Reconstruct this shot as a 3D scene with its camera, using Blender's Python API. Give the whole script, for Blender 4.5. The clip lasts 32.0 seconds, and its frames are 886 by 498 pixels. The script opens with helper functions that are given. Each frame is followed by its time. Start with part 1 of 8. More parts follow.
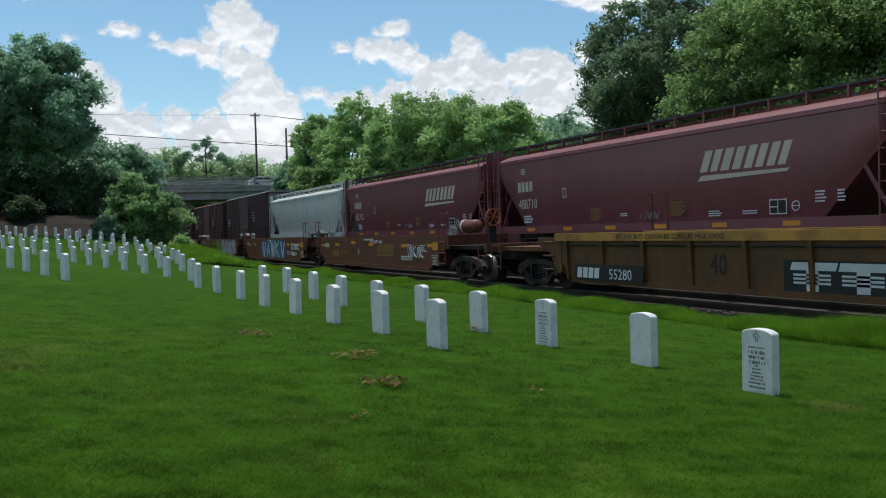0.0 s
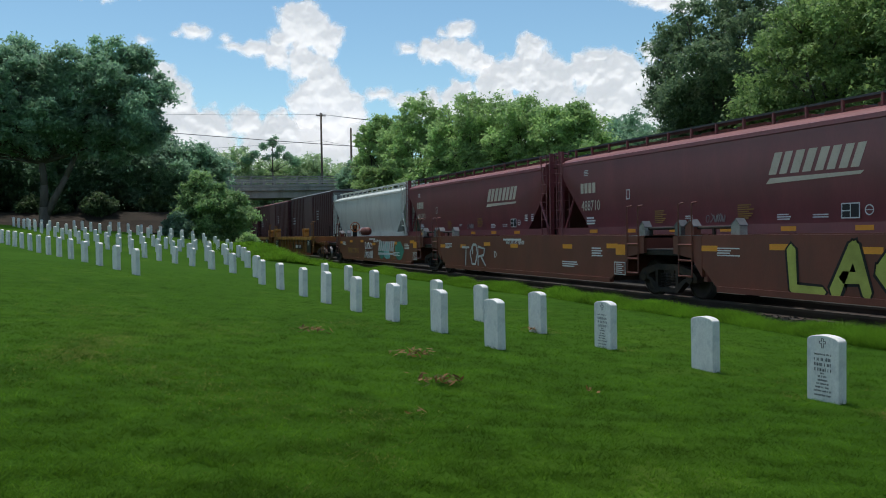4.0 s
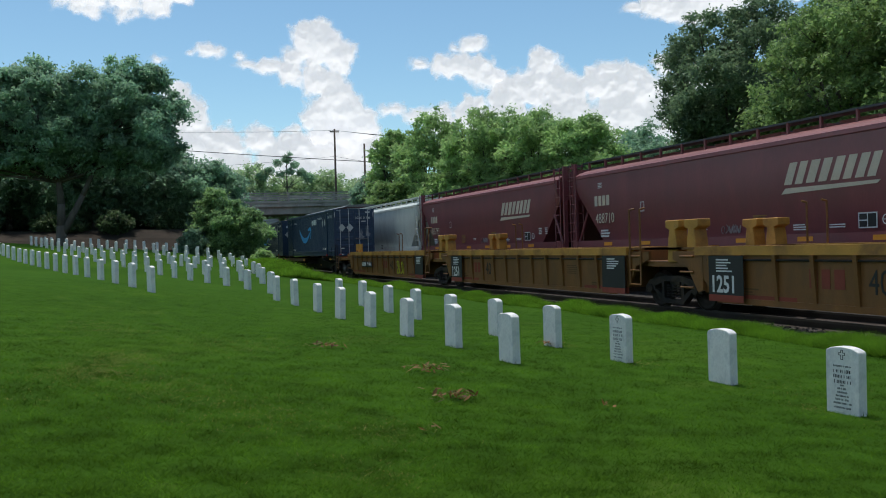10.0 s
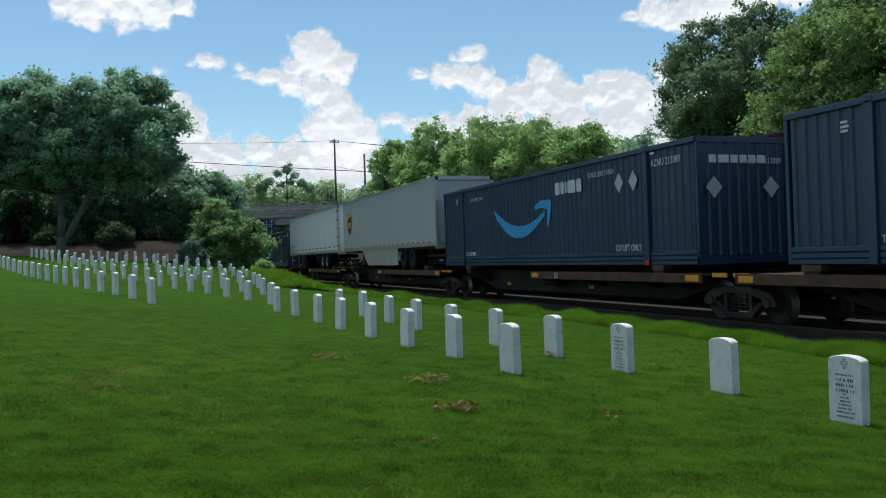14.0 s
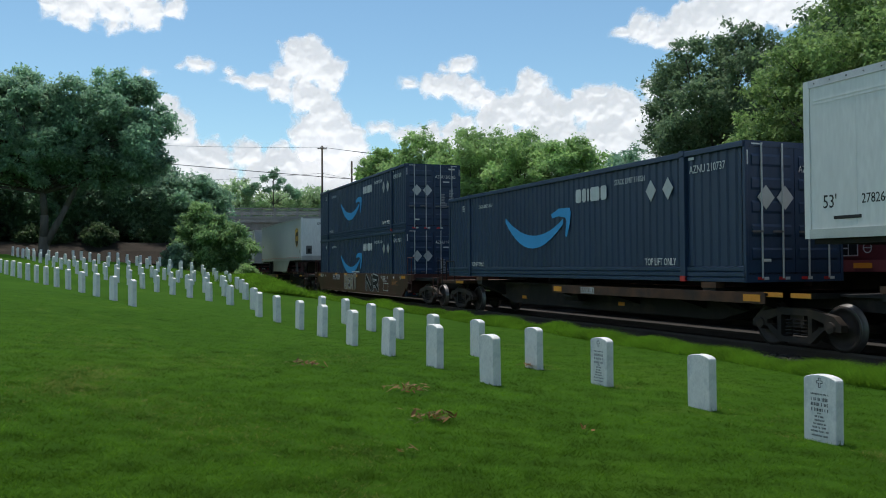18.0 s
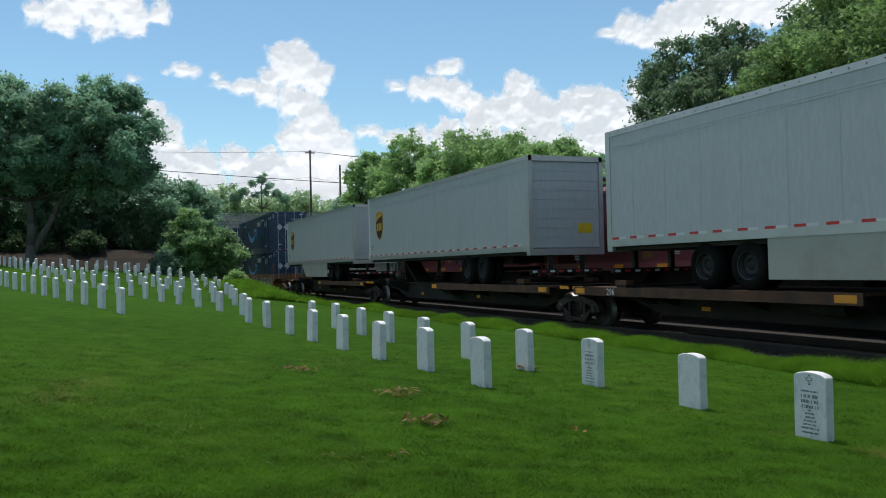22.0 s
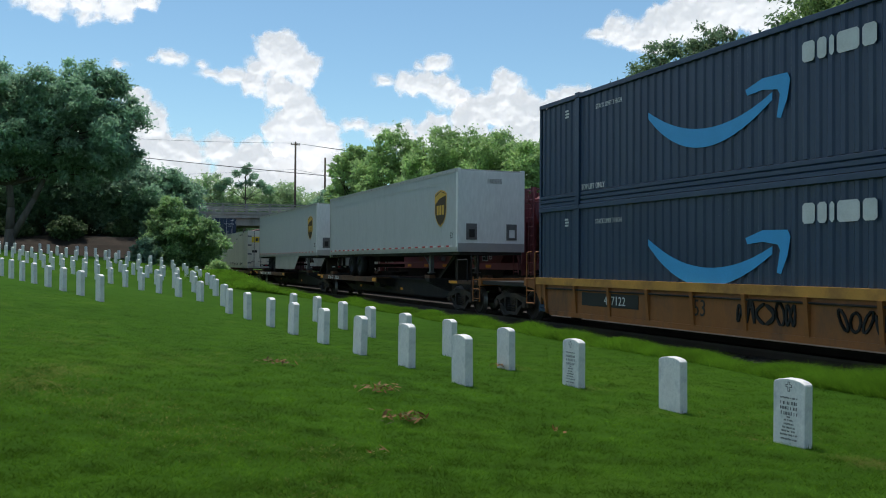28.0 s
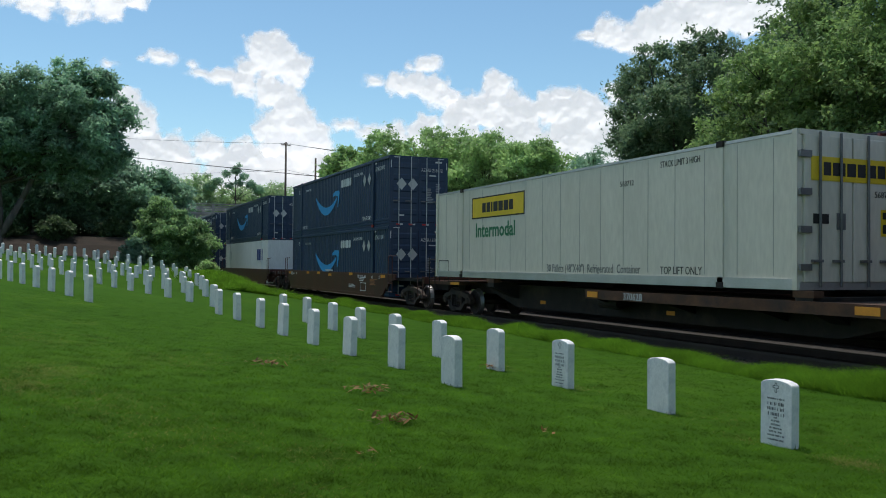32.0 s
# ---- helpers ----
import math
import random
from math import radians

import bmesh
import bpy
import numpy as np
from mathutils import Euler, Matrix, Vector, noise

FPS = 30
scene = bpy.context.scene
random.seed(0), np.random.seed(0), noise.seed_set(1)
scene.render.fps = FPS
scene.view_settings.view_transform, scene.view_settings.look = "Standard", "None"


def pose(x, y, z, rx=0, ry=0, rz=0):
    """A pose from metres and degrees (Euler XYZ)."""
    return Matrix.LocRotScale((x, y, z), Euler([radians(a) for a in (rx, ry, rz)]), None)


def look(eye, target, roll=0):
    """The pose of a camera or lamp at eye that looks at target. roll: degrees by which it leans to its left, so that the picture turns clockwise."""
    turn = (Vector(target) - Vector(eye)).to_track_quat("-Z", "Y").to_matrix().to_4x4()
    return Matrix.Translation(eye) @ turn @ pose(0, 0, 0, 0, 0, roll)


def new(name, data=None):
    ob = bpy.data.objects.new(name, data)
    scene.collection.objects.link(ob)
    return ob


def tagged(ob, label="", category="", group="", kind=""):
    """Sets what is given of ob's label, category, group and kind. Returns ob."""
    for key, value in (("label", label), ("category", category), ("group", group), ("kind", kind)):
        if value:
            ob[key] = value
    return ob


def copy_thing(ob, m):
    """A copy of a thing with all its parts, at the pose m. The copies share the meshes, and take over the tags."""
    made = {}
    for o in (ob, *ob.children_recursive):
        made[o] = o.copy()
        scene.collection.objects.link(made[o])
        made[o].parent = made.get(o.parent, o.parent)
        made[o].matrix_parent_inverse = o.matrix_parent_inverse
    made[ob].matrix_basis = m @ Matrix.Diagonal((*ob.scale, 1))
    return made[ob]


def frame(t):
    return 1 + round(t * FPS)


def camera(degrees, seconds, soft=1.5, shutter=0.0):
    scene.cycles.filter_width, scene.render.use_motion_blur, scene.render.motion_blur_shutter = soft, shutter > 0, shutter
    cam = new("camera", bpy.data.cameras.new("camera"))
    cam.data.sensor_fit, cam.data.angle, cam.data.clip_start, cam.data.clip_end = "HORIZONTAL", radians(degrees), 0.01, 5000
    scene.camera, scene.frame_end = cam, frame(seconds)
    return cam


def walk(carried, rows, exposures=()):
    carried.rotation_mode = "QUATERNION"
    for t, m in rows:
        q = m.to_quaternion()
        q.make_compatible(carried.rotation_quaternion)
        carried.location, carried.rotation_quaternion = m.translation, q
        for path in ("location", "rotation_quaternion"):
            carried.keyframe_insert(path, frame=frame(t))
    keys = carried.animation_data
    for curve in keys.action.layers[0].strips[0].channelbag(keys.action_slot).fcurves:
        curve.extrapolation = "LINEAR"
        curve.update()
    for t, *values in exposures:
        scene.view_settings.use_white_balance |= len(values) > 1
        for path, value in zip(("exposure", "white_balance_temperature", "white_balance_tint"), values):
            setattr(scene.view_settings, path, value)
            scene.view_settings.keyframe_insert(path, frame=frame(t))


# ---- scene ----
cam = camera(55.20, 32.0, soft=1.0)
PATH = [
    (0.0, look((0.014, 0.053, 1.680), (-18.037, 8.655, 1.244), -1.65)),
    (0.5, look((0.032, 0.074, 1.684), (-18.038, 8.633, 1.230), -1.59)),
    (1.0, look((0.039, 0.072, 1.678), (-18.212, 8.239, 1.239), -1.34)),
    (1.5, look((0.055, 0.074, 1.672), (-18.352, 7.885, 1.250), -0.82)),
    (2.0, look((0.058, 0.064, 1.671), (-18.403, 7.747, 1.246), -0.92)),
    (2.5, look((0.041, 0.081, 1.666), (-18.437, 7.721, 1.218), -1.39)),
    (3.0, look((0.054, 0.072, 1.669), (-18.428, 7.700, 1.198), -1.60)),
    (3.5, look((0.053, 0.077, 1.669), (-18.520, 7.483, 1.221), -1.56)),
    (5.5, look((0.010, 0.088, 1.676), (-18.694, 7.169, 1.485), 0.43)),
    (6.0, look((-0.011, 0.108, 1.670), (-18.729, 7.150, 1.446), 0.27)),
    (6.5, look((0.000, 0.106, 1.670), (-18.765, 7.020, 1.432), -0.17)),
    (7.0, look((0.018, 0.103, 1.673), (-18.748, 7.013, 1.438), -0.54)),
    (7.5, look((0.026, 0.099, 1.672), (-18.737, 7.020, 1.460), -0.53)),
    (8.0, look((0.034, 0.099, 1.673), (-18.718, 7.050, 1.469), -0.67)),
    (8.5, look((0.040, 0.095, 1.673), (-18.717, 7.034, 1.471), -0.81)),
    (9.0, look((0.031, 0.097, 1.671), (-18.713, 7.071, 1.577), -1.20)),
    (9.5, look((0.029, 0.100, 1.672), (-18.724, 7.050, 1.615), -1.35)),
    (10.0, look((0.029, 0.104, 1.671), (-18.726, 7.052, 1.621), -1.57)),
    (10.5, look((0.028, 0.106, 1.670), (-18.734, 7.031, 1.612), -1.67)),
    (11.0, look((0.029, 0.115, 1.672), (-18.724, 7.066, 1.599), -1.73)),
    (11.5, look((0.028, 0.119, 1.675), (-18.719, 7.085, 1.612), -1.75)),
    (12.0, look((0.033, 0.115, 1.675), (-18.721, 7.064, 1.621), -1.72)),
    (12.5, look((0.024, 0.113, 1.678), (-18.729, 7.063, 1.634), -1.79)),
    (13.0, look((0.016, 0.120, 1.680), (-18.747, 7.045, 1.697), -1.87)),
    (13.5, look((0.014, 0.120, 1.678), (-18.753, 7.033, 1.759), -1.86)),
    (14.0, look((0.009, 0.119, 1.682), (-18.747, 7.062, 1.854), -1.91)),
    (14.5, look((0.012, 0.125, 1.682), (-18.743, 7.067, 1.914), -1.96)),
    (16.5, look((0.047, 0.135, 1.700), (-18.622, 7.298, 2.061), -1.20)),
    (17.0, look((0.042, 0.134, 1.687), (-18.605, 7.354, 2.092), -0.34)),
    (17.5, look((0.040, 0.132, 1.692), (-18.586, 7.407, 2.077), -0.25)),
    (18.0, look((0.044, 0.135, 1.685), (-18.583, 7.406, 2.079), -0.40)),
    (18.5, look((0.031, 0.140, 1.681), (-18.595, 7.414, 2.092), -0.49)),
    (19.0, look((0.023, 0.135, 1.679), (-18.601, 7.411, 2.111), -0.73)),
    (19.5, look((0.033, 0.141, 1.683), (-18.587, 7.430, 2.086), -0.91)),
    (20.0, look((0.023, 0.150, 1.684), (-18.585, 7.469, 2.091), -1.12)),
    (20.5, look((0.026, 0.148, 1.674), (-18.572, 7.491, 2.109), -1.03)),
    (21.0, look((0.039, 0.147, 1.690), (-18.542, 7.534, 2.110), -1.27)),
    (21.5, look((0.045, 0.141, 1.689), (-18.511, 7.590, 2.111), -1.23)),
    (22.0, look((0.033, 0.146, 1.691), (-18.503, 7.645, 2.139), -1.27)),
    (22.5, look((0.034, 0.147, 1.689), (-18.467, 7.729, 2.167), -1.30)),
    (23.0, look((0.035, 0.135, 1.695), (-18.443, 7.771, 2.201), -1.26)),
    (23.5, look((0.035, 0.151, 1.704), (-18.413, 7.859, 2.211), -1.21)),
    (24.0, look((0.028, 0.155, 1.700), (-18.396, 7.921, 2.212), -0.94)),
    (24.5, look((0.021, 0.160, 1.704), (-18.400, 7.931, 2.211), -0.43)),
    (25.0, look((0.033, 0.145, 1.701), (-18.387, 7.921, 2.200), -0.13)),
    (25.5, look((0.033, 0.157, 1.712), (-18.386, 7.937, 2.182), -0.04)),
    (27.5, look((0.008, 0.145, 1.699), (-18.384, 7.993, 2.046), 0.26)),
    (28.0, look((-0.015, 0.148, 1.700), (-18.399, 8.015, 2.054), 0.35)),
    (28.5, look((0.002, 0.139, 1.704), (-18.362, 8.054, 2.061), 0.41)),
    (29.0, look((-0.003, 0.147, 1.691), (-18.359, 8.079, 2.058), 0.50)),
    (29.5, look((0.005, 0.140, 1.696), (-18.337, 8.105, 2.055), 0.40)),
    (30.0, look((0.011, 0.147, 1.695), (-18.325, 8.127, 2.050), 0.32)),
    (30.5, look((0.027, 0.135, 1.700), (-18.301, 8.132, 2.057), 0.17)),
    (31.0, look((0.015, 0.138, 1.694), (-18.299, 8.168, 2.047), 0.19)),
    (31.5, look((0.011, 0.146, 1.701), (-18.292, 8.200, 2.066), 0.28)),
    (32.0, look((0.004, 0.150, 1.703), (-18.291, 8.222, 2.077), 0.45)),
]
walk(cam, PATH, [(0.0, 0.0, 6500, 13.0), (14.0, 0.04, 6500, 13.0), (20.0, 0.09, 6500, 13.0), (32.0, 0.10, 6500, 13.0)])

# ---- light ----
SUN_AZ, SUN_EL = math.atan2(-0.10, -0.92), radians(73)
sun_way = Vector((math.cos(SUN_AZ) * math.cos(SUN_EL), math.sin(SUN_AZ) * math.cos(SUN_EL), math.sin(SUN_EL)))
sun = new("sun", bpy.data.lights.new("sun", "SUN"))
sun.data.energy, sun.data.angle, sun.data.color = 3.35, radians(6), (1.0, 0.96, 0.87)
sun.matrix_world = look((0, 0, 60), Vector((0, 0, 60)) - sun_way)
world = bpy.data.worlds.new("sky")
scene.world = world
world.use_nodes = True
wn = world.node_tree
sky = wn.nodes.new("ShaderNodeTexSky")
sky.sky_type, sky.sun_disc, sky.sun_elevation = "NISHITA", False, SUN_EL
sky.sun_rotation = math.pi / 2 - SUN_AZ
sky.air_density, sky.dust_density, sky.ozone_density = 1.0, 0.2, 1.0
back = wn.nodes["Background"]
back.inputs[1].default_value = 0.125
hue = wn.nodes.new("ShaderNodeMix")
hue.data_type, hue.blend_type = "RGBA", "MULTIPLY"
hue.inputs[0].default_value, hue.inputs[7].default_value = 1.0, (0.80, 1.0, 0.98, 1)
wn.links.new(sky.outputs[0], hue.inputs[6])
wn.links.new(hue.outputs[2], back.inputs[0])
scene.view_settings.exposure = 0.0

# ---- materials ----
MATS = {}


def material(name, base, rough=0.7, metal=0.0, dark=0.75, scale=3.0, fine=40.0, bump=0.15, streak=1.0, dirt=None, dirt_amount=0.0,
             dirt_scale=1.2, each=0.0, spec=0.4):
    """A painted, stony or metal surface: broad mottling, fine grain with relief, optional dirt of another colour."""
    if name in MATS:
        return MATS[name]
    m = bpy.data.materials.new(name)
    m.use_nodes = True
    nt = m.node_tree
    nodes, link = nt.nodes, nt.links.new
    b = nodes["Principled BSDF"]
    b.inputs["Roughness"].default_value, b.inputs["Metallic"].default_value = rough, metal
    b.inputs["Specular IOR Level"].default_value = spec
    co = nodes.new("ShaderNodeTexCoord")
    mp = nodes.new("ShaderNodeMapping")
    mp.inputs["Scale"].default_value = (1, 1, 1 / streak)
    link(co.outputs["Object"], mp.inputs["Vector"])
    n1 = nodes.new("ShaderNodeTexNoise")
    n1.inputs["Scale"].default_value, n1.inputs["Detail"].default_value = scale, 6
    n2 = nodes.new("ShaderNodeTexNoise")
    n2.inputs["Scale"].default_value, n2.inputs["Detail"].default_value = fine, 3
    for n in (n1, n2):
        link(mp.outputs[0], n.inputs["Vector"])
    r1 = nodes.new("ShaderNodeValToRGB")
    r1.color_ramp.elements[0].position, r1.color_ramp.elements[1].position = 0.3, 0.72
    lo = tuple(c * dark for c in base)
    r1.color_ramp.elements[0].color, r1.color_ramp.elements[1].color = (*lo, 1), (*base, 1)
    link(n1.outputs["Fac"], r1.inputs["Fac"])
    mx = nodes.new("ShaderNodeMix")
    mx.data_type, mx.blend_type = "RGBA", "MULTIPLY"
    mx.inputs[0].default_value = 0.35
    link(r1.outputs["Color"], mx.inputs[6])
    link(n2.outputs["Color"], mx.inputs[7])
    gain = nodes.new("ShaderNodeMix")
    gain.data_type, gain.blend_type, gain.inputs[0].default_value = "RGBA", "MULTIPLY", 1.0
    gain.inputs[7].default_value = (1.2, 1.2, 1.2, 1)
    gray = nodes.new("ShaderNodeRGBToBW")
    link(n2.outputs["Color"], gray.inputs[0])
    nt.links.remove(mx.inputs[7].links[0])
    link(gray.outputs[0], mx.inputs[7])
    link(mx.outputs[2], gain.inputs[6])
    out = gain.outputs[2]
    if dirt:
        n3 = nodes.new("ShaderNodeTexNoise")
        n3.inputs["Scale"].default_value, n3.inputs["Detail"].default_value, n3.inputs["Roughness"].default_value = dirt_scale, 8, 0.65
        link(mp.outputs[0], n3.inputs["Vector"])
        r3 = nodes.new("ShaderNodeValToRGB")
        r3.color_ramp.elements[0].position, r3.color_ramp.elements[1].position = 0.62 - 0.3 * dirt_amount, 0.82 - 0.2 * dirt_amount
        link(n3.outputs["Fac"], r3.inputs["Fac"])
        md = nodes.new("ShaderNodeMix")
        md.data_type = "RGBA"
        md.inputs[7].default_value = (*dirt, 1)
        link(r3.outputs["Color"], md.inputs[0])
        link(out, md.inputs[6])
        out = md.outputs[2]
    if each:
        info = nodes.new("ShaderNodeObjectInfo")
        hs = nodes.new("ShaderNodeHueSaturation")
        mr = nodes.new("ShaderNodeMapRange")
        mr.inputs[3].default_value, mr.inputs[4].default_value = 1 - each, 1 + each
        link(info.outputs["Random"], mr.inputs[0])
        link(mr.outputs[0], hs.inputs["Value"])
        link(out, hs.inputs["Color"])
        out = hs.outputs[0]
    link(out, b.inputs["Base Color"])
    if bump:
        bp = nodes.new("ShaderNodeBump")
        bp.inputs["Strength"].default_value, bp.inputs["Distance"].default_value = bump, 0.02
        link(n2.outputs["Fac"], bp.inputs["Height"])
        link(bp.outputs[0], b.inputs["Normal"])
    MATS[name] = m
    return m


def leafage(name, base, light=0.3, vary=0.35, rough=0.55, patch=(0.35, 3, 0.7, 1.35), spec=0.1):
    """Leaves or blades: each its own shade; light: how much passes through, against what is reflected."""
    if name in MATS:
        return MATS[name]
    m = bpy.data.materials.new(name)
    m.use_nodes = True
    nt = m.node_tree
    nodes, link = nt.nodes, nt.links.new
    b = nodes["Principled BSDF"]
    b.inputs["Roughness"].default_value, b.inputs["Specular IOR Level"].default_value = rough, spec
    geo = nodes.new("ShaderNodeNewGeometry")
    ramp = nodes.new("ShaderNodeValToRGB")
    els = ramp.color_ramp.elements
    els[0].color = (*(c * (1 - vary) for c in base), 1)
    els[1].color = (base[0] * (1 + 1.6 * vary), base[1] * (1 + vary), base[2] * (1 + 0.4 * vary), 1)
    link(geo.outputs["Random Per Island"], ramp.inputs["Fac"])
    co = nodes.new("ShaderNodeTexCoord")
    n1 = nodes.new("ShaderNodeTexNoise")
    n1.inputs["Scale"].default_value, n1.inputs["Detail"].default_value = patch[:2]
    link(co.outputs["Object"], n1.inputs["Vector"])
    mr = nodes.new("ShaderNodeMapRange")
    mr.inputs[1].default_value, mr.inputs[2].default_value = 0.25, 0.75
    mr.inputs[3].default_value, mr.inputs[4].default_value = patch[2:]
    link(n1.outputs["Fac"], mr.inputs[0])
    hs = nodes.new("ShaderNodeHueSaturation")
    link(mr.outputs[0], hs.inputs["Value"])
    link(ramp.outputs["Color"], hs.inputs["Color"])
    link(hs.outputs[0], b.inputs["Base Color"])
    tr = nodes.new("ShaderNodeBsdfTranslucent")
    through_leaf = nodes.new("ShaderNodeMix")
    through_leaf.data_type, through_leaf.blend_type, through_leaf.inputs[0].default_value = "RGBA", "MULTIPLY", 1.0
    through_leaf.inputs[7].default_value = (light, light, light, 1)
    link(hs.outputs[0], through_leaf.inputs[6])
    link(through_leaf.outputs[2], tr.inputs["Color"])
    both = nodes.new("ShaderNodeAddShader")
    link(b.outputs[0], both.inputs[0])
    link(tr.outputs[0], both.inputs[1])
    link(both.outputs[0], nodes["Material Output"].inputs["Surface"])
    MATS[name] = m
    return m


def lawn_material():
    m = bpy.data.materials.new("lawn")
    m.use_nodes = True
    nt = m.node_tree
    nodes, link = nt.nodes, nt.links.new
    b = nodes["Principled BSDF"]
    b.inputs["Roughness"].default_value, b.inputs["Specular IOR Level"].default_value = 0.95, 0.02
    b.inputs["Sheen Weight"].default_value, b.inputs["Sheen Roughness"].default_value = 0.26, 0.40
    b.inputs["Sheen Tint"].default_value = (0.36, 0.72, 0.10, 1)
    co = nodes.new("ShaderNodeTexCoord")

    def ramp(scale, detail, stops, rough=0.6):
        n = nodes.new("ShaderNodeTexNoise")
        n.inputs["Scale"].default_value, n.inputs["Detail"].default_value, n.inputs["Roughness"].default_value = scale, detail, rough
        link(co.outputs["Object"], n.inputs["Vector"])
        r = nodes.new("ShaderNodeValToRGB")
        els = r.color_ramp.elements
        while len(els) < len(stops):
            els.new(0.5)
        for e, (p, c) in zip(els, stops):
            e.position, e.color = p, (*c, 1)
        link(n.outputs["Fac"], r.inputs["Fac"])
        return r, n

    broad, _ = ramp(0.22, 5, [(0.3, LAWN_DARK), (0.55, LAWN_MID), (0.75, LAWN_LIGHT)])
    fine, nf = ramp(2.2, 9, [(0.28, (0.7, 0.7, 0.7)), (0.5, (0.98, 0.98, 0.98)), (0.72, (1.3, 1.28, 1.25))], 0.65)
    mx = nodes.new("ShaderNodeMix")
    mx.data_type, mx.blend_type, mx.inputs[0].default_value = "RGBA", "MULTIPLY", 1.0
    link(broad.outputs[0], mx.inputs[6])
    link(fine.outputs[0], mx.inputs[7])
    bare, _ = ramp(0.55, 7, [(0.60, (0, 0, 0)), (0.84, (0.8, 0.8, 0.8))], 0.7)
    md = nodes.new("ShaderNodeMix")
    md.data_type = "RGBA"
    md.inputs[7].default_value = (0.125, 0.125, 0.034, 1)
    link(bare.outputs[0], md.inputs[0])
    link(mx.outputs[2], md.inputs[6])
    link(md.outputs[2], b.inputs["Base Color"])
    bp = nodes.new("ShaderNodeBump")
    bp.inputs["Strength"].default_value, bp.inputs["Distance"].default_value = 0.3, 0.03
    link(nf.outputs["Fac"], bp.inputs["Height"])
    link(bp.outputs[0], b.inputs["Normal"])
    return m


LAWN_DARK, LAWN_MID, LAWN_LIGHT = (0.0175, 0.047, 0.0036), (0.0258, 0.065, 0.0050), (0.044, 0.087, 0.0085)
lawn = lawn_material()
blade = leafage("grass_blade", (0.0300, 0.074, 0.0058), 1.0, 0.3, 0.8, (2.2, 7, 0.5, 1.65), 0.03)
tall_blade = leafage("tall_grass", (0.050, 0.118, 0.010), 1.0, 0.3, 0.8, (1.1, 4, 0.6, 1.45), 0.04)
straw = leafage("dry_grass", (0.150, 0.135, 0.045), 0.8, 0.3)
marble = material("white_marble", (0.84, 0.825, 0.785), 0.6, dark=0.85, scale=5, fine=60, bump=0.12, streak=1.3, dirt=(0.46, 0.47, 0.47), dirt_amount=0.46, dirt_scale=4.5)
ballast_mat = material("ballast", (0.055, 0.05, 0.046), 0.95, dark=0.5, scale=9, fine=55, bump=0.9, dirt=(0.03, 0.028, 0.026), dirt_amount=0.5)
rail_steel = material("rail_steel", (0.045, 0.034, 0.028), 0.7, 0.3, dark=0.6, scale=2)
rail_head = material("rail_head", (0.050, 0.042, 0.036), 0.6, 0.4, dark=0.8, scale=2, bump=0.02)
tie_wood = material("tie_wood", (0.07, 0.055, 0.045), 0.95, dark=0.6, scale=4, fine=30, bump=0.5, each=0.3)
concrete = material("concrete", (0.36, 0.35, 0.33), 0.9, dark=0.65, scale=0.7, fine=12, bump=0.3, streak=3, dirt=(0.12, 0.115, 0.11), dirt_amount=0.4, dirt_scale=0.5)
bark = material("bark", (0.14, 0.125, 0.105), 0.95, dark=0.5, scale=3, fine=14, bump=1.0, streak=4)
pole_wood = material("pole_wood", (0.09, 0.07, 0.055), 0.95, dark=0.6, scale=2, fine=20, bump=0.4, streak=6)
earth = material("bare_earth", (0.045, 0.033, 0.024), 0.98, dark=0.5, scale=0.8, fine=9, bump=0.7, dirt=(0.02, 0.017, 0.012), dirt_amount=0.5)
black_wire = material("black_wire", (0.02, 0.02, 0.02), 0.6, bump=0)
# yellow and ochre sills: rust, plus side shade put into the colour; brighter chord
yellow = material("shaded_yellow_paint", (0.17, 0.068, 0.017), 0.6, dark=0.65, scale=1.5, fine=30, bump=0.08, streak=2.5, dirt=(0.055, 0.027, 0.014), dirt_amount=0.62, dirt_scale=1.4)
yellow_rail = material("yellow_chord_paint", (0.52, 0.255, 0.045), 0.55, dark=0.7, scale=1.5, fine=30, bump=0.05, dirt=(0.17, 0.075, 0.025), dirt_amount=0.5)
ochre_shaded = material("shaded_ochre_paint", (0.245, 0.100, 0.025), 0.55, dark=0.7, scale=1.5, fine=30, bump=0.08, streak=2.5, dirt=(0.13, 0.06, 0.022), dirt_amount=0.55, dirt_scale=1.4)
walkway_grey = material("walkway_grey", (0.055, 0.06, 0.065), 0.6, 0.2, dark=0.7, bump=0.05)
orange = material("orange_paint", (0.36, 0.13, 0.03), 0.62, dark=0.6, scale=1.2, fine=30, bump=0.08, streak=2.5, dirt=(0.10, 0.05, 0.03), dirt_amount=0.6)
brown = material("brown_paint", (0.175, 0.050, 0.034), 0.5, dark=0.7, scale=1.5, fine=30, bump=0.06, streak=2.5, dirt=(0.115, 0.040, 0.029), dirt_amount=0.5, spec=0.4)
maroon = material("maroon_paint", (0.215, 0.055, 0.066), 0.42, dark=0.72, scale=0.8, fine=20, bump=0.04, streak=3, dirt=(0.150, 0.045, 0.052), dirt_amount=0.5, dirt_scale=0.7, spec=0.6)
box_maroon = material("boxcar_maroon", (0.072, 0.020, 0.024), 0.6, dark=0.7, scale=0.8, fine=20, bump=0.05, streak=3)
roof_pink = material("roof_faded_red", (0.21, 0.072, 0.072), 0.6, dark=0.75, scale=0.8, fine=20, bump=0.04, dirt=(0.2, 0.07, 0.07), dirt_amount=0.4)
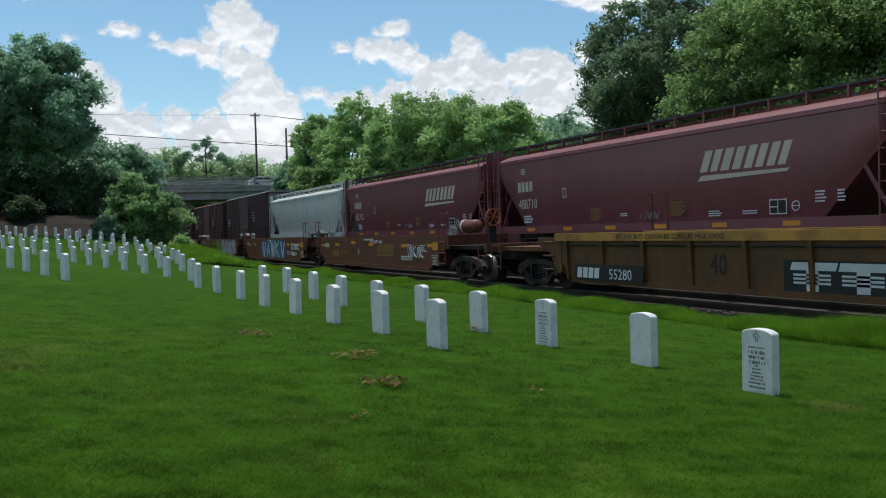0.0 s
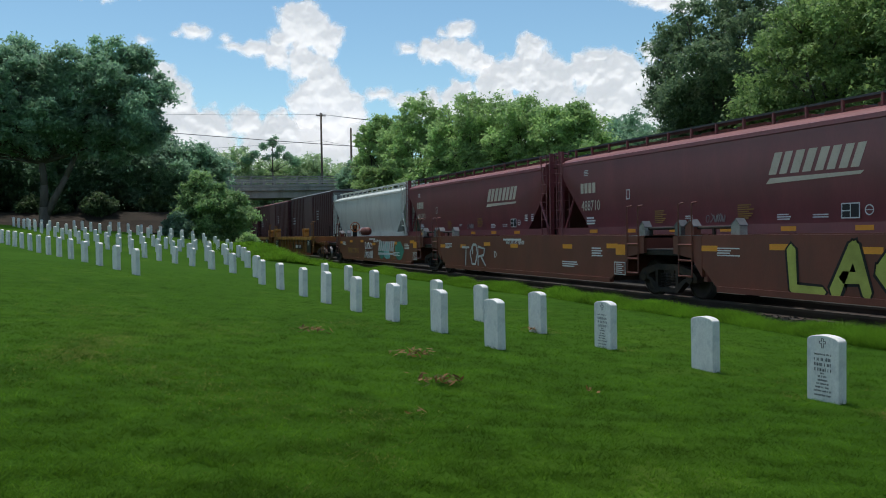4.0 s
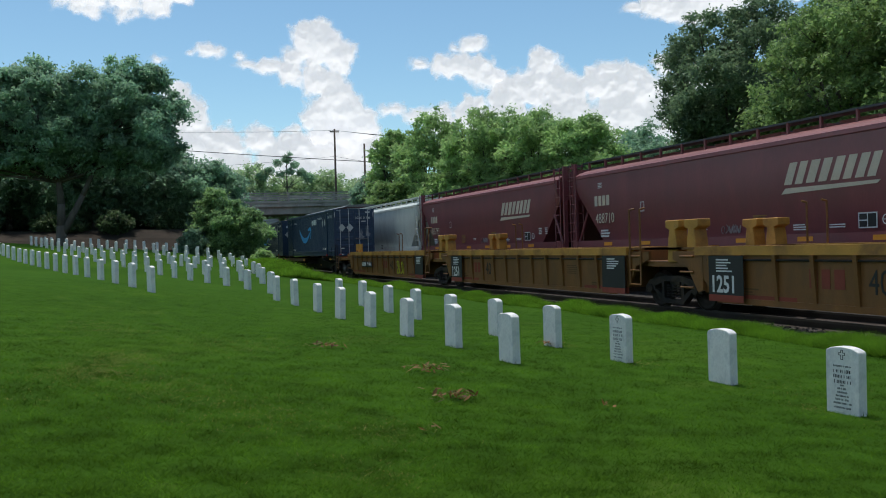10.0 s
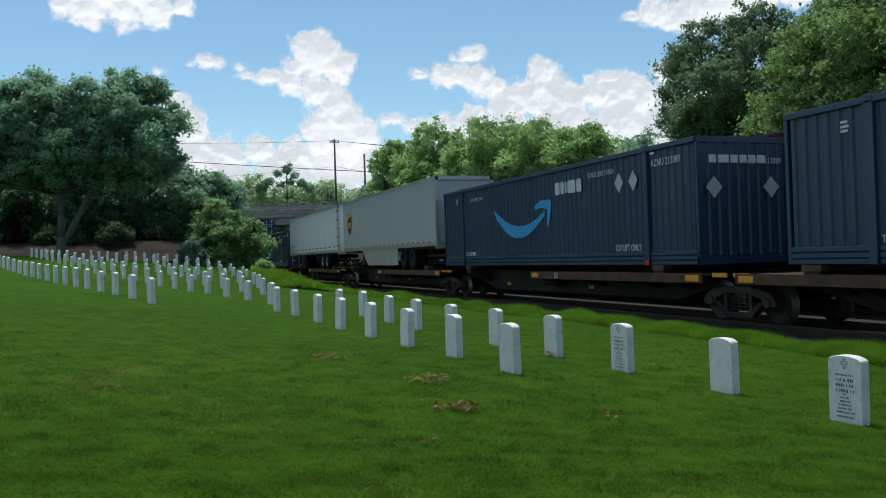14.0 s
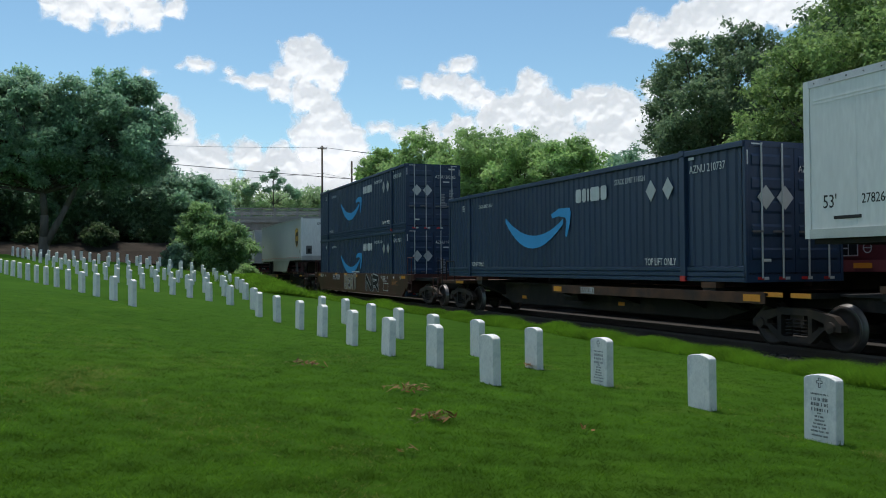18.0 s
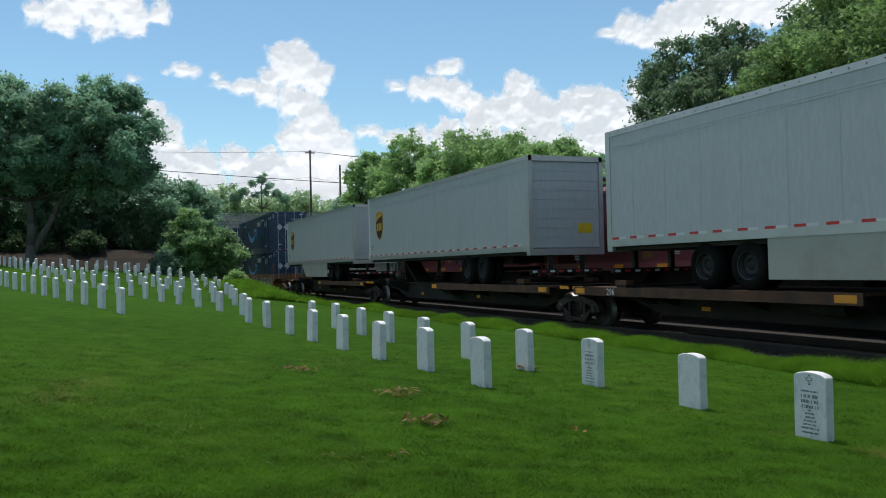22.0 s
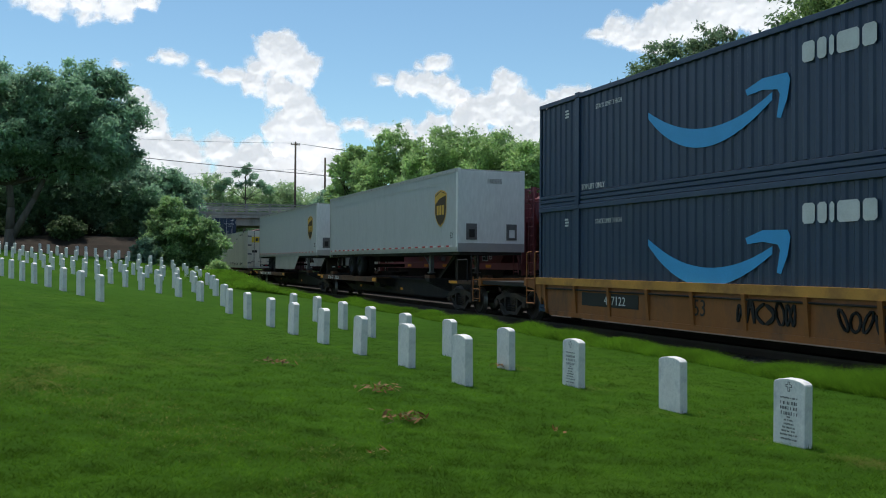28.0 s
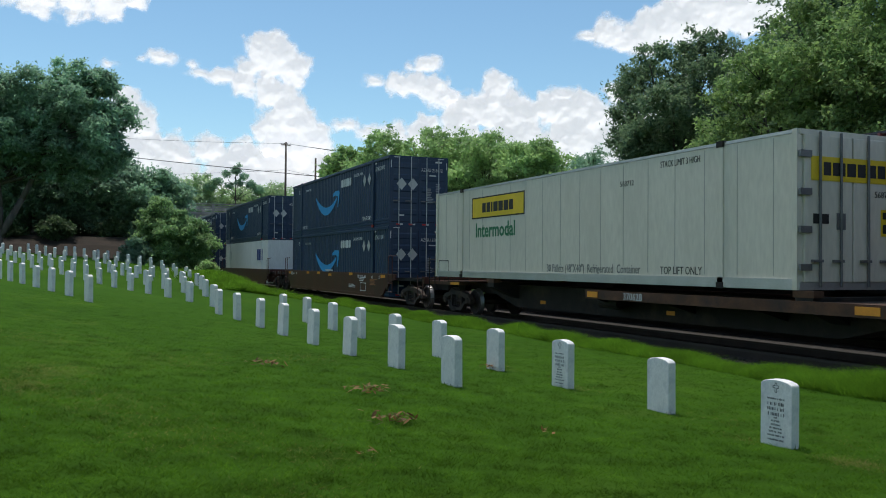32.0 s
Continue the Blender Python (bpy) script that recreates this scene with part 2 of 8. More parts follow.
pale_hopper = material("pale_grey_paint", (0.60, 0.64, 0.60), 0.5, dark=0.85, scale=0.8, fine=20, bump=0.03, streak=4, dirt=(0.35, 0.37, 0.35), dirt_amount=0.35, dirt_scale=0.8)
galvanised = material("galvanised_steel", (0.18, 0.18, 0.185), 0.5, 0.4, dark=0.7, bump=0.05)
dark_steel = material("dark_steel", (0.022, 0.020, 0.019), 0.75, 0.2, dark=0.5, scale=2, fine=25, bump=0.1, dirt=(0.06, 0.042, 0.03), dirt_amount=0.45)
truck_steel = material("truck_steel", (0.032, 0.027, 0.024), 0.75, 0.3, dark=0.5, scale=3, fine=25, bump=0.15, dirt=(0.09, 0.06, 0.04), dirt_amount=0.45)
wheel_steel = material("wheel_steel", (0.05, 0.041, 0.036), 0.6, 0.4, dark=0.6, scale=4, bump=0.05)
box_grey = material("box_grey_paint", (0.36, 0.35, 0.33), 0.7, dark=0.7, scale=3, bump=0.05, dirt=(0.14, 0.09, 0.06), dirt_amount=0.5, dirt_scale=4)
umber = material("umber_paint", (0.092, 0.030, 0.023), 0.5, dark=0.65, scale=1.5, fine=30, bump=0.06, streak=2.5, dirt=(0.05, 0.028, 0.022), dirt_amount=0.55, spec=0.4)
tread_steel = material("polished_tread", (0.20, 0.19, 0.18), 0.42, 0.8, dark=0.85, scale=4, bump=0.01)
rusty_deck = material("rusty_deck", (0.115, 0.05, 0.024), 0.75, dark=0.5, scale=2, fine=25, bump=0.1, dirt=(0.035, 0.022, 0.017), dirt_amount=0.65, dirt_scale=2.5)
navy = material("navy_paint", (0.021, 0.046, 0.096), 0.4, dark=0.82, scale=0.8, fine=20, bump=0.02, streak=3, dirt=(0.036, 0.060, 0.10), dirt_amount=0.3, dirt_scale=1.0)
smile_blue = material("sky_blue_decal", (0.035, 0.32, 0.66), 0.5, dark=0.9, scale=2, bump=0.02)
decal_white = material("white_decal", (0.66, 0.67, 0.67), 0.6, dark=0.8, scale=3, fine=40, bump=0.02)
decal_cream = material("cream_decal", (0.52, 0.47, 0.38), 0.6, dark=0.85, scale=2, fine=30, bump=0.02)
decal_gold = material("gold_decal", (0.30, 0.16, 0.045), 0.65, dark=0.75, scale=2, bump=0.02)
placard_grey = material("placard_silver", (0.52, 0.53, 0.53), 0.45, 0.2, dark=0.85, bump=0.02)
decal_black = material("black_decal", (0.02, 0.02, 0.02), 0.6, dark=0.8, bump=0.02)
decal_yellow = material("yellow_decal", (0.72, 0.50, 0.02), 0.5, dark=0.88, bump=0.02)
decal_orange = material("orange_marker", (0.75, 0.30, 0.03), 0.5, dark=0.8, scale=3, bump=0.02)
decal_green = material("green_decal", (0.02, 0.16, 0.07), 0.5, dark=0.9, bump=0.02)
decal_red = material("red_decal", (0.55, 0.03, 0.03), 0.4, dark=0.85, bump=0.02)
trailer_grey = material("trailer_grey", (0.43, 0.452, 0.462), 0.36, dark=0.97, scale=0.5, fine=14, bump=0.02, streak=4, dirt=(0.375, 0.395, 0.405), dirt_amount=0.3, dirt_scale=0.5)
trailer_white = material("trailer_white", (0.74, 0.75, 0.735), 0.45, dark=0.92, scale=0.5, fine=14, bump=0.02, streak=4, dirt=(0.64, 0.64, 0.625), dirt_amount=0.3, dirt_scale=0.6)
reefer_white = material("reefer_white", (0.62, 0.585, 0.495), 0.45, dark=0.92, scale=0.6, fine=14, bump=0.02, streak=4, dirt=(0.52, 0.485, 0.40), dirt_amount=0.35, dirt_scale=0.8)
aluminium = material("aluminium", (0.5, 0.5, 0.49), 0.42, 0.6, dark=0.85, scale=2, bump=0.03)
rubber = material("tyre_rubber", (0.018, 0.018, 0.018), 0.85, dark=0.7, scale=6, bump=0.1)
shield_brown = material("brown_shield", (0.055, 0.03, 0.016), 0.45, dark=0.85, bump=0.01)
shield_gold = material("gold_shield", (0.62, 0.36, 0.06), 0.4, dark=0.85, bump=0.01)
graffiti_teal = material("teal_spray", (0.25, 0.55, 0.52), 0.7, dark=0.6, scale=2.5, bump=0.01)
graffiti_white = material("white_spray", (0.50, 0.52, 0.53), 0.75, dark=0.7, scale=2.5, bump=0.01)
graffiti_lilac = material("lilac_spray", (0.38, 0.32, 0.46), 0.75, dark=0.7, scale=2.5, bump=0.01)
graffiti_green = material("lime_spray", (0.42, 0.45, 0.10), 0.75, dark=0.6, scale=2.5, bump=0.01)
graffiti_black = material("black_spray", (0.015, 0.015, 0.015), 0.75, dark=0.6, bump=0.01)
bright_rod = material("pale_steel", (0.5, 0.51, 0.52), 0.45, 0.2, dark=0.85, bump=0.02)
graffiti_pink = material("pink_spray", (0.45, 0.20, 0.17), 0.75, dark=0.6, scale=2.5, bump=0.01)
car_white = material("car_silver_white", (0.6, 0.61, 0.62), 0.3, 0.1, dark=0.95, bump=0.0)
car_glass = material("car_glass", (0.02, 0.025, 0.03), 0.1, dark=0.9, bump=0.0, spec=0.8)
dead_leaf = leafage("dead_leaf", (0.13, 0.085, 0.04), 0.3, 0.5)

# ---- building tools ----


class Shape:
    """Collects vertices and faces of one mesh."""

    def __init__(self):
        self.v, self.f = [], []

    def add(self, verts, faces):
        k = len(self.v)
        self.v += [tuple(p) for p in verts]
        self.f += [tuple(i + k for i in face) for face in faces]
        return self

    def box(self, x0, x1, y0, y1, z0, z1):
        return self.add([(x, y, z) for x in (x0, x1) for y in (y0, y1) for z in (z0, z1)],
                        [(0, 1, 3, 2), (4, 6, 7, 5), (0, 4, 5, 1), (2, 3, 7, 6), (0, 2, 6, 4), (1, 5, 7, 3)])

    def prism(self, outline, a, b, axis="y"):
        """An outline of pairs drawn out from a to b along the axis (the pairs are the other two axes in order)."""
        n = len(outline)

        def at(p, q):
            return {"x": (q, p[0], p[1]), "y": (p[0], q, p[1]), "z": (p[0], p[1], q)}[axis]

        faces = [tuple(range(n)), tuple(range(2 * n - 1, n - 1, -1))]
        faces += [(i, i + n, (i + 1) % n + n, (i + 1) % n) for i in range(n)]
        return self.add([at(p, a) for p in outline] + [at(p, b) for p in outline], faces)

    def rod(self, a, b, r, n=8, r2=None):
        a, b = Vector(a), Vector(b)
        w = (b - a).normalized()
        u = w.orthogonal().normalized()
        v = w.cross(u)
        r2 = r if r2 is None else r2
        ring = [(math.cos(2 * math.pi * i / n), math.sin(2 * math.pi * i / n)) for i in range(n)]
        pts = [a + r * (c * u + s * v) for c, s in ring] + [b + r2 * (c * u + s * v) for c, s in ring]
        return self.add(pts, [tuple(range(n - 1, -1, -1)), tuple(range(n, 2 * n))] + [(i, (i + 1) % n, (i + 1) % n + n, i + n) for i in range(n)])

    def path(self, pts, r, n=6):
        for a, b in zip(pts, pts[1:]):
            self.rod(a, b, r, n)
        return self

    def ring(self, centre, axis, profile, n=24):
        """A turned piece: profile of (radius, offset along the axis), closed all round."""
        c, w = Vector(centre), Vector(axis).normalized()
        u = w.orthogonal().normalized()
        v = w.cross(u)
        m = len(profile)
        pts = [c + o * w + r * (math.cos(2 * math.pi * i / n) * u + math.sin(2 * math.pi * i / n) * v) for i in range(n) for r, o in profile]
        return self.add(pts, [(i * m + j, i * m + j + 1, (i + 1) % n * m + j + 1, (i + 1) % n * m + j) for i in range(n) for j in range(m - 1)])

    def mesh(self, name, smooth=False):
        me = bpy.data.meshes.new(name)
        me.from_pydata(self.v, [], self.f)
        bm = bmesh.new()
        bm.from_mesh(me)
        bmesh.ops.recalc_face_normals(bm, faces=bm.faces)
        bm.to_mesh(me)
        bm.free()
        if smooth:
            me.polygons.foreach_set("use_smooth", [True] * len(me.polygons))
        return me


def part(name, shape, mat, parent=None, label="", at=None, bevel=0.0, smooth=False):
    """One mesh object under a thing or a part. shape: a Shape, or a mesh that is shared."""
    me = shape.mesh(name, smooth) if isinstance(shape, Shape) else shape
    if not me.materials:
        me.materials.append(mat)
    ob = new(name, me)
    if parent:
        ob.parent = parent
    if at is not None:
        ob.matrix_basis = at if isinstance(at, Matrix) else Matrix.Translation(at)
    if label:
        tagged(ob, label)
    if bevel:
        b = ob.modifiers.new("edge", "BEVEL")
        b.width, b.segments, b.limit_method = bevel, 2, "ANGLE"
    return ob


def thing(name, label, category, at=None, group="", kind=""):
    """A thing's Empty at its base."""
    ob = tagged(new(name), label, category, group, kind)
    ob.empty_display_size = 0.3
    if at is not None:
        ob.matrix_basis = at
    return ob


LETTERS = {}


def letters(text, size, mat, squeeze=1.0, bold=0.0):
    """A flat mesh of written characters, facing -y, that starts at its lower left corner."""
    key = (text, size, mat.name, squeeze, bold)
    if key not in LETTERS:
        cu = bpy.data.curves.new("writing", "FONT")
        cu.body, cu.size, cu.extrude, cu.resolution_u, cu.offset = text, size, 0.002, 2, bold
        ob = bpy.data.objects.new("writing", cu)
        me = bpy.data.meshes.new_from_object(ob)
        bpy.data.objects.remove(ob)
        me.transform(Matrix.Rotation(radians(90), 4, "X") @ Matrix.Diagonal((squeeze, 1, 1, 1)))
        me.materials.clear()
        me.materials.append(mat)
        LETTERS[key] = me
    return LETTERS[key]


def write(text, size, mat, parent, x, y, z, turn=0.0, squeeze=1.0, name="writing", bold=0.0):
    """Writing on a face: turn 0 faces -y, 90 faces +x."""
    return part(name, letters(text, size, mat, squeeze, bold), mat, parent, at=pose(x, y, z, 0, 0, turn))


def bars(shape, x, y, z, widths, height, gap=0.05, slant=0.0, thick=0.004):
    """Plain upright blocks in a row on a face that looks along -y."""
    for w in widths:
        shape.prism([(x, z), (x + w, z), (x + w + slant, z + height), (x + slant, z + height)], y - thick, y, "y")
        x += w + gap
    return shape


def lines(shape, x, y, z, width, rows, height=0.03, gap=0.03, rng=None, thick=0.004):
    """Rows of small unreadable writing as thin bars."""
    rng = rng or random.Random(rows)
    for i in range(rows):
        w = width * rng.uniform(0.55, 1.0)
        shape.box(x, x + w, y - thick, y, z - i * (height + gap) - height, z - i * (height + gap))
    return shape

# ---- ground ----
RAIL_Z, TRACK_Y, TRACK2_Y = 0.05, 13.375, 17.75
SPOTS = np.array([(-6.3, 6.3, 0.0), (-9.9, 4.5, 0.2), (-9.9, 6.1, 0.09), (-13.5, 4.3, 0.22), (-13.5, 5.9, 0.13), (-18.9, 3.9, 0.31), (-20.6, 5.5, 0.26),
                  (-22.4, 3.6, 0.40), (-27.1, 3.4, 0.53), (-34.1, 1.6, 0.78), (-21.8, 0.5, 0.79), (-28.8, -1.2, 1.04), (-37, -3.1, 1.29),
                  (-42.3, -5.2, 1.55), (-38.8, 4.6, 0.65), (-40.5, 2.9, 0.89), (-55.7, -3.0, 2.0), (-61, 2.8, 1.85), (-62, -4, 2.35), (0, 0, 0.32),
                  (-5, -2, 0.55), (4, 5, 0.1), (-6, 10.6, -0.05), (-18, 10.6, -0.05), (-32, 10.6, -0.05), (-46, 10.2, 0.0), (-62, 10.2, 0.4)])


def spline_weights(spots, soft=0.4):
    """A thin plate laid over the spot heights."""
    n = len(spots)
    d = np.hypot(*(spots[:, None, :2] - spots[None, :, :2]).transpose(2, 0, 1))
    k = np.where(d > 0, d * d * np.log(np.maximum(d, 1e-9)), 0.0) + soft * np.eye(n)
    p = np.c_[np.ones(n), spots[:, :2]]
    a = np.block([[k, p], [p.T, np.zeros((3, 3))]])
    return np.linalg.solve(a, np.r_[spots[:, 2], np.zeros(3)])


PLATE = spline_weights(SPOTS)


def lawn_z(x, y):
    """Height of the ground, for numbers or arrays."""
    x, y = np.asarray(x, float), np.asarray(y, float)
    cx, cy = np.clip(x, -70, 6), np.clip(y, -14, 10.6)
    d = np.hypot(cx[..., None] - SPOTS[:, 0], cy[..., None] - SPOTS[:, 1])
    k = np.where(d > 0, d * d * np.log(np.maximum(d, 1e-9)), 0.0)
    z = k @ PLATE[:-3] + PLATE[-3] + PLATE[-2] * cx + PLATE[-1] * cy
    fall = np.clip((y - 10.9) / 0.5, 0, 1)
    hump = (0.11 + 0.05 * np.sin(x * 1.3 + 2 * np.sin(x * 0.31)) + 0.04 * np.sin(x * 2.9)) * np.exp(-((y - 10.62 - 0.12 * np.sin(x * 0.9)) / 0.30) ** 2)
    return z * (1 - fall) + (-0.2) * fall + np.where((x > -62) & (x < 4), hump, 0.0)


def ground_sheet():
    xs = np.unique(np.r_[-2500, -1200, -600, -350, np.arange(-220, -90, 10), np.arange(-90, -40, 1.5), np.arange(-40, 12, 0.4), 20, 40, 80, 160, 400, 1200, 2500])
    ys = np.unique(np.r_[-2500, -1200, -500, -200, -100, -50, np.arange(-30, -8, 1.5), np.arange(-8, 9.8, 0.4), np.arange(9.8, 12.2, 0.12), np.arange(13, 24, 2), 30, 50, 100, 200, 500, 1200, 2500])
    gx, gy = np.meshgrid(xs, ys, indexing="ij")
    gz = lawn_z(gx, gy)
    n, m = gx.shape
    idx = np.arange(n * m).reshape(n, m)
    quads = np.stack([idx[:-1, :-1], idx[1:, :-1], idx[1:, 1:], idx[:-1, 1:]], -1).reshape(-1, 4)
    me = bpy.data.meshes.new("ground")
    me.from_pydata(np.stack([gx, gy, gz], -1).reshape(-1, 3).tolist(), [], quads.tolist())
    me.polygons.foreach_set("use_smooth", [True] * len(me.polygons))
    me.materials.append(lawn)
    return tagged(new("ground", me), "mown green cemetery lawn, sloping gently to the tracks", "lawn", kind="structure")


ground_sheet()


def leaf_mesh(name, centres, ways, ups, length, width, mat, corners=3):
    """Many small pointed leaves in one mesh: arrays of centres, long axes, side axes, lengths and widths."""
    n = len(centres)
    a, b = ways * length[:, None] * 0.5, ups * width[:, None] * 0.5
    if corners == 3:
        v = np.stack([centres - a * 0.8 + b, centres - a * 0.8 - b, centres + a * 1.2], 1).reshape(-1, 3)
    else:
        v = np.stack([centres - a, centres + b, centres + a, centres - b], 1).reshape(-1, 3)
    me = bpy.data.meshes.new(name)
    me.vertices.add(corners * n)
    me.vertices.foreach_set("co", v.astype(np.float32).ravel())
    me.loops.add(corners * n)
    me.loops.foreach_set("vertex_index", np.arange(corners * n, dtype=np.int32))
    me.polygons.add(n)
    me.polygons.foreach_set("loop_start", np.arange(0, corners * n, corners, dtype=np.int32))
    me.update(calc_edges=True)
    me.materials.append(mat)
    return me


def blades(name, x, y, z, height, width, lean, mat, seed):
    """Grass: one upright leaning triangle a blade."""
    rng = np.random.default_rng(seed)
    n = len(x)
    turn = rng.uniform(0, 2 * np.pi, n)
    side = np.stack([np.cos(turn), np.sin(turn), 0 * turn], 1)
    tip = np.stack([rng.normal(0, 1, n) * lean, rng.normal(0, 1, n) * lean, np.ones(n)], 1) * height[:, None]
    base = np.stack([x, y, z - 0.01], 1)
    v = np.stack([base - side * width[:, None] / 2, base + side * width[:, None] / 2, base + tip], 1).reshape(-1, 3)
    me = bpy.data.meshes.new(name)
    me.vertices.add(3 * n)
    me.vertices.foreach_set("co", v.astype(np.float32).ravel())
    me.loops.add(3 * n)
    me.loops.foreach_set("vertex_index", np.arange(3 * n, dtype=np.int32))
    me.polygons.add(n)
    me.polygons.foreach_set("loop_start", np.arange(0, 3 * n, 3, dtype=np.int32))
    me.update(calc_edges=True)
    me.materials.append(mat)
    return me


def lawn_blades():
    rng = np.random.default_rng(3)
    n = 520000
    # denser near the eye
    d = 4.2 + 22 * rng.uniform(0, 1, n) ** 1.9 - np.abs(rng.normal(0, 0.9, n))
    a = rng.uniform(radians(-14), radians(58), n)
    x, y = -d * np.cos(a), d * np.sin(a)
    ok = (y < 10.6) & (x > -34)
    x, y, d = x[ok], y[ok], d[ok]
    # thinner all round, so that the sward has no edge
    m = 70000
    r, b = 0.3 + 9 * rng.uniform(0, 1, m) ** 0.7, rng.uniform(0, 2 * np.pi, m)
    x, y, d = np.r_[x, r * np.cos(b)], np.r_[y, r * np.sin(b)], np.r_[d, r]
    # the mower leaves it in small tufts
    tuft = np.zeros(len(x))
    for _ in range(14):
        f, p = rng.normal(0, 1, 2) * rng.choice((14.0, 28.0, 55.0)), rng.uniform(0, 6.28)
        tuft += np.sin(f[0] * x + f[1] * y + p)
    tuft = np.clip(1.1 + 0.13 * tuft, 0.7, 1.8)
    me = blades("lawn_grass", x, y, lawn_z(x, y), rng.uniform(0.014, 0.028, len(x)) * tuft * np.clip(1.5 - d / 26, 0.55, 1.2), 0.0045 + 0.0008 * d, 1.3, blade, 4)
    tagged(new("lawn_grass", me), "short mown green lawn grass", "grass", kind="stuff")


def dry_patches():
    rng = np.random.default_rng(15)
    for px, py, r, n in ((-9.2, -0.3, 0.4, 2600), (-10.2, 0.0, 0.35, 1500), (-8.2, 0.5, 0.5, 1500), (-6.9, 1.0, 0.45, 1300), (-6.2, 1.9, 0.3, 700), (-11.6, 1.4, 0.6, 1300), (-13.5, -0.2, 0.7, 1500), (-12.6, 3.4, 0.5, 700), (-5.0, 1.5, 0.25, 500), (-6.4, 6.25, 0.16, 260), (-5.35, 6.45, 0.18, 1500), (-9.6, 6.35, 0.2, 350), (-7.3, 6.9, 0.5, 500), (-7.8, -1.0, 0.4, 500), (-4.3, 0.9, 0.3, 300), (-11.6, 6.3, 0.25, 250), (-5.9, 7.2, 0.4, 300)):
        x, y = px + rng.normal(0, r, n), py + rng.normal(0, r * 0.7, n)
        me = blades("dry_grass", x, y, lawn_z(x, y), rng.uniform(0.012, 0.030, n), np.full(n, 0.0065), 1.5, straw, 16)
        tagged(new("dry_grass", me), "patch of dry straw-coloured grass in the lawn", "grass", "dry patches", "stuff")


def berm_grass():
    rng = np.random.default_rng(5)
    n = 230000
    x = -(2 + 60 * rng.uniform(0, 1, n) ** 1.7)
    wave = 10.55 + 0.14 * np.sin(x * 0.9) + 0.1 * np.sin(x * 0.37 + 1)
    y = wave - 0.42 + 0.95 * rng.uniform(0, 1, n) ** 1.15 + rng.normal(0, 0.03, n)
    lump = 0.55 + 0.45 * np.sin(x * 1.3 + 2 * np.sin(x * 0.31)) * np.sin(x * 0.53 + 0.7)
    h = rng.uniform(0.04, 0.15, n) * (0.6 + lump) * (1.0 + 0.45 / (1 + np.exp(-(x + 11) * 2.0)))
    me = blades("tall_grass", x, y, lawn_z(x, y), h, 0.0045 + 0.0006 * -x, 0.8, tall_blade, 6)
    tagged(new("tall_grass", me), "long uncut grass along the edge of the track bed", "grass", kind="stuff")
    # weeds beside the line further off
    n = 26000
    cx = rng.uniform(-60, -43, n)
    cy = 8.4 + (cx + 50) * 0.06 + rng.normal(0, 0.9, n)
    hump = np.exp(-((cx + 51) / 6) ** 2) * np.exp(-((cy - 8.4) / 1.6) ** 2)
    base = lawn_z(cx, cy)
    z = base + hump * 0.65 * rng.uniform(0, 1, n) ** 0.4
    me = blades("roadside_weeds", cx, cy, z, rng.uniform(0.12, 0.34, n), np.full(n, 0.05), 0.9, tall_blade, 8)
    tagged(new("roadside_weeds", me), "bright green mound of tall weeds beside the tracks", "weeds", kind="stuff")


lawn_blades()
dry_patches()
berm_grass()


# ---- tracks ----
def tracks():
    bed = Shape()
    prof = [(11.2, -0.28), (11.9, -0.13), (19.9, -0.13), (21.2, -0.35)]
    bed.prism(prof, -260, 120, "x")
    ob = part("track_bed", bed, ballast_mat)
    tagged(ob, "dark grey crushed-stone ballast bed of two railway tracks", "ballast", kind="structure")
    rng = np.random.default_rng(9)
    n = 9000
    x = -rng.uniform(5, 45, n)
    y = 11.3 + 1.2 * rng.uniform(0, 1, n)
    c = np.stack([x, y, -0.13 + 0.02 * rng.uniform(0, 1, n)], 1)
    w = rng.normal(0, 1, (n, 3))
    w /= np.linalg.norm(w, axis=1)[:, None]
    u = np.cross(w, rng.normal(0, 1, (n, 3)))
    u /= np.linalg.norm(u, axis=1)[:, None]
    st = bpy.data.objects.new("ballast_stones", leaf_mesh("ballast_stones", c, w, u, rng.uniform(0.04, 0.09, n), rng.uniform(0.04, 0.07, n), ballast_mat, 4))
    scene.collection.objects.link(st)
    tagged(st, "loose grey ballast stones beside the rail", "stones", kind="stuff")
    for k, cy in ((1, TRACK_Y), (2, TRACK2_Y)):
        road = tagged(new(f"railway_track_{k}"), "railway track with rusty steel rails on timber ties", "railway track", kind="structure")
        for s in (-1, 1):
            y = cy + s * 0.753
            foot = Shape()
            foot.prism([(y - 0.07, -0.135), (y + 0.07, -0.135), (y + 0.015, -0.1), (y + 0.012, 0.0), (y - 0.012, 0.0), (y - 0.015, -0.1)], -260, 120, "x")
            part("rail", foot, rail_steel, road)
            head = Shape()
            head.prism([(y - 0.034, 0.002), (y + 0.034, 0.002), (y + 0.03, RAIL_Z), (y - 0.03, RAIL_Z)], -260, 120, "x")
            part("rail_head", head, rail_head, road, "bright worn rail head")
        tie = Shape().box(-0.115, 0.115, -1.3, 1.3, -0.28, -0.12).mesh("tie")
        tie.materials.append(tie_wood)
        for i in range(90 if k == 1 else 60):
            part("tie", tie, tie_wood, road, at=pose(-4 - i * 0.54, cy, 0.0, 0, 0, 0))


tracks()

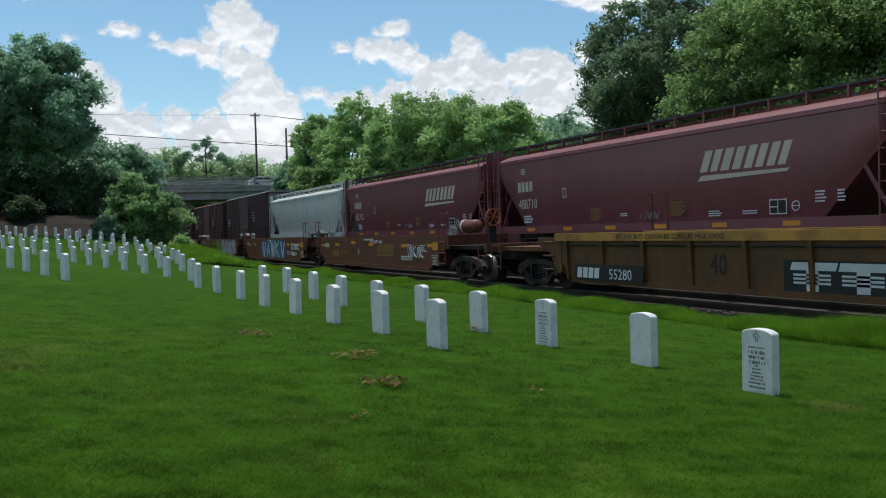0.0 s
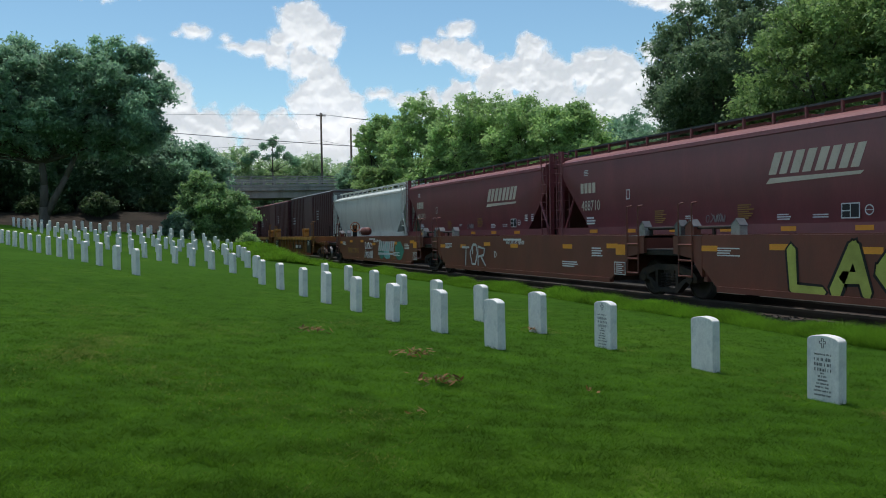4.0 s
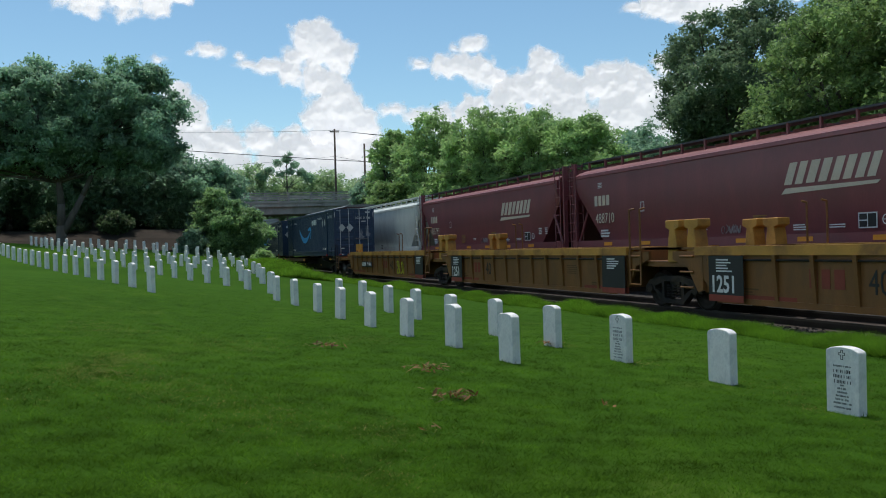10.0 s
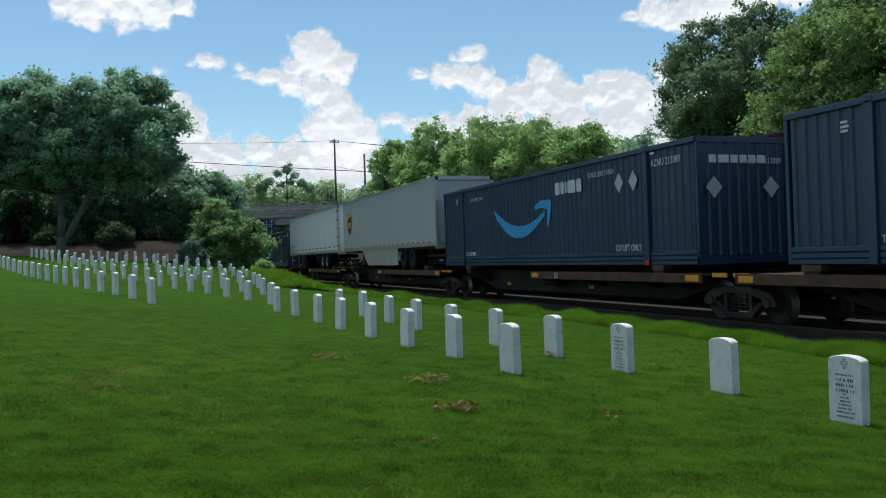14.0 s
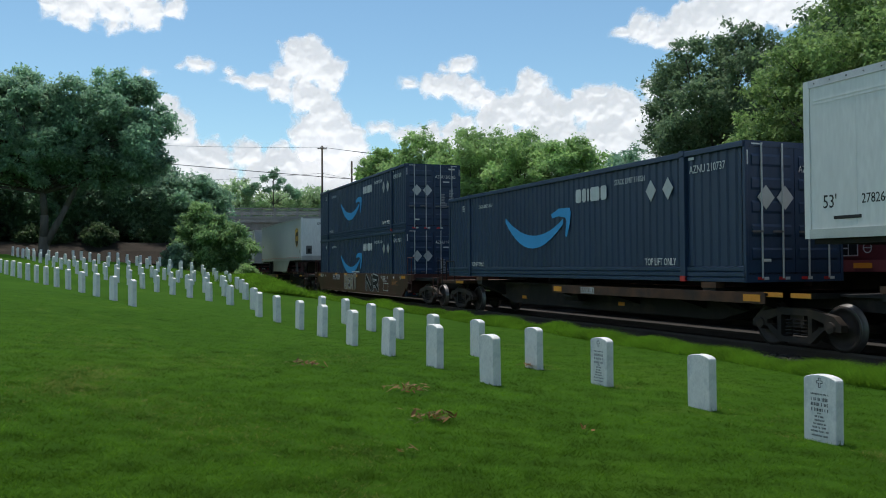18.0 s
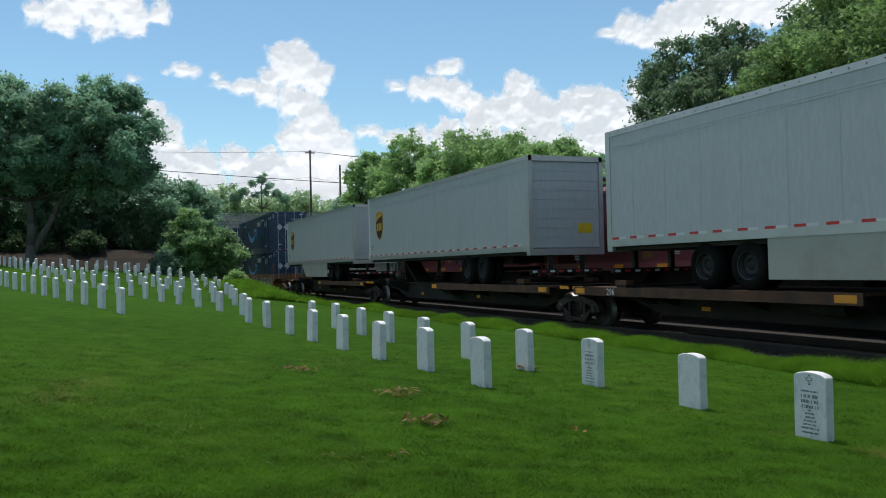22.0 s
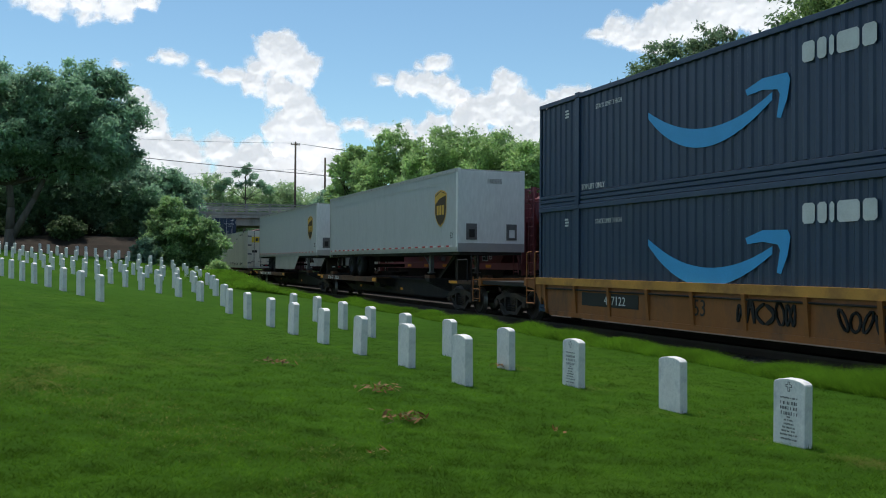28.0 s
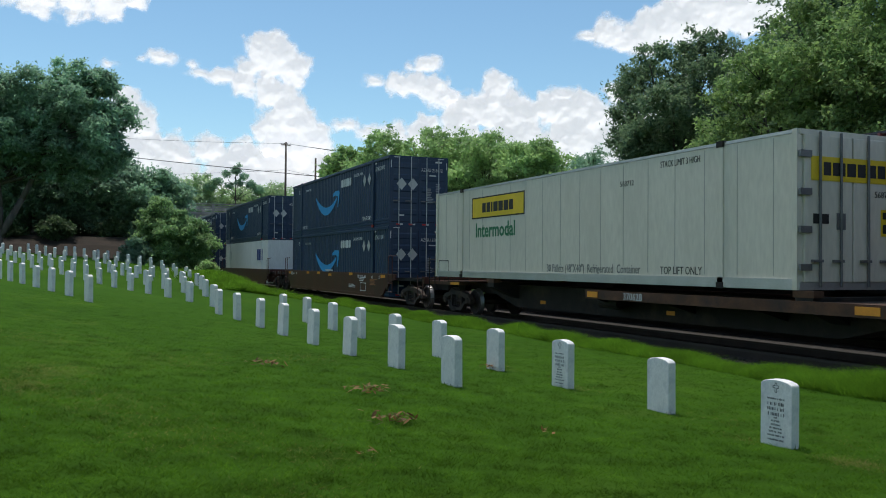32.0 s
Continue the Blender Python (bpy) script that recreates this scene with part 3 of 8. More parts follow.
# ---- sky: cumulus ----
# lobes: azimuth and elevation from the lawn, and radius, in degrees
CLOUD_TALL = [(12.4, 13.6, 1.72), (11.5, 14.0, 1.07), (13.6, 12.8, 1.34), (10.7, 12.7, 0.95), (7.7, 12.3, 0.61), (9.1, 12.2, 0.76), (10.4, 11.8, 1.07), (12.1, 11.2, 1.22), (13.3, 10.3, 1.34), (14.0, 9.2, 1.45), (14.8, 8.3, 1.53), (12.7, 8.9, 1.53), (13.6, 7.5, 2.10)]
CLOUD_BANK_LEFT = [(3.1, 10.1, 1.07), (3.9, 8.8, 1.45), (4.1, 7.2, 1.72), (6.2, 7.1, 1.30), (8.5, 7.3, 1.15), (10.6, 6.9, 1.34), (12.8, 6.8, 1.72), (15.1, 6.7, 1.53), (6.2, 5.4, 1.91), (9.9, 5.2, 2.29), (13.6, 5.2, 2.29), (1.0, 7.9, 2.29), (-2.3, 8.1, 2.29), (-5.5, 7.9, 2.29)]
CLOUD_WISP = [(5.3, 13.0, 0.61), (4.4, 12.9, 0.31), (7.0, 12.8, 0.31), (2.0, 12.4, 0.31)]
CLOUD_MIDDLE = [(19.1, 12.2, 0.57), (20.8, 12.0, 0.95), (21.9, 12.2, 0.92), (23.1, 11.7, 1.07), (23.9, 11.2, 0.99), (22.8, 13.4, 0.69), (21.7, 13.3, 0.34), (17.1, 9.3, 0.61), (18.9, 8.8, 0.76)]
CLOUD_BANK_RIGHT = [(27.4, 12.0, 1.15), (28.4, 11.3, 0.92), (26.5, 10.6, 1.45), (25.0, 9.9, 1.45), (28.7, 10.2, 1.60), (31.0, 10.5, 1.22), (31.6, 11.4, 0.76), (32.8, 10.5, 1.26), (33.9, 10.1, 1.22), (34.9, 9.1, 1.38), (32.5, 8.5, 2.10), (28.8, 8.3, 2.10), (25.0, 8.3, 1.72), (22.5, 8.8, 1.38), (30.6, 6.9, 2.29), (26.9, 7.0, 2.29), (34.6, 7.0, 1.91), (20.4, 8.5, 1.15)]
CLOUD_UPPER_RIGHT = [(33.5, 15.1, 0.61), (34.9, 15.3, 1.07), (36.4, 14.8, 1.22), (37.8, 15.2, 1.72), (39.5, 15.7, 1.91), (41.2, 16.1, 1.91), (43.5, 16.3, 1.91), (45.4, 16.4, 1.91), (35.3, 11.4, 0.84), (35.4, 10.1, 0.76), (42.5, 12.4, 1.34), (37.8, 9.6, 1.53)]
CLOUD_UPPER_LEFT = [(-3.6, 15.9, 0.84), (-2.0, 15.9, 1.22), (-0.0, 15.9, 1.22), (2.0, 16.2, 1.22), (3.7, 16.4, 0.84), (-1.0, 16.9, 1.38), (1.3, 17.1, 1.38)]


def cloud_material():
    """Sunlit vapour: scatters sun and sky on both sides, thins out towards its rim. An added glow stands in for light
    scattered within.
    """
    m = bpy.data.materials.new("cloud")
    m.use_nodes = True
    nt = m.node_tree
    nodes, link = nt.nodes, nt.links.new
    nodes.remove(nodes["Principled BSDF"])
    dif, tra, emi, clear = (nodes.new("ShaderNode" + k) for k in ("BsdfDiffuse", "BsdfTranslucent", "Emission", "BsdfTransparent"))
    dif.inputs["Color"].default_value = tra.inputs["Color"].default_value = (0.56, 0.56, 0.57, 1)
    emi.inputs["Color"].default_value, emi.inputs["Strength"].default_value = (0.96, 0.98, 1.0, 1), 0.53
    both = nodes.new("ShaderNodeMixShader")
    both.inputs[0].default_value = 0.5
    link(dif.outputs[0], both.inputs[1])
    link(tra.outputs[0], both.inputs[2])
    lit = nodes.new("ShaderNodeAddShader")
    link(both.outputs[0], lit.inputs[0])
    link(emi.outputs[0], lit.inputs[1])
    thick = nodes.new("ShaderNodeAttribute")
    thick.attribute_name = "thickness"
    co = nodes.new("ShaderNodeTexCoord")
    n = nodes.new("ShaderNodeTexNoise")
    n.inputs["Scale"].default_value, n.inputs["Detail"].default_value, n.inputs["Roughness"].default_value = 0.02, 5, 0.6
    link(co.outputs["Object"], n.inputs["Vector"])
    rag = nodes.new("ShaderNodeMath")
    rag.operation = "MULTIPLY_ADD"
    rag.inputs[1].default_value, rag.inputs[2].default_value = 0.5, -0.25
    link(n.outputs["Fac"], rag.inputs[0])
    add = nodes.new("ShaderNodeMath")
    link(thick.outputs["Fac"], add.inputs[0])
    link(rag.outputs[0], add.inputs[1])
    mr = nodes.new("ShaderNodeMapRange")
    mr.interpolation_type = "SMOOTHSTEP"
    mr.inputs[1].default_value, mr.inputs[2].default_value = -0.06, 0.5
    link(add.outputs[0], mr.inputs[0])
    out = nodes.new("ShaderNodeMixShader")
    link(mr.outputs[0], out.inputs[0])
    link(clear.outputs[0], out.inputs[1])
    link(lit.outputs[0], out.inputs[2])
    link(out.outputs[0], nodes["Material Output"].inputs["Surface"])
    return m


cloud_white = cloud_material()


def heading(az, el):
    az, el = np.radians(az), np.radians(el)
    return np.array([-np.cos(az) * np.cos(el), np.sin(az) * np.cos(el), np.sin(el)])


def cloud(lobes, cell, seed, thin=1.0):
    """One billowing sheet of cloud round its lobes of (azimuth, elevation, radius in degrees)."""
    far = 2600.0
    centre = heading(np.mean([l[0] for l in lobes]), np.mean([l[1] for l in lobes]))
    right = np.cross(centre, (0, 0, 1.0))
    right /= np.linalg.norm(right)
    rise = np.cross(right, centre)
    spots = []
    for az, el, r in lobes:
        w = heading(az, el)
        spots.append((math.degrees((w @ right) / (w @ centre)), math.degrees((w @ rise) / (w @ centre)), r))
    spots = np.array(spots)
    u = np.arange((spots[:, 0] - spots[:, 2]).min() - 0.8, (spots[:, 0] + spots[:, 2]).max() + 0.8, cell)
    v = np.arange((spots[:, 1] - spots[:, 2]).min() - 0.8, (spots[:, 1] + spots[:, 2]).max() + 0.8, cell)
    gu, gv = np.meshgrid(u, v, indexing="ij")

    def grain(scale, octaves, shift, rough=0.8):
        return np.array([noise.fractal(Vector((a * scale, b * scale, shift)), rough, 2.1, octaves) for a, b in zip(gu.ravel(), gv.ravel())]).reshape(gu.shape)

    near, reach = np.full(gu.shape, -9.0), np.full(gu.shape, 0.3)
    wu, wv = grain(0.8, 3, seed + 0.3), grain(0.8, 3, seed + 7.7)
    fu, fv = gu + 0.28 * wu, gv + 0.28 * wv
    for a, b, r in spots:
        d = r * 1.02 - (np.hypot(fu - a, fv - b) if r > 0.8 else np.hypot((fu - a) * 0.62, (fv - b) * 1.25))
        k = 0.22
        reach = np.where(d > near, r, reach)
        h = np.clip(0.5 + 0.5 * (d - near) / k, 0, 1)
        near = near * (1 - h) + d * h + k * h * (1 - h)
    size = np.clip(reach / 1.1, 0.62, 1.0)
    billow = 1.0 - np.abs(grain(0.62, 3, seed + 3.1, 1.15))
    body = near + size * (0.26 * grain(1.3, 5, seed + 1.9, 0.75) * thin + 0.34 * (billow - 0.72)) + 0.06
    bulge = 0.8 * np.sqrt(np.clip(body + 0.1, 0, 2.2)) + 0.5 * size * (1.0 - np.sqrt(grain(0.62, 3, seed + 3.1, 1.15) ** 2 + 0.03))
    dist = far * (1 - np.tan(np.radians(bulge)))
    keep = body > -0.16
    pts = (centre + np.tan(np.radians(gu))[..., None] * right + np.tan(np.radians(gv))[..., None] * rise) * dist[..., None]
    idx = np.arange(gu.size).reshape(gu.shape)
    ok = keep[:-1, :-1] | keep[1:, :-1] | keep[1:, 1:] | keep[:-1, 1:]
    quads = np.stack([idx[:-1, :-1], idx[1:, :-1], idx[1:, 1:], idx[:-1, 1:]], -1)[ok]
    used, back = np.unique(quads, return_inverse=True)
    me = bpy.data.meshes.new("cloud")
    me.from_pydata(pts.reshape(-1, 3)[used].tolist(), [], back.reshape(-1, 4).tolist())
    me.polygons.foreach_set("use_smooth", [True] * len(me.polygons))
    me.attributes.new("thickness", "FLOAT", "POINT").data.foreach_set("value", body.ravel()[used].astype(np.float32))
    me.materials.append(cloud_white)
    tagged(new("cloud", me), "bright white cumulus cloud in a blue summer sky", "cloud", "cumulus clouds", "structure")


def clouds():
    for i, lobes in enumerate((CLOUD_TALL, CLOUD_BANK_LEFT, CLOUD_WISP, CLOUD_MIDDLE, CLOUD_BANK_RIGHT, CLOUD_UPPER_RIGHT, CLOUD_UPPER_LEFT)):
        cloud(lobes, 0.085, 10.0 * i)
    # the same fair-weather sky carried on all round: unseen clouds added as fill light
    rng = random.Random(12)
    sun_az = math.degrees(math.atan2(sun_way.y, -sun_way.x))
    made = 0
    while made < 26:
        az, el = rng.uniform(-180, 180), rng.choice((9, 14, 20, 28, 38, 50, 62))
        if -22 < az < 68 and el < 30 or heading(az, el) @ np.array(sun_way) > 0.90:
            continue
        size = rng.uniform(3.0, 5.5)
        cloud([(az + rng.uniform(-8, 8) / math.cos(radians(el)), el + rng.uniform(-2.2, 2.2), size * rng.uniform(0.5, 1)) for _ in range(8)], 0.6, 200 + made)
        made += 1


clouds()

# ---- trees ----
# oak: the blue of the haze over the tree is put into the leaf
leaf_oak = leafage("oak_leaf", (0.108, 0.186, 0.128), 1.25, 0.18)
leaf_mid = leafage("summer_leaf", (0.146, 0.232, 0.096), 1.1, 0.18)
leaf_bright = leafage("bright_leaf", (0.092, 0.158, 0.060), 1.0, 0.3)
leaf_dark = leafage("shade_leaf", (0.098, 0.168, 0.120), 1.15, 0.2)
leaf_bush = leafage("bush_leaf", (0.112, 0.195, 0.090), 1.1, 0.3)
# undergrowth: the shade below the trees is put into this dark leaf colour
leaf_shaded = leafage("shaded_undergrowth_leaf", (0.044, 0.078, 0.040), 0.9, 0.3)
leaf_open = leafage("open_oak_leaf", (0.074, 0.124, 0.074), 1.0, 0.3)
# far leaves: the haze of distance is put into this paler colour
leaf_hazed = leafage("hazed_far_leaf", (0.17, 0.245, 0.140), 1.1, 0.2)


def tree(label, x, y, z, girth, lobes, mat, count, size, seed, trunk_to=0.45, name="tree", fork=None):
    """A broadleaf tree: tapered trunk, limbs to the lobes of its crown, and clumps of small leaves. lobes: (dx, dy, height, radius)."""
    rng = np.random.default_rng(seed)
    base = thing(name, label, "tree" if name == "tree" else "bush", pose(x, y, z))
    lobes = np.array(lobes, float)
    top = lobes[:, 2].max() * trunk_to
    wood = Shape()
    bend = 0.05 if fork else 0.12
    pts = [Vector((0, 0, -0.3))]
    for i in range(1, 5):
        pts.append(Vector((rng.normal(0, bend) * i * girth, rng.normal(0, bend) * i * girth, top * i / 4)))
    for i in range(4):
        wood.rod(pts[i], pts[i + 1], girth * (1.25 if i == 0 else 1 - 0.14 * i), 10, girth * (1 - 0.14 * (i + 1)))
    part("trunk", wood, bark, base, smooth=True)
    limbs = Shape()
    for lx, ly, lz, lr in lobes:
        start = pts[rng.integers(3, 5)]
        end = Vector((lx, ly, lz))
        mid = start.lerp(end, 0.5) + Vector((rng.normal(0, 0.3), rng.normal(0, 0.3), 0.3))
        limbs.rod(start, mid, girth * 0.30, 6, girth * 0.18)
        limbs.rod(mid, end, girth * 0.18, 5, girth * 0.05)
        for _ in range(3):
            w = rng.normal(0, 1, 3)
            w /= np.linalg.norm(w)
            limbs.rod(end.lerp(mid, 0.3), Vector(np.array([lx, ly, lz]) + w * lr * 0.85), girth * 0.08, 4, girth * 0.02)
    for a, b, r in fork or ():
        limbs.rod(a, b, r, 9, r * 0.7)
    part("limb", limbs, bark, base, smooth=True)
    # clumps on each lobe, leaves round each clump
    count, size = int(count * 1.5), size * 0.80
    share = lobes[:, 3] ** 2 / (lobes[:, 3] ** 2).sum()
    cs, rs = [], []
    for (lx, ly, lz, lr), s in zip(lobes, share):
        m = max(12, int(s * 1000))
        w = rng.normal(0, 1, (m, 3))
        w /= np.linalg.norm(w, axis=1)[:, None]
        rad = lr * rng.uniform(0.15, 1.0, m) ** 0.5
        c = np.array([lx, ly, lz]) + w * rad[:, None] * (1, 1, 0.85)
        cs.append(c)
        rs.append(lr * rng.uniform(0.16, 0.42, m))
    cs, rs = np.concatenate(cs), np.concatenate(rs)
    pick = rng.choice(len(cs), count, p=rs ** 2 / (rs ** 2).sum())
    w = rng.normal(0, 1, (count, 3))
    w /= np.linalg.norm(w, axis=1)[:, None]
    pos = cs[pick] + w * (rs[pick] * rng.uniform(0.3, 1.2, count) * np.where(rng.uniform(0, 1, count) < 0.24, 1.75, 1.0))[:, None] * (1, 1, 0.65)
    way = w * 0.7 + rng.normal(0, 0.6, (count, 3)) + (0, 0, -0.25)
    way /= np.linalg.norm(way, axis=1)[:, None]
    side = np.cross(way, rng.normal(0, 0.6, (count, 3)) + (0, 0, 0.8))
    side /= np.linalg.norm(side, axis=1)[:, None] + 1e-9
    length = size * rng.uniform(0.6, 1.4, count)
    ob = new("crown", leaf_mesh("crown", pos, way, side, length, length * rng.uniform(0.6, 0.95, count), mat))
    ob.parent = base
    return base


def dome(rx, ry, low, high, r, n, seed, cx=0.0, cy=0.0):
    """Lobes of a full, rounded, uneven crown: spread evenly over an egg, with a few inside."""
    rng = random.Random(seed)
    mid = low + (high - low) * 0.42
    out = [(cx, cy, mid, r * 1.2), (cx, cy, (mid + high) / 2, r * 1.1)]
    for i in range(n):
        h = 1 - 2 * (i + 0.5) / n
        t = i * 2.39996 + rng.uniform(-0.3, 0.3)
        s = (1 - abs(h) ** 2.8) ** (1 / 2.4) * rng.uniform(0.92, 1.04)
        up = (high - r - mid) if h > 0 else (mid - low - r * 0.7)
        out.append((cx + max(rx - r, 0.2) * s * math.cos(t), cy + max(ry - r, 0.2) * s * math.sin(t), mid + up * h * rng.uniform(0.92, 1.06), r * rng.uniform(0.75, 1.15)))
    return out


def woods():
    tree("large dark-leaved shade tree with a forked grey trunk", -66, -4.4, 2.4, 0.36,
         dome(4.6, 4.4, 4.6, 14.0, 1.65, 36, 21, 0, 4.6) + dome(5.0, 5.0, 4.6, 13.8, 1.75, 36, 22, -0.5, -2.4) + [(0, 1.3, 9.4, 2.2), (0.6, 1.2, 6.9, 1.9), (0.8, 1.8, 11.4, 1.8), (0, 2.6, 7.4, 1.8), (1.4, 0.2, 8.4, 1.9)] + dome(4.6, 4.6, 4.4, 13.4, 1.6, 24, 23, 0, -8.6),
         leaf_oak, 165000, 0.27, 21, 0.5, fork=[(Vector((0, 0.15, 1.0)), Vector((0, 1.5, 3.7)), 0.27), (Vector((0, 1.5, 3.7)), Vector((0, 2.6, 6.2)), 0.20), (Vector((0, 2.6, 6.2)), Vector((0, 4.6, 9.5)), 0.15),
                                                (Vector((0, 0, 5.2)), Vector((0, -2.6, 8.6)), 0.17)])
    for i, (x, y, z, s) in enumerate([(-77, -24, 3.8, 0.95), (-77, -16, 3.9, 0.95), (-77, -9, 3.9, 0.92), (-77, -2.5, 3.9, 1.0), (-77.5, 3.2, 3.6, 1.0)]):
        tree("dark woodland tree in deep shade behind the cemetery", x, y, z, 0.25, dome(4.4 * s, 4.4 * s, 0.4, 8.2 * s, 1.7 * s, 20, 40 + i), leaf_dark, 22000, 0.34, 50 + i, 0.5)
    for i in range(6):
        tree("undergrowth bush on the earth bank, shade put into its dark leaves", -72.9 + 0.8 * math.sin(i * 2.1), -13 + i * 3.1 + math.sin(i * 4.0), 3.5 - 0.08 * i, 0.08, dome(1.5, 1.5, 0.1, 1.9 + 0.5 * math.sin(i * 1.7), 0.6, 9, 140 + i), leaf_shaded, 4500, 0.24, 150 + i, 0.5, "bush")
    tree("dark green tree beside the overpass", -76, 6.7, 1.2, 0.25, dome(4.0, 4.0, 0.6, 9.0, 1.5, 22, 61), leaf_oak, 40000, 0.27, 62, 0.5)
    tree("broad leafy green bush at the edge of the lawn", -66, 7.2, 0.9, 0.14, dome(3.3, 3.3, 0.1, 5.0, 1.05, 22, 63, 0, 0.1) + dome(1.9, 1.9, 2.6, 5.9, 0.75, 9, 163, 0, -0.9), leaf_bush, 42000, 0.22, 64, 0.5, "bush")
    tree("low round green bush at the edge of the lawn", -60, 8.9, 0.45, 0.06, dome(1.0, 1.0, 0.0, 1.5, 0.42, 9, 65), leaf_mid, 7000, 0.14, 66, 0.5, "bush")
    tree("small dark bush at the edge of the lawn", -65, 4.6, 1.3, 0.08, dome(1.4, 1.4, 0.1, 2.3, 0.55, 10, 67), leaf_dark, 8000, 0.2, 68, 0.5, "bush")
    # the rounded group behind the standing train
    for i, (x, y, rx, h, mat) in enumerate([(-79.5, 22.6, 3.0, 10.5, leaf_oak), (-76.0, 23.8, 3.4, 14.4, leaf_mid), (-70.5, 25.6, 4.2, 15.0, leaf_mid), (-65.0, 27.8, 4.4, 14.6, leaf_mid),
                                            (-60.8, 30.6, 4.6, 14.3, leaf_mid), (-56.0, 32.4, 4.0, 12.9, leaf_mid), (-66.5, 25.0, 3.0, 9.5, leaf_mid), (-70, 22.2, 2.8, 9.0, leaf_bright)]):
        tree("full rounded green deciduous tree behind the tracks", x, y, -0.2, 0.28, dome(rx, rx, 0.6, h - 0.9, rx * 0.32, 46, 70 + i), mat, 44000 if i else 26000, 0.26, 80 + i, 0.5)
    tree("distant green tree behind the tracks", -66, 44, 0.0, 0.3, dome(5.2, 4.4, 2.0, 13.2, 1.7, 22, 91), leaf_oak, 26000, 0.3, 92, 0.5)
    tree("tall dark oak with an open crown behind the tracks", -37.7, 31.0, -0.2, 0.34,
         dome(4.5, 4.5, 6.5, 15.6, 1.4, 19, 93, 0.6, 0) + dome(3.4, 3.4, 4.0, 10.0, 1.2, 12, 193, -1.6, 0) + [(-4.6, 0, 9.2, 1.0), (-4.2, 0, 11.4, 1.1), (3.9, 0, 11.8, 1.1)], leaf_open, 62000, 0.20, 94, 0.62)
    tree("tall dark tree with an open crown behind the tracks", -31, 35, -0.2, 0.3, dome(4.2, 4.2, 5.0, 17.5, 1.6, 24, 101), leaf_open, 36000, 0.24, 102, 0.6)
    tree("bright green tree close behind the tracks", -25.6, 26.6, -0.2, 0.26, dome(4.6, 3.4, 1.0, 12.6, 1.4, 34, 95), leaf_bright, 74000, 0.17, 96, 0.5)
    tree("bright green tree close behind the tracks", -21, 27.0, -0.2, 0.26, dome(4.2, 3.4, 1.0, 13.8, 1.4, 32, 97), leaf_bright, 60000, 0.18, 98, 0.5)
    tree("tall green tree close behind the tracks", -15.0, 26.8, -0.2, 0.26, dome(4.2, 3.4, 1.0, 14.2, 1.5, 30, 99), leaf_bright, 40000, 0.2, 100, 0.5)
    for i, (y, h, x) in enumerate([(6, 15, -150), (14, 15.5, -153), (21, 17, -150), (27, 15.6, -152), (33, 16.2, -149), (39, 15.0, -152), (46, 16, -156), (-4, 15, -152)]):
        tree("green tree beyond the overpass, haze put into its pale leaf colour", x, y, 0.0, 0.3, dome(5.4, 5.4, 2.0, h + 0.6, 2.1, 24, 110 + i), leaf_hazed, 13000, 0.46, 120 + i, 0.5)
    tree("tall thin tree rising over the others beyond the overpass", -147, 26.0, 0.0, 0.2, [(0, 0, 17.6, 0.9), (0, 1.5, 16.6, 0.8), (0, -1.5, 16.9, 0.8), (0, 0.6, 18.5, 0.6), (0, -2.9, 15.6, 0.9), (0, 2.6, 15.3, 0.9), (0, 0.6, 15.4, 0.8), (0, -1.0, 15.0, 0.8), (0, -4.2, 14.6, 1.0), (0, 4.0, 14.4, 1.0)], leaf_oak, 4200, 0.30, 131, 0.9)


woods()


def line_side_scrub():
    """Weeds and saplings added along the far side of the tracks, dark to stand in for shade."""
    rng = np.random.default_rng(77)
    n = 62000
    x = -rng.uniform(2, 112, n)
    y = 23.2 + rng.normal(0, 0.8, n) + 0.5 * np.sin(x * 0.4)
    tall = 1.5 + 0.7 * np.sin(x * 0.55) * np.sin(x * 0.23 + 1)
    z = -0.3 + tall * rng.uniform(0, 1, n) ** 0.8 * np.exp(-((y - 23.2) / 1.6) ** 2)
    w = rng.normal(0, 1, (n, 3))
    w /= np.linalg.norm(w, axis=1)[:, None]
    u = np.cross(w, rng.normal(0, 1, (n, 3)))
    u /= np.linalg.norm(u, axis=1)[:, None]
    tagged(new("scrub", leaf_mesh("scrub", np.stack([x, y, z], 1), w, u, rng.uniform(0.10, 0.26, n), rng.uniform(0.07, 0.18, n), leaf_shaded)), "green scrub along the far side of the tracks, coloured dark for shade", "scrub", kind="stuff")


line_side_scrub()


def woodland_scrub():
    """Undergrowth added between the woodland trunks above the bank: shade-dark leaves close the bright gaps."""
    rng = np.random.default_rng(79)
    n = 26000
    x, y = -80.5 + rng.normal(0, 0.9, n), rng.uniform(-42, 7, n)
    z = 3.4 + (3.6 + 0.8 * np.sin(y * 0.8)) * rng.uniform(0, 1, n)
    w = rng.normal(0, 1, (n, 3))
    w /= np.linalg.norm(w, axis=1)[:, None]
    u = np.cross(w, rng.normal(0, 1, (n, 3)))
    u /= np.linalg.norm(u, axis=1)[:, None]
    tagged(new("woodland_scrub", leaf_mesh("woodland_scrub", np.stack([x, y, z], 1), w, u, rng.uniform(0.25, 0.5, n), rng.uniform(0.2, 0.4, n), leaf_shaded)), "woodland undergrowth above the earth bank, coloured dark for shade", "scrub", kind="stuff")


woodland_scrub()


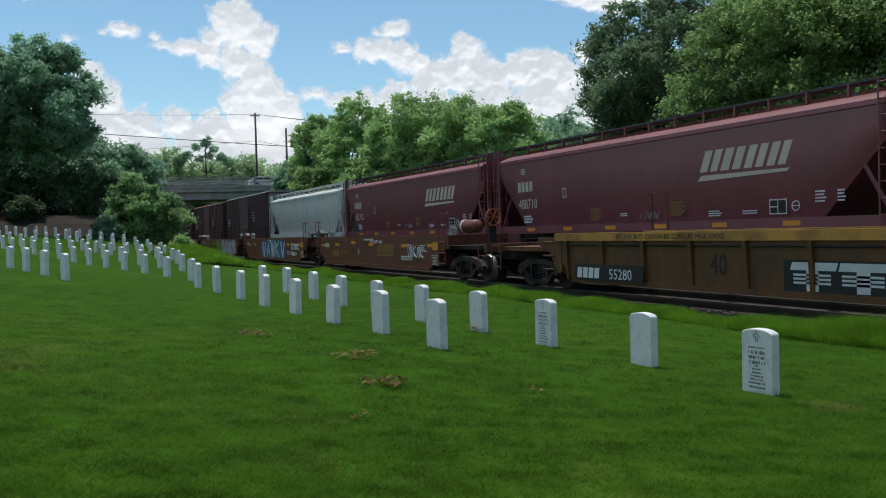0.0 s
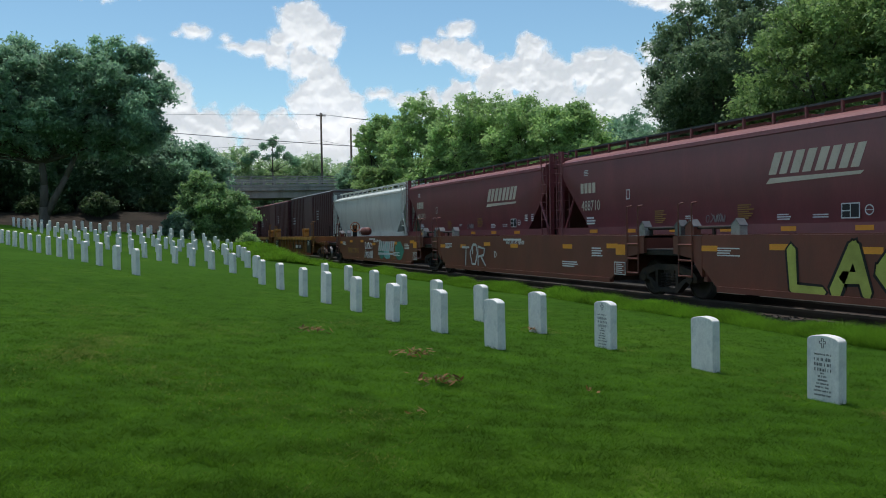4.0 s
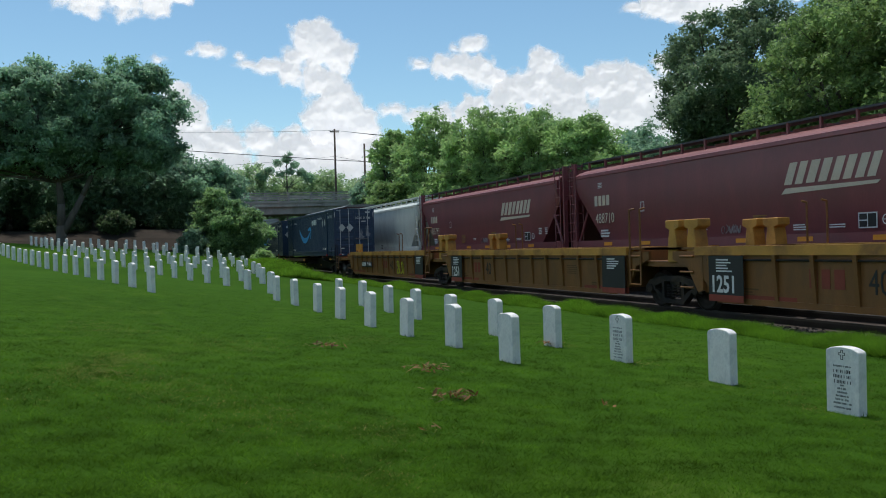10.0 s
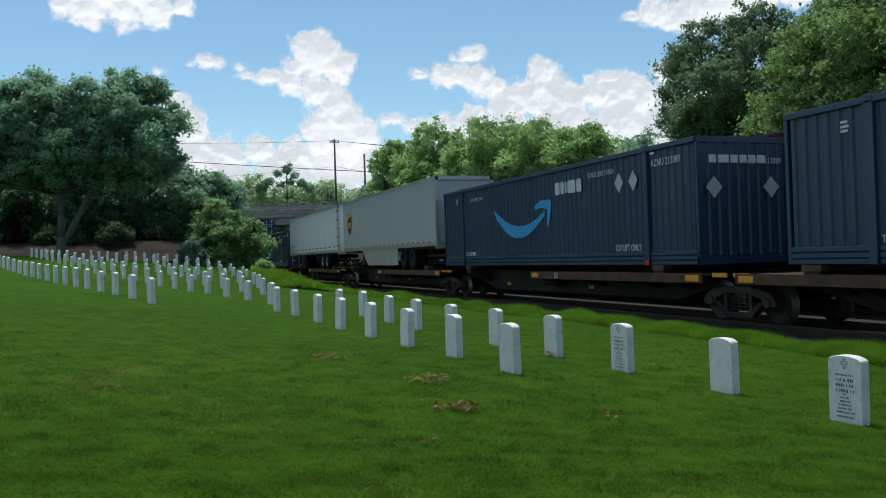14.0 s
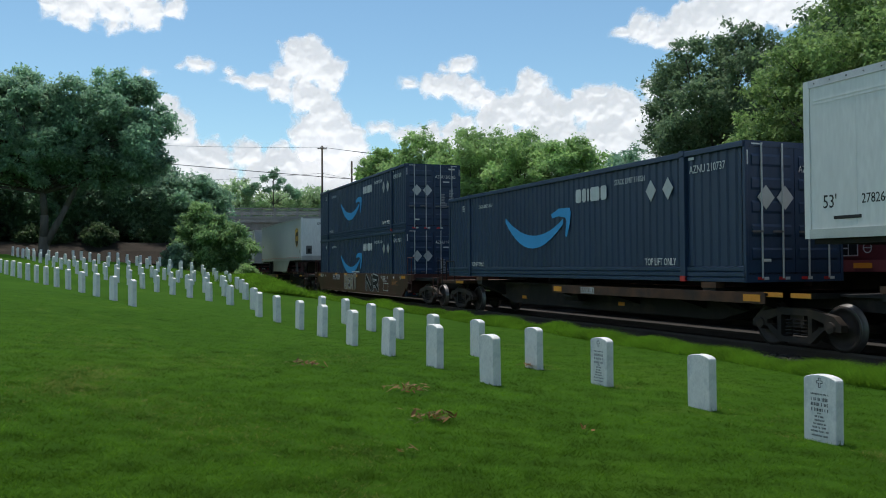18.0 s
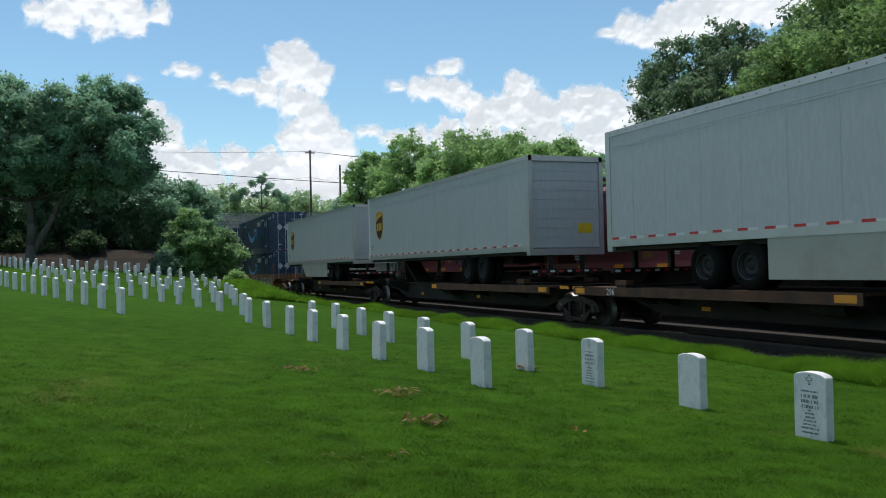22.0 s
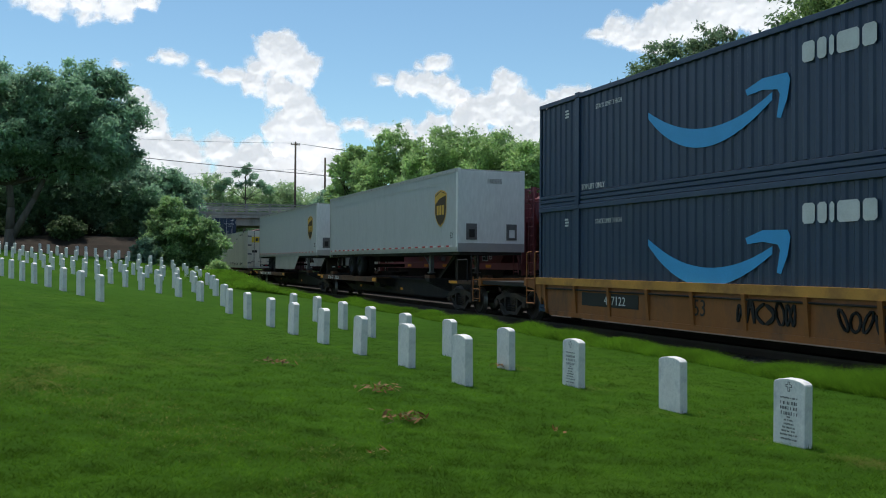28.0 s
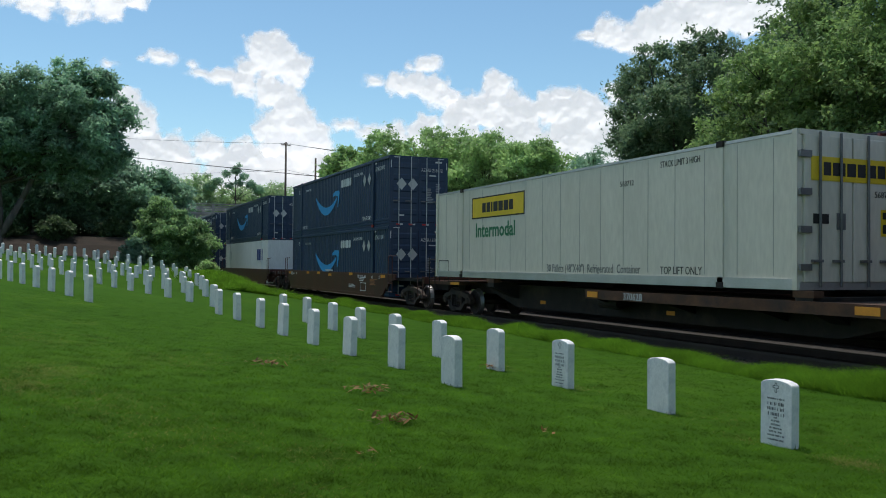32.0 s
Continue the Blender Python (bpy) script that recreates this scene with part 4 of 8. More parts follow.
def far_woods():
    """The belt of woods that closes the view behind the line and behind the lawn."""
    rng = np.random.default_rng(78)
    n = 60000
    t = rng.uniform(0, 1, n)
    x, y = -175 + 260 * t, 74 + 12 * np.sin(t * 9) + rng.normal(0, 2.5, n)
    half = n // 2
    x[half:], y[half:] = 70 + rng.normal(0, 3, n - half), -120 + 200 * t[half:]
    tall = 11 + 2.5 * np.sin(x * 0.31 + y * 0.27) + 1.5 * np.sin(x * 0.9 + y * 0.7)
    z = tall * rng.uniform(0, 1, n) ** 0.7
    w = rng.normal(0, 1, (n, 3))
    w /= np.linalg.norm(w, axis=1)[:, None]
    u = np.cross(w, rng.normal(0, 1, (n, 3)))
    u /= np.linalg.norm(u, axis=1)[:, None]
    tagged(new("far_woods", leaf_mesh("far_woods", np.stack([x, y, z], 1), w, u, rng.uniform(0.7, 1.4, n), rng.uniform(0.6, 1.1, n), leaf_hazed)), "distant belt of green woods", "woods", kind="stuff")


far_woods()


def earth_bank():
    s = Shape()
    s.prism([(-69.0, 2.0), (-70.6, 3.0), (-72.5, 3.7), (-86, 4.4), (-86, -0.5), (-69.0, -0.5)], -60, 5.5, "y")
    tagged(part("earth_bank", s, earth), "bare brown earth bank below the dark trees", "earth bank", kind="structure")


earth_bank()


# ---- overpass ----
def overpass():
    road = thing("overpass", "grey concrete road bridge over the railway", "bridge", pose(-115, 20, -0.48, 0.75, 0, 0), kind="structure")
    part("deck", Shape().box(-4.2, 4.2, -90, 90, 7.95, 8.45), concrete, road)
    for x in (-3.6, -1.2, 1.2, 3.6):
        part("girder", Shape().box(x - 0.25, x + 0.25, -90, 90, 7.0, 7.95), concrete, road)
    part("kerb", Shape().box(3.9, 4.3, -90, 90, 8.45, 8.75), concrete, road)
    part("kerb", Shape().box(-4.3, -3.9, -90, 90, 8.45, 8.75), concrete, road)
    post = Shape().box(-0.13, 0.13, -0.13, 0.13, 0, 1.05).mesh("rail_post")
    post.materials.append(concrete)
    rail = Shape().box(-0.07, 0.07, -45, 45, -0.07, 0.07).mesh("railing")
    rail.materials.append(concrete)
    for s in (-4.1, 4.1):
        for i in range(31):
            part("rail_post", post, concrete, road, at=(s, -45 + i * 3.0, 8.75))
        for z in (9.15, 9.45, 9.75):
            part("railing", rail, concrete, road, at=(s, 0, z))
    for y in (-13.5, 9.5):
        part("bent_cap", Shape().box(-4.4, 4.4, y - 0.45, y + 0.45, 6.2, 7.0), concrete, road)
        for x in (-3.2, 0, 3.2):
            part("column", Shape().rod((x, y, -0.6), (x, y, 6.2), 0.42, 16), concrete, road)
    for y in (-32, 26):
        part("abutment", Shape().box(-4.4, 4.4, y - 0.8, y + 0.8, -0.6, 7.0), concrete, road)


overpass()


def utility_poles():
    for x, y, top, arm in ((-124, 29.3, 19.9, True), (-118, 32.2, 17.0, False), (-124, -28, 19.9, True), (-124, 78, 19.5, True)):
        p = thing("utility_pole", "tall brown wooden utility pole with a crossarm" if arm else "plain brown wooden utility pole", "utility pole", pose(x, y, -0.2))
        part("pole", Shape().rod((0, 0, 0), (0, 0, top), 0.2, 12, 0.13), pole_wood, p, smooth=True)
        if arm:
            part("crossarm", Shape().box(-0.07, 0.07, -0.7, 0.7, top - 0.5, top - 0.36), pole_wood, p)
            for k in (-0.62, -0.25, 0.25, 0.62):
                part("insulator", Shape().rod((0, k, top - 0.38), (0, k, top - 0.15), 0.05, 8), galvanised, p)

    def tube(pts, r, n=5):
        s = Shape()
        verts = [p + Vector((r * math.cos(2 * math.pi * k / n), 0, r * math.sin(2 * math.pi * k / n))) for p in pts for k in range(n)]
        return s.add(verts, [(i * n + k, i * n + (k + 1) % n, (i + 1) * n + (k + 1) % n, (i + 1) * n + k) for i in range(len(pts) - 1) for k in range(n)]
                     + [tuple(range(n)), tuple(range(len(verts) - 1, len(verts) - n - 1, -1))])

    def wire(a, b, sag, r):
        a, b = Vector(a), Vector(b)
        pts = [a.lerp(b, t) - Vector((0, 0, sag * 4 * t * (1 - t))) for t in np.linspace(0, 1, 17)]
        tagged(part("overhead_cable", tube(pts, r), black_wire), "thin black overhead cable strung between poles", "cable", "overhead cables")

    for k in (-1.1, -0.5, 0.5, 1.1):
        wire((-124, 29.3 + k * 0.1, 19.5), (-124, -28, 19.5), 0.8, 0.02)
        wire((-124, 29.3, 19.5), (-118, 78, 17.5 + k * 0.3), 0.9, 0.02)
    wire((-124, 29.3, 15.6), (-124, -28, 12.9), 0.9, 0.022)
    wire((-124, 29.3, 15.6), (-118, 70, 11.5), 0.9, 0.022)
    wire((-119, 46, 13.8), (-119, -42, 19.0), 0.5, 0.05)
    for x, y, top in ((-119, 46, 14.0), (-119, -42, 19.2), (-126, 60, 11.0), (-126, -42, 11.4)):
        p = thing("utility_pole", "plain brown wooden utility pole", "utility pole", pose(x, y, -0.2))
        part("pole", Shape().rod((0, 0, 0), (0, 0, top + 0.2), 0.18, 12, 0.13), pole_wood, p, smooth=True)
    wire((-126, 60, 10.8), (-126, -42, 11.2), 0.5, 0.02)


utility_poles()


def passing_car():
    c = thing("car", "silver-white hatchback car driving over the bridge", "car")
    side = [(-2.3, 0.35), (2.3, 0.35), (2.3, 0.75), (1.9, 0.95), (1.0, 1.0), (0.3, 1.45), (-1.3, 1.5), (-2.15, 1.05), (-2.3, 0.9)]
    body = Shape().prism([(p, q) for p, q in side], -0.88, 0.88, "x")
    part("body", body, car_white, c, bevel=0.05)
    for s in (-0.885, 0.885):
        part("side_window", Shape().prism([(0.75, 1.03), (0.25, 1.38), (-0.5, 1.42), (-0.5, 1.03)], s - 0.006, s + 0.006, "x"), car_glass, c)
        part("side_window", Shape().prism([(-0.6, 1.03), (-0.6, 1.42), (-1.25, 1.42), (-1.8, 1.06)], s - 0.006, s + 0.006, "x"), car_glass, c)
        for y in (-1.4, 1.4):
            w = part("wheel", Shape().ring((math.copysign(0.8, s), y, 0.33), (1, 0, 0), [(0.0, -0.1), (0.33, -0.1), (0.33, 0.1), (0.0, 0.1)], 20), rubber, c)
            part("rim", Shape().ring((math.copysign(0.86, s), y, 0.33), (1, 0, 0), [(0.0, -0.03), (0.2, -0.03), (0.2, 0.05), (0.0, 0.05)], 16), aluminium, w)
    part("headlight", Shape().box(0.5, 0.8, 2.2, 2.31, 0.62, 0.78), decal_white, c)
    part("headlight", Shape().box(-0.8, -0.5, 2.2, 2.31, 0.62, 0.78), decal_white, c)
    return c


car = passing_car()


# ---- headstones ----
def stone_mesh(h, w=0.165, t=0.05):
    arc = [(w * math.cos(a), h - 0.055 + 0.055 * math.sin(a)) for a in np.linspace(0, math.pi, 13)]
    me = Shape().prism([(-w, -0.1), (w, -0.1)] + arc, -t, t, "y").mesh("headstone")
    bm = bmesh.new()
    bm.from_mesh(me)
    bmesh.ops.bevel(bm, geom=[e for e in bm.edges if len(e.link_faces) == 2 and e.calc_face_angle() > 0.9], offset=0.006, segments=1, affect="EDGES")
    bm.to_mesh(me)
    bm.free()
    me.materials.append(marble)
    return me


STONES = [stone_mesh(0.635), stone_mesh(0.62), stone_mesh(0.65)]
marble_rng = random.Random(17)


def headstone(x, y, turn, written=0, h=None, tilt=0.0):
    label = "white marble upright headstone with a rounded top"
    if written == 1:
        label = "white marble headstone with a cross and dark engraved lines"
    if written == 2:
        label = "white marble headstone with worn grey engraving"
    me = STONES[marble_rng.randrange(3)] if h is None else stone_mesh(h, 0.176, 0.057)
    ob = tagged(new("headstone", me), label, "headstone", "cemetery headstones")
    a = radians(turn)
    w, t = (0.165, 0.05) if h is None else (0.176, 0.057)
    x, y = x + w * math.cos(a) - t * math.sin(a), y + w * math.sin(a) + t * math.cos(a)
    ob.matrix_basis = pose(x, y, float(lawn_z(x, y)), tilt, marble_rng.uniform(-0.8, 0.8), turn)
    if written:
        ink = material("engraved_black", (0.075, 0.075, 0.078), 0.8, bump=0) if written == 1 else material("worn_engraving", (0.30, 0.30, 0.30), 0.8, bump=0.1)
        f0, f1 = -t - 0.0020, -t
        # a cross drawn in outline
        ring = [(-0.010, 0.515), (0.010, 0.515), (0.010, 0.556), (0.032, 0.556), (0.032, 0.578), (0.010, 0.578), (0.010, 0.603), (-0.010, 0.603), (-0.010, 0.578), (-0.032, 0.578), (-0.032, 0.556), (-0.010, 0.556)]
        c = Shape()
        for p, q in zip(ring, ring[1:] + ring[:1]):
            c.box(min(p[0], q[0]) - 0.0028, max(p[0], q[0]) + 0.0028, f0, f1, min(p[1], q[1]) - 0.0028, max(p[1], q[1]) + 0.0028)
        part("cross", c, ink, ob)
        rng = random.Random(5 + written)
        rows = ((0.453, 0.018, 0.094), (0.405, 0.033, 0.092), (0.357, 0.033, 0.094), (0.306, 0.033, 0.088), (0.272, 0.016, 0.022), (0.241, 0.018, 0.052),
                (0.206, 0.018, 0.052), (0.172, 0.018, 0.070), (0.138, 0.018, 0.078), (0.103, 0.018, 0.096), (0.062, 0.018, 0.088))
        for z, hh, half in rows:
            u, e = -half, Shape()
            while u < half:
                # one narrow bar for each worn character, with a gap between words
                w = hh * rng.uniform(0.14, 0.34)
                e.box(u, u + w, f0, f1, z - hh * 0.5, z + hh * rng.uniform(0.3, 0.5))
                u += w + hh * (0.24 if rng.random() < 0.85 else 0.7)
            tagged(part("engraved_line", e, ink, ob), kind="stuff")
    return ob


def cemetery():
    for i in range(10):
        headstone(-6.31 - 1.79 * i, (6.32, 6.34, 6.13, 6.05, 5.90, 5.76, 5.66, 5.59, 5.46, 5.29)[i], (7.0, 4.0, 5.0, 4.5, 4.0, 4.0, 3.5, 3.5, 3.5, 3.5)[i] + marble_rng.uniform(-1, 1), {0: 1, 2: 2}.get(i, 0), h=(0.635, 0.62, 0.635, 0.63, 0.635, 0.625, 0.64, 0.63, 0.635, 0.63)[i])
    for i, y in enumerate((4.51, 4.44, 4.30, 4.17, 4.03, 3.95, 3.77, 3.62)):
        headstone(-9.91 - 1.79 * i, y, 4.2 + marble_rng.uniform(-1.5, 1.5), h=0.635 + marble_rng.uniform(-0.012, 0.012), tilt=marble_rng.uniform(-1.5, 1.5))
    for x0, y0, n in ((-21.8, 0.49, 25), (-25.33, 3.91, 23), (-32.5, 4.7, 19), (-38.5, 5.4, 15), (-44.5, 6.0, 12), (-50.5, 6.4, 9), (-55.5, 6.8, 6)):
        for i in range(n):
            headstone(x0 - 1.75 * i, y0 - (0.43 if x0 > -22 else 0.46 if x0 > -30 else 0.56) * i, 18.5 + marble_rng.uniform(-2, 2), tilt=marble_rng.uniform(-1.2, 1.2))


cemetery()


def base_tufts():
    """Longer grass that the mower leaves round the nearest headstones."""
    rng = np.random.default_rng(19)
    stones = [o for o in bpy.data.objects if o.name.split(".")[0] == "headstone" and not o.parent and o.matrix_basis.translation.x > -21.5]
    xs, ys = [], []
    for o in stones:
        u, v = rng.uniform(-1, 1, 170) * 0.19, rng.uniform(-1, 1, 170) * 0.075
        edge = (np.abs(u) > 0.165) | (np.abs(v) > 0.05)
        a = o.matrix_basis.to_euler().z
        cx, cy = o.matrix_basis.translation.x, o.matrix_basis.translation.y
        xs.append(cx + (u * math.cos(a) - v * math.sin(a))[edge])
        ys.append(cy + (u * math.sin(a) + v * math.cos(a))[edge])
    x, y = np.concatenate(xs), np.concatenate(ys)
    me = blades("grass_tufts", x, y, lawn_z(x, y), rng.uniform(0.02, 0.065, len(x)), np.full(len(x), 0.008), 0.6, blade, 20)
    tagged(new("grass_tufts", me), "uncut grass round the feet of the headstones", "grass", kind="stuff")


base_tufts()


def dead_leaves():
    rng = np.random.default_rng(31)
    for k, (x, y, r, n) in enumerate([(-9.02, 3.24, 0.3, 60), (-7.43, 2.96, 0.2, 60), (-11.27, 2.57, 0.24, 45), (-6.05, 2.21, 0.07, 8), (-6.83, 4.2, 0.05, 6), (-11.5, 6.05, 0.15, 22)]):
        px, py = x + rng.normal(0, r * 0.5, n), y + rng.normal(0, r * 0.5, n)
        c = np.stack([px, py, lawn_z(px, py) + rng.uniform(0.03, 0.08, n)], 1)
        w = rng.normal(0, 1, (n, 3)) * (1, 1, 0.4)
        w /= np.linalg.norm(w, axis=1)[:, None]
        u = np.cross(w, (0, 0, 1.0) + rng.normal(0, 0.3, (n, 3)))
        u /= np.linalg.norm(u, axis=1)[:, None]
        tagged(new("dead_leaves", leaf_mesh("dead_leaves", c, w, u, rng.uniform(0.06, 0.12, n), rng.uniform(0.02, 0.04, n), dead_leaf, 4)),
               "small heap of curled dry brown leaves on the grass", "leaves", "dry leaf heaps", "stuff")


dead_leaves()

# ---- railway stock ----
# In each car x runs along the track, -y is the side towards the lawn, z = 0 is the top of the rail.


def mesh_once(store, key, make, mat):
    if key not in store:
        me = make()
        me.materials.append(mat)
        store[key] = me
    return store[key]


STOCK = {}


def truck(parent, x, mat=None):
    """A freight bogie: two cast side frames, bolster, springs, two axles with four wheels."""
    mat = mat or truck_steel

    def frame_mesh():
        s = Shape()
        y0, y1 = -1.09, -0.93
        s.prism([(-1.12, 0.50), (-0.95, 0.66), (-0.35, 0.78), (0.35, 0.78), (0.95, 0.66), (1.12, 0.50), (1.12, 0.38), (0.72, 0.40), (0.72, 0.52),
                 (0.34, 0.64), (-0.34, 0.64), (-0.72, 0.52), (-0.72, 0.40), (-1.12, 0.38)], y0, y1, "y")
        s.prism([(-0.78, 0.44), (-0.62, 0.44), (-0.28, 0.22), (0.28, 0.22), (0.62, 0.44), (0.78, 0.44), (0.40, 0.12), (-0.40, 0.12)], y0, y1, "y")
        for k in (-1, 1):
            s.prism([(k * 0.34, 0.2), (k * 0.44, 0.24), (k * 0.44, 0.66), (k * 0.34, 0.66)], y0, y1, "y")
        return s.mesh("side_frame")

    def spring_mesh():
        s = Shape()
        for k in (-0.2, 0.0, 0.2):
            for i in range(5):
                s.ring((k, -1.0, 0.26 + i * 0.065), (0, 0, 1), [(0.07, 0.0), (0.09, 0.02), (0.07, 0.04)], 10)
        return s.mesh("spring")

    def wheel_mesh():
        return Shape().ring((0, 0, 0), (0, 1, 0), [(0.0, -0.05), (0.13, -0.06), (0.16, -0.03), (0.33, -0.02), (0.35, -0.06), (0.42, -0.06), (0.422, 0.04), (0.455, 0.05), (0.455, 0.075), (0.35, 0.075), (0.0, 0.06)], 32).mesh("wheel", True)

    b = part("truck", Shape().box(-0.18, 0.18, -1.02, 1.02, 0.42, 0.66), mat, parent, at=(x, 0, 0))
    fm = mesh_once(STOCK, ("side_frame", mat.name), frame_mesh, mat)
    sm = mesh_once(STOCK, ("spring", mat.name), spring_mesh, mat)
    wm = mesh_once(STOCK, "wheel", wheel_mesh, wheel_steel)
    am = mesh_once(STOCK, "axle", lambda: Shape().rod((0, -1.0, 0), (0, 1.0, 0), 0.08, 12).mesh("axle", True), mat)
    cm = mesh_once(STOCK, "bearing_cap", lambda: Shape().ring((0, 0, 0), (0, 1, 0), [(0.0, -0.09), (0.1, -0.08), (0.12, 0.0), (0.14, 0.1)], 16).mesh("bearing_cap"), mat)
    tm = mesh_once(STOCK, "tread", lambda: Shape().ring((0, 0, 0), (0, 1, 0), [(0.425, -0.062), (0.437, -0.05), (0.437, 0.04), (0.465, 0.052), (0.465, 0.07), (0.425, 0.076)], 32).mesh("tread", True), tread_steel)
    for s in (0, 180):
        part("side_frame", fm, mat, b, at=pose(0, 0, 0, 0, 0, s))
        tagged(part("spring", sm, mat, b, at=pose(0, 0, 0, 0, 0, s)), kind="stuff")
    for ax in (-0.89, 0.89):
        part("axle", am, mat, b, at=(ax, 0, 0.42))
        for s in (0, 180):
            m = pose(ax, -0.74 if s == 0 else 0.74, 0.42, 0, 0, s)
            part("wheel", wm, wheel_steel, b, at=m)
            part("tread", tm, tread_steel, b, at=m)
            part("bearing_cap", cm, mat, b, at=pose(ax, -1.05 if s == 0 else 1.05, 0.45, 0, 0, s))
    return b


def coupler(parent, x, way):
    part("coupler", Shape().box(min(x, x + way * 0.9), max(x, x + way * 0.9), -0.12, 0.12, 0.72, 0.98).box(x + way * 0.8 - 0.15, x + way * 0.8 + 0.15, -0.2, 0.2, 0.66, 1.02), dark_steel, parent)


def ladder(parent, x, y, z0, z1, mat, width=0.42, along="x", name="ladder"):
    s = Shape()
    dx, dy = (width / 2, 0) if along == "x" else (0, width / 2)
    for k in (-1, 1):
        s.rod((x + k * dx, y + k * dy, z0), (x + k * dx, y + k * dy, z1), 0.02, 6)
    n = max(2, int((z1 - z0) / 0.36))
    for i in range(n + 1):
        z = z0 + (z1 - z0) * (i + 0.3) / (n + 0.6)
        s.rod((x - dx, y - dy, z), (x + dx, y + dy, z), 0.014, 6)
    return part(name, s, mat, parent)


def slanted_mark(parent, x, z, height, mat, y, scale=1.0):
    """Four slanted block marks over a tapering bar, as a maker's emblem."""
    h = height
    k = h * 0.42
    u, strokes = x, []
    for w in (0.86, 0.92, 0.84, 0.8):
        w *= h * 1.4
        # two slanted bars to a mark
        for a, b in ((0.0, 0.40), (0.56, 0.94)):
            strokes.append(Shape().prism([(u + w * a, z), (u + w * b, z), (u + w * b + k, z + h), (u + w * a + k, z + h)], y - 0.004, y, "y"))
        u += w * 1.12
    s = Shape().prism([(x - h * 0.18, z - h * 0.42), (x + 0.1 * h, z - h * 0.16), (u + 0.06 * h, z - h * 0.16), (u - 0.12 * h, z - h * 0.30)], y - 0.004, y, "y")
    emblem = part("emblem", s, mat, parent)
    for bar in strokes:
        part("emblem_bar", bar, mat, emblem)
    return emblem


def scrawl(parent, x, z, width, height, mat, y, seed, r=0.014):
    """A thin hand-drawn tag: looping, unreadable strokes."""
    rng = random.Random(seed)
    n = max(3, round(width / (height * 0.6)))
    for i in range(n):
        u, w = x + width * (i + 0.05) / n, width / n * 0.85
        f, p, q = rng.choice((1.0, 1.5, 2.0)), rng.uniform(0, 6), rng.uniform(0, 6)
        tall = height * rng.uniform(0.7, 1.0)
        pts = [(u + w * (0.5 + 0.5 * math.cos(a * f + p)), y, z + tall * (0.5 + 0.5 * math.sin(a * (3 - f) + q))) for a in np.linspace(0, 2 * math.pi, 13)]
        tagged(part("tag_stroke", Shape().path(pts, r, 4), mat, parent), kind="stuff")


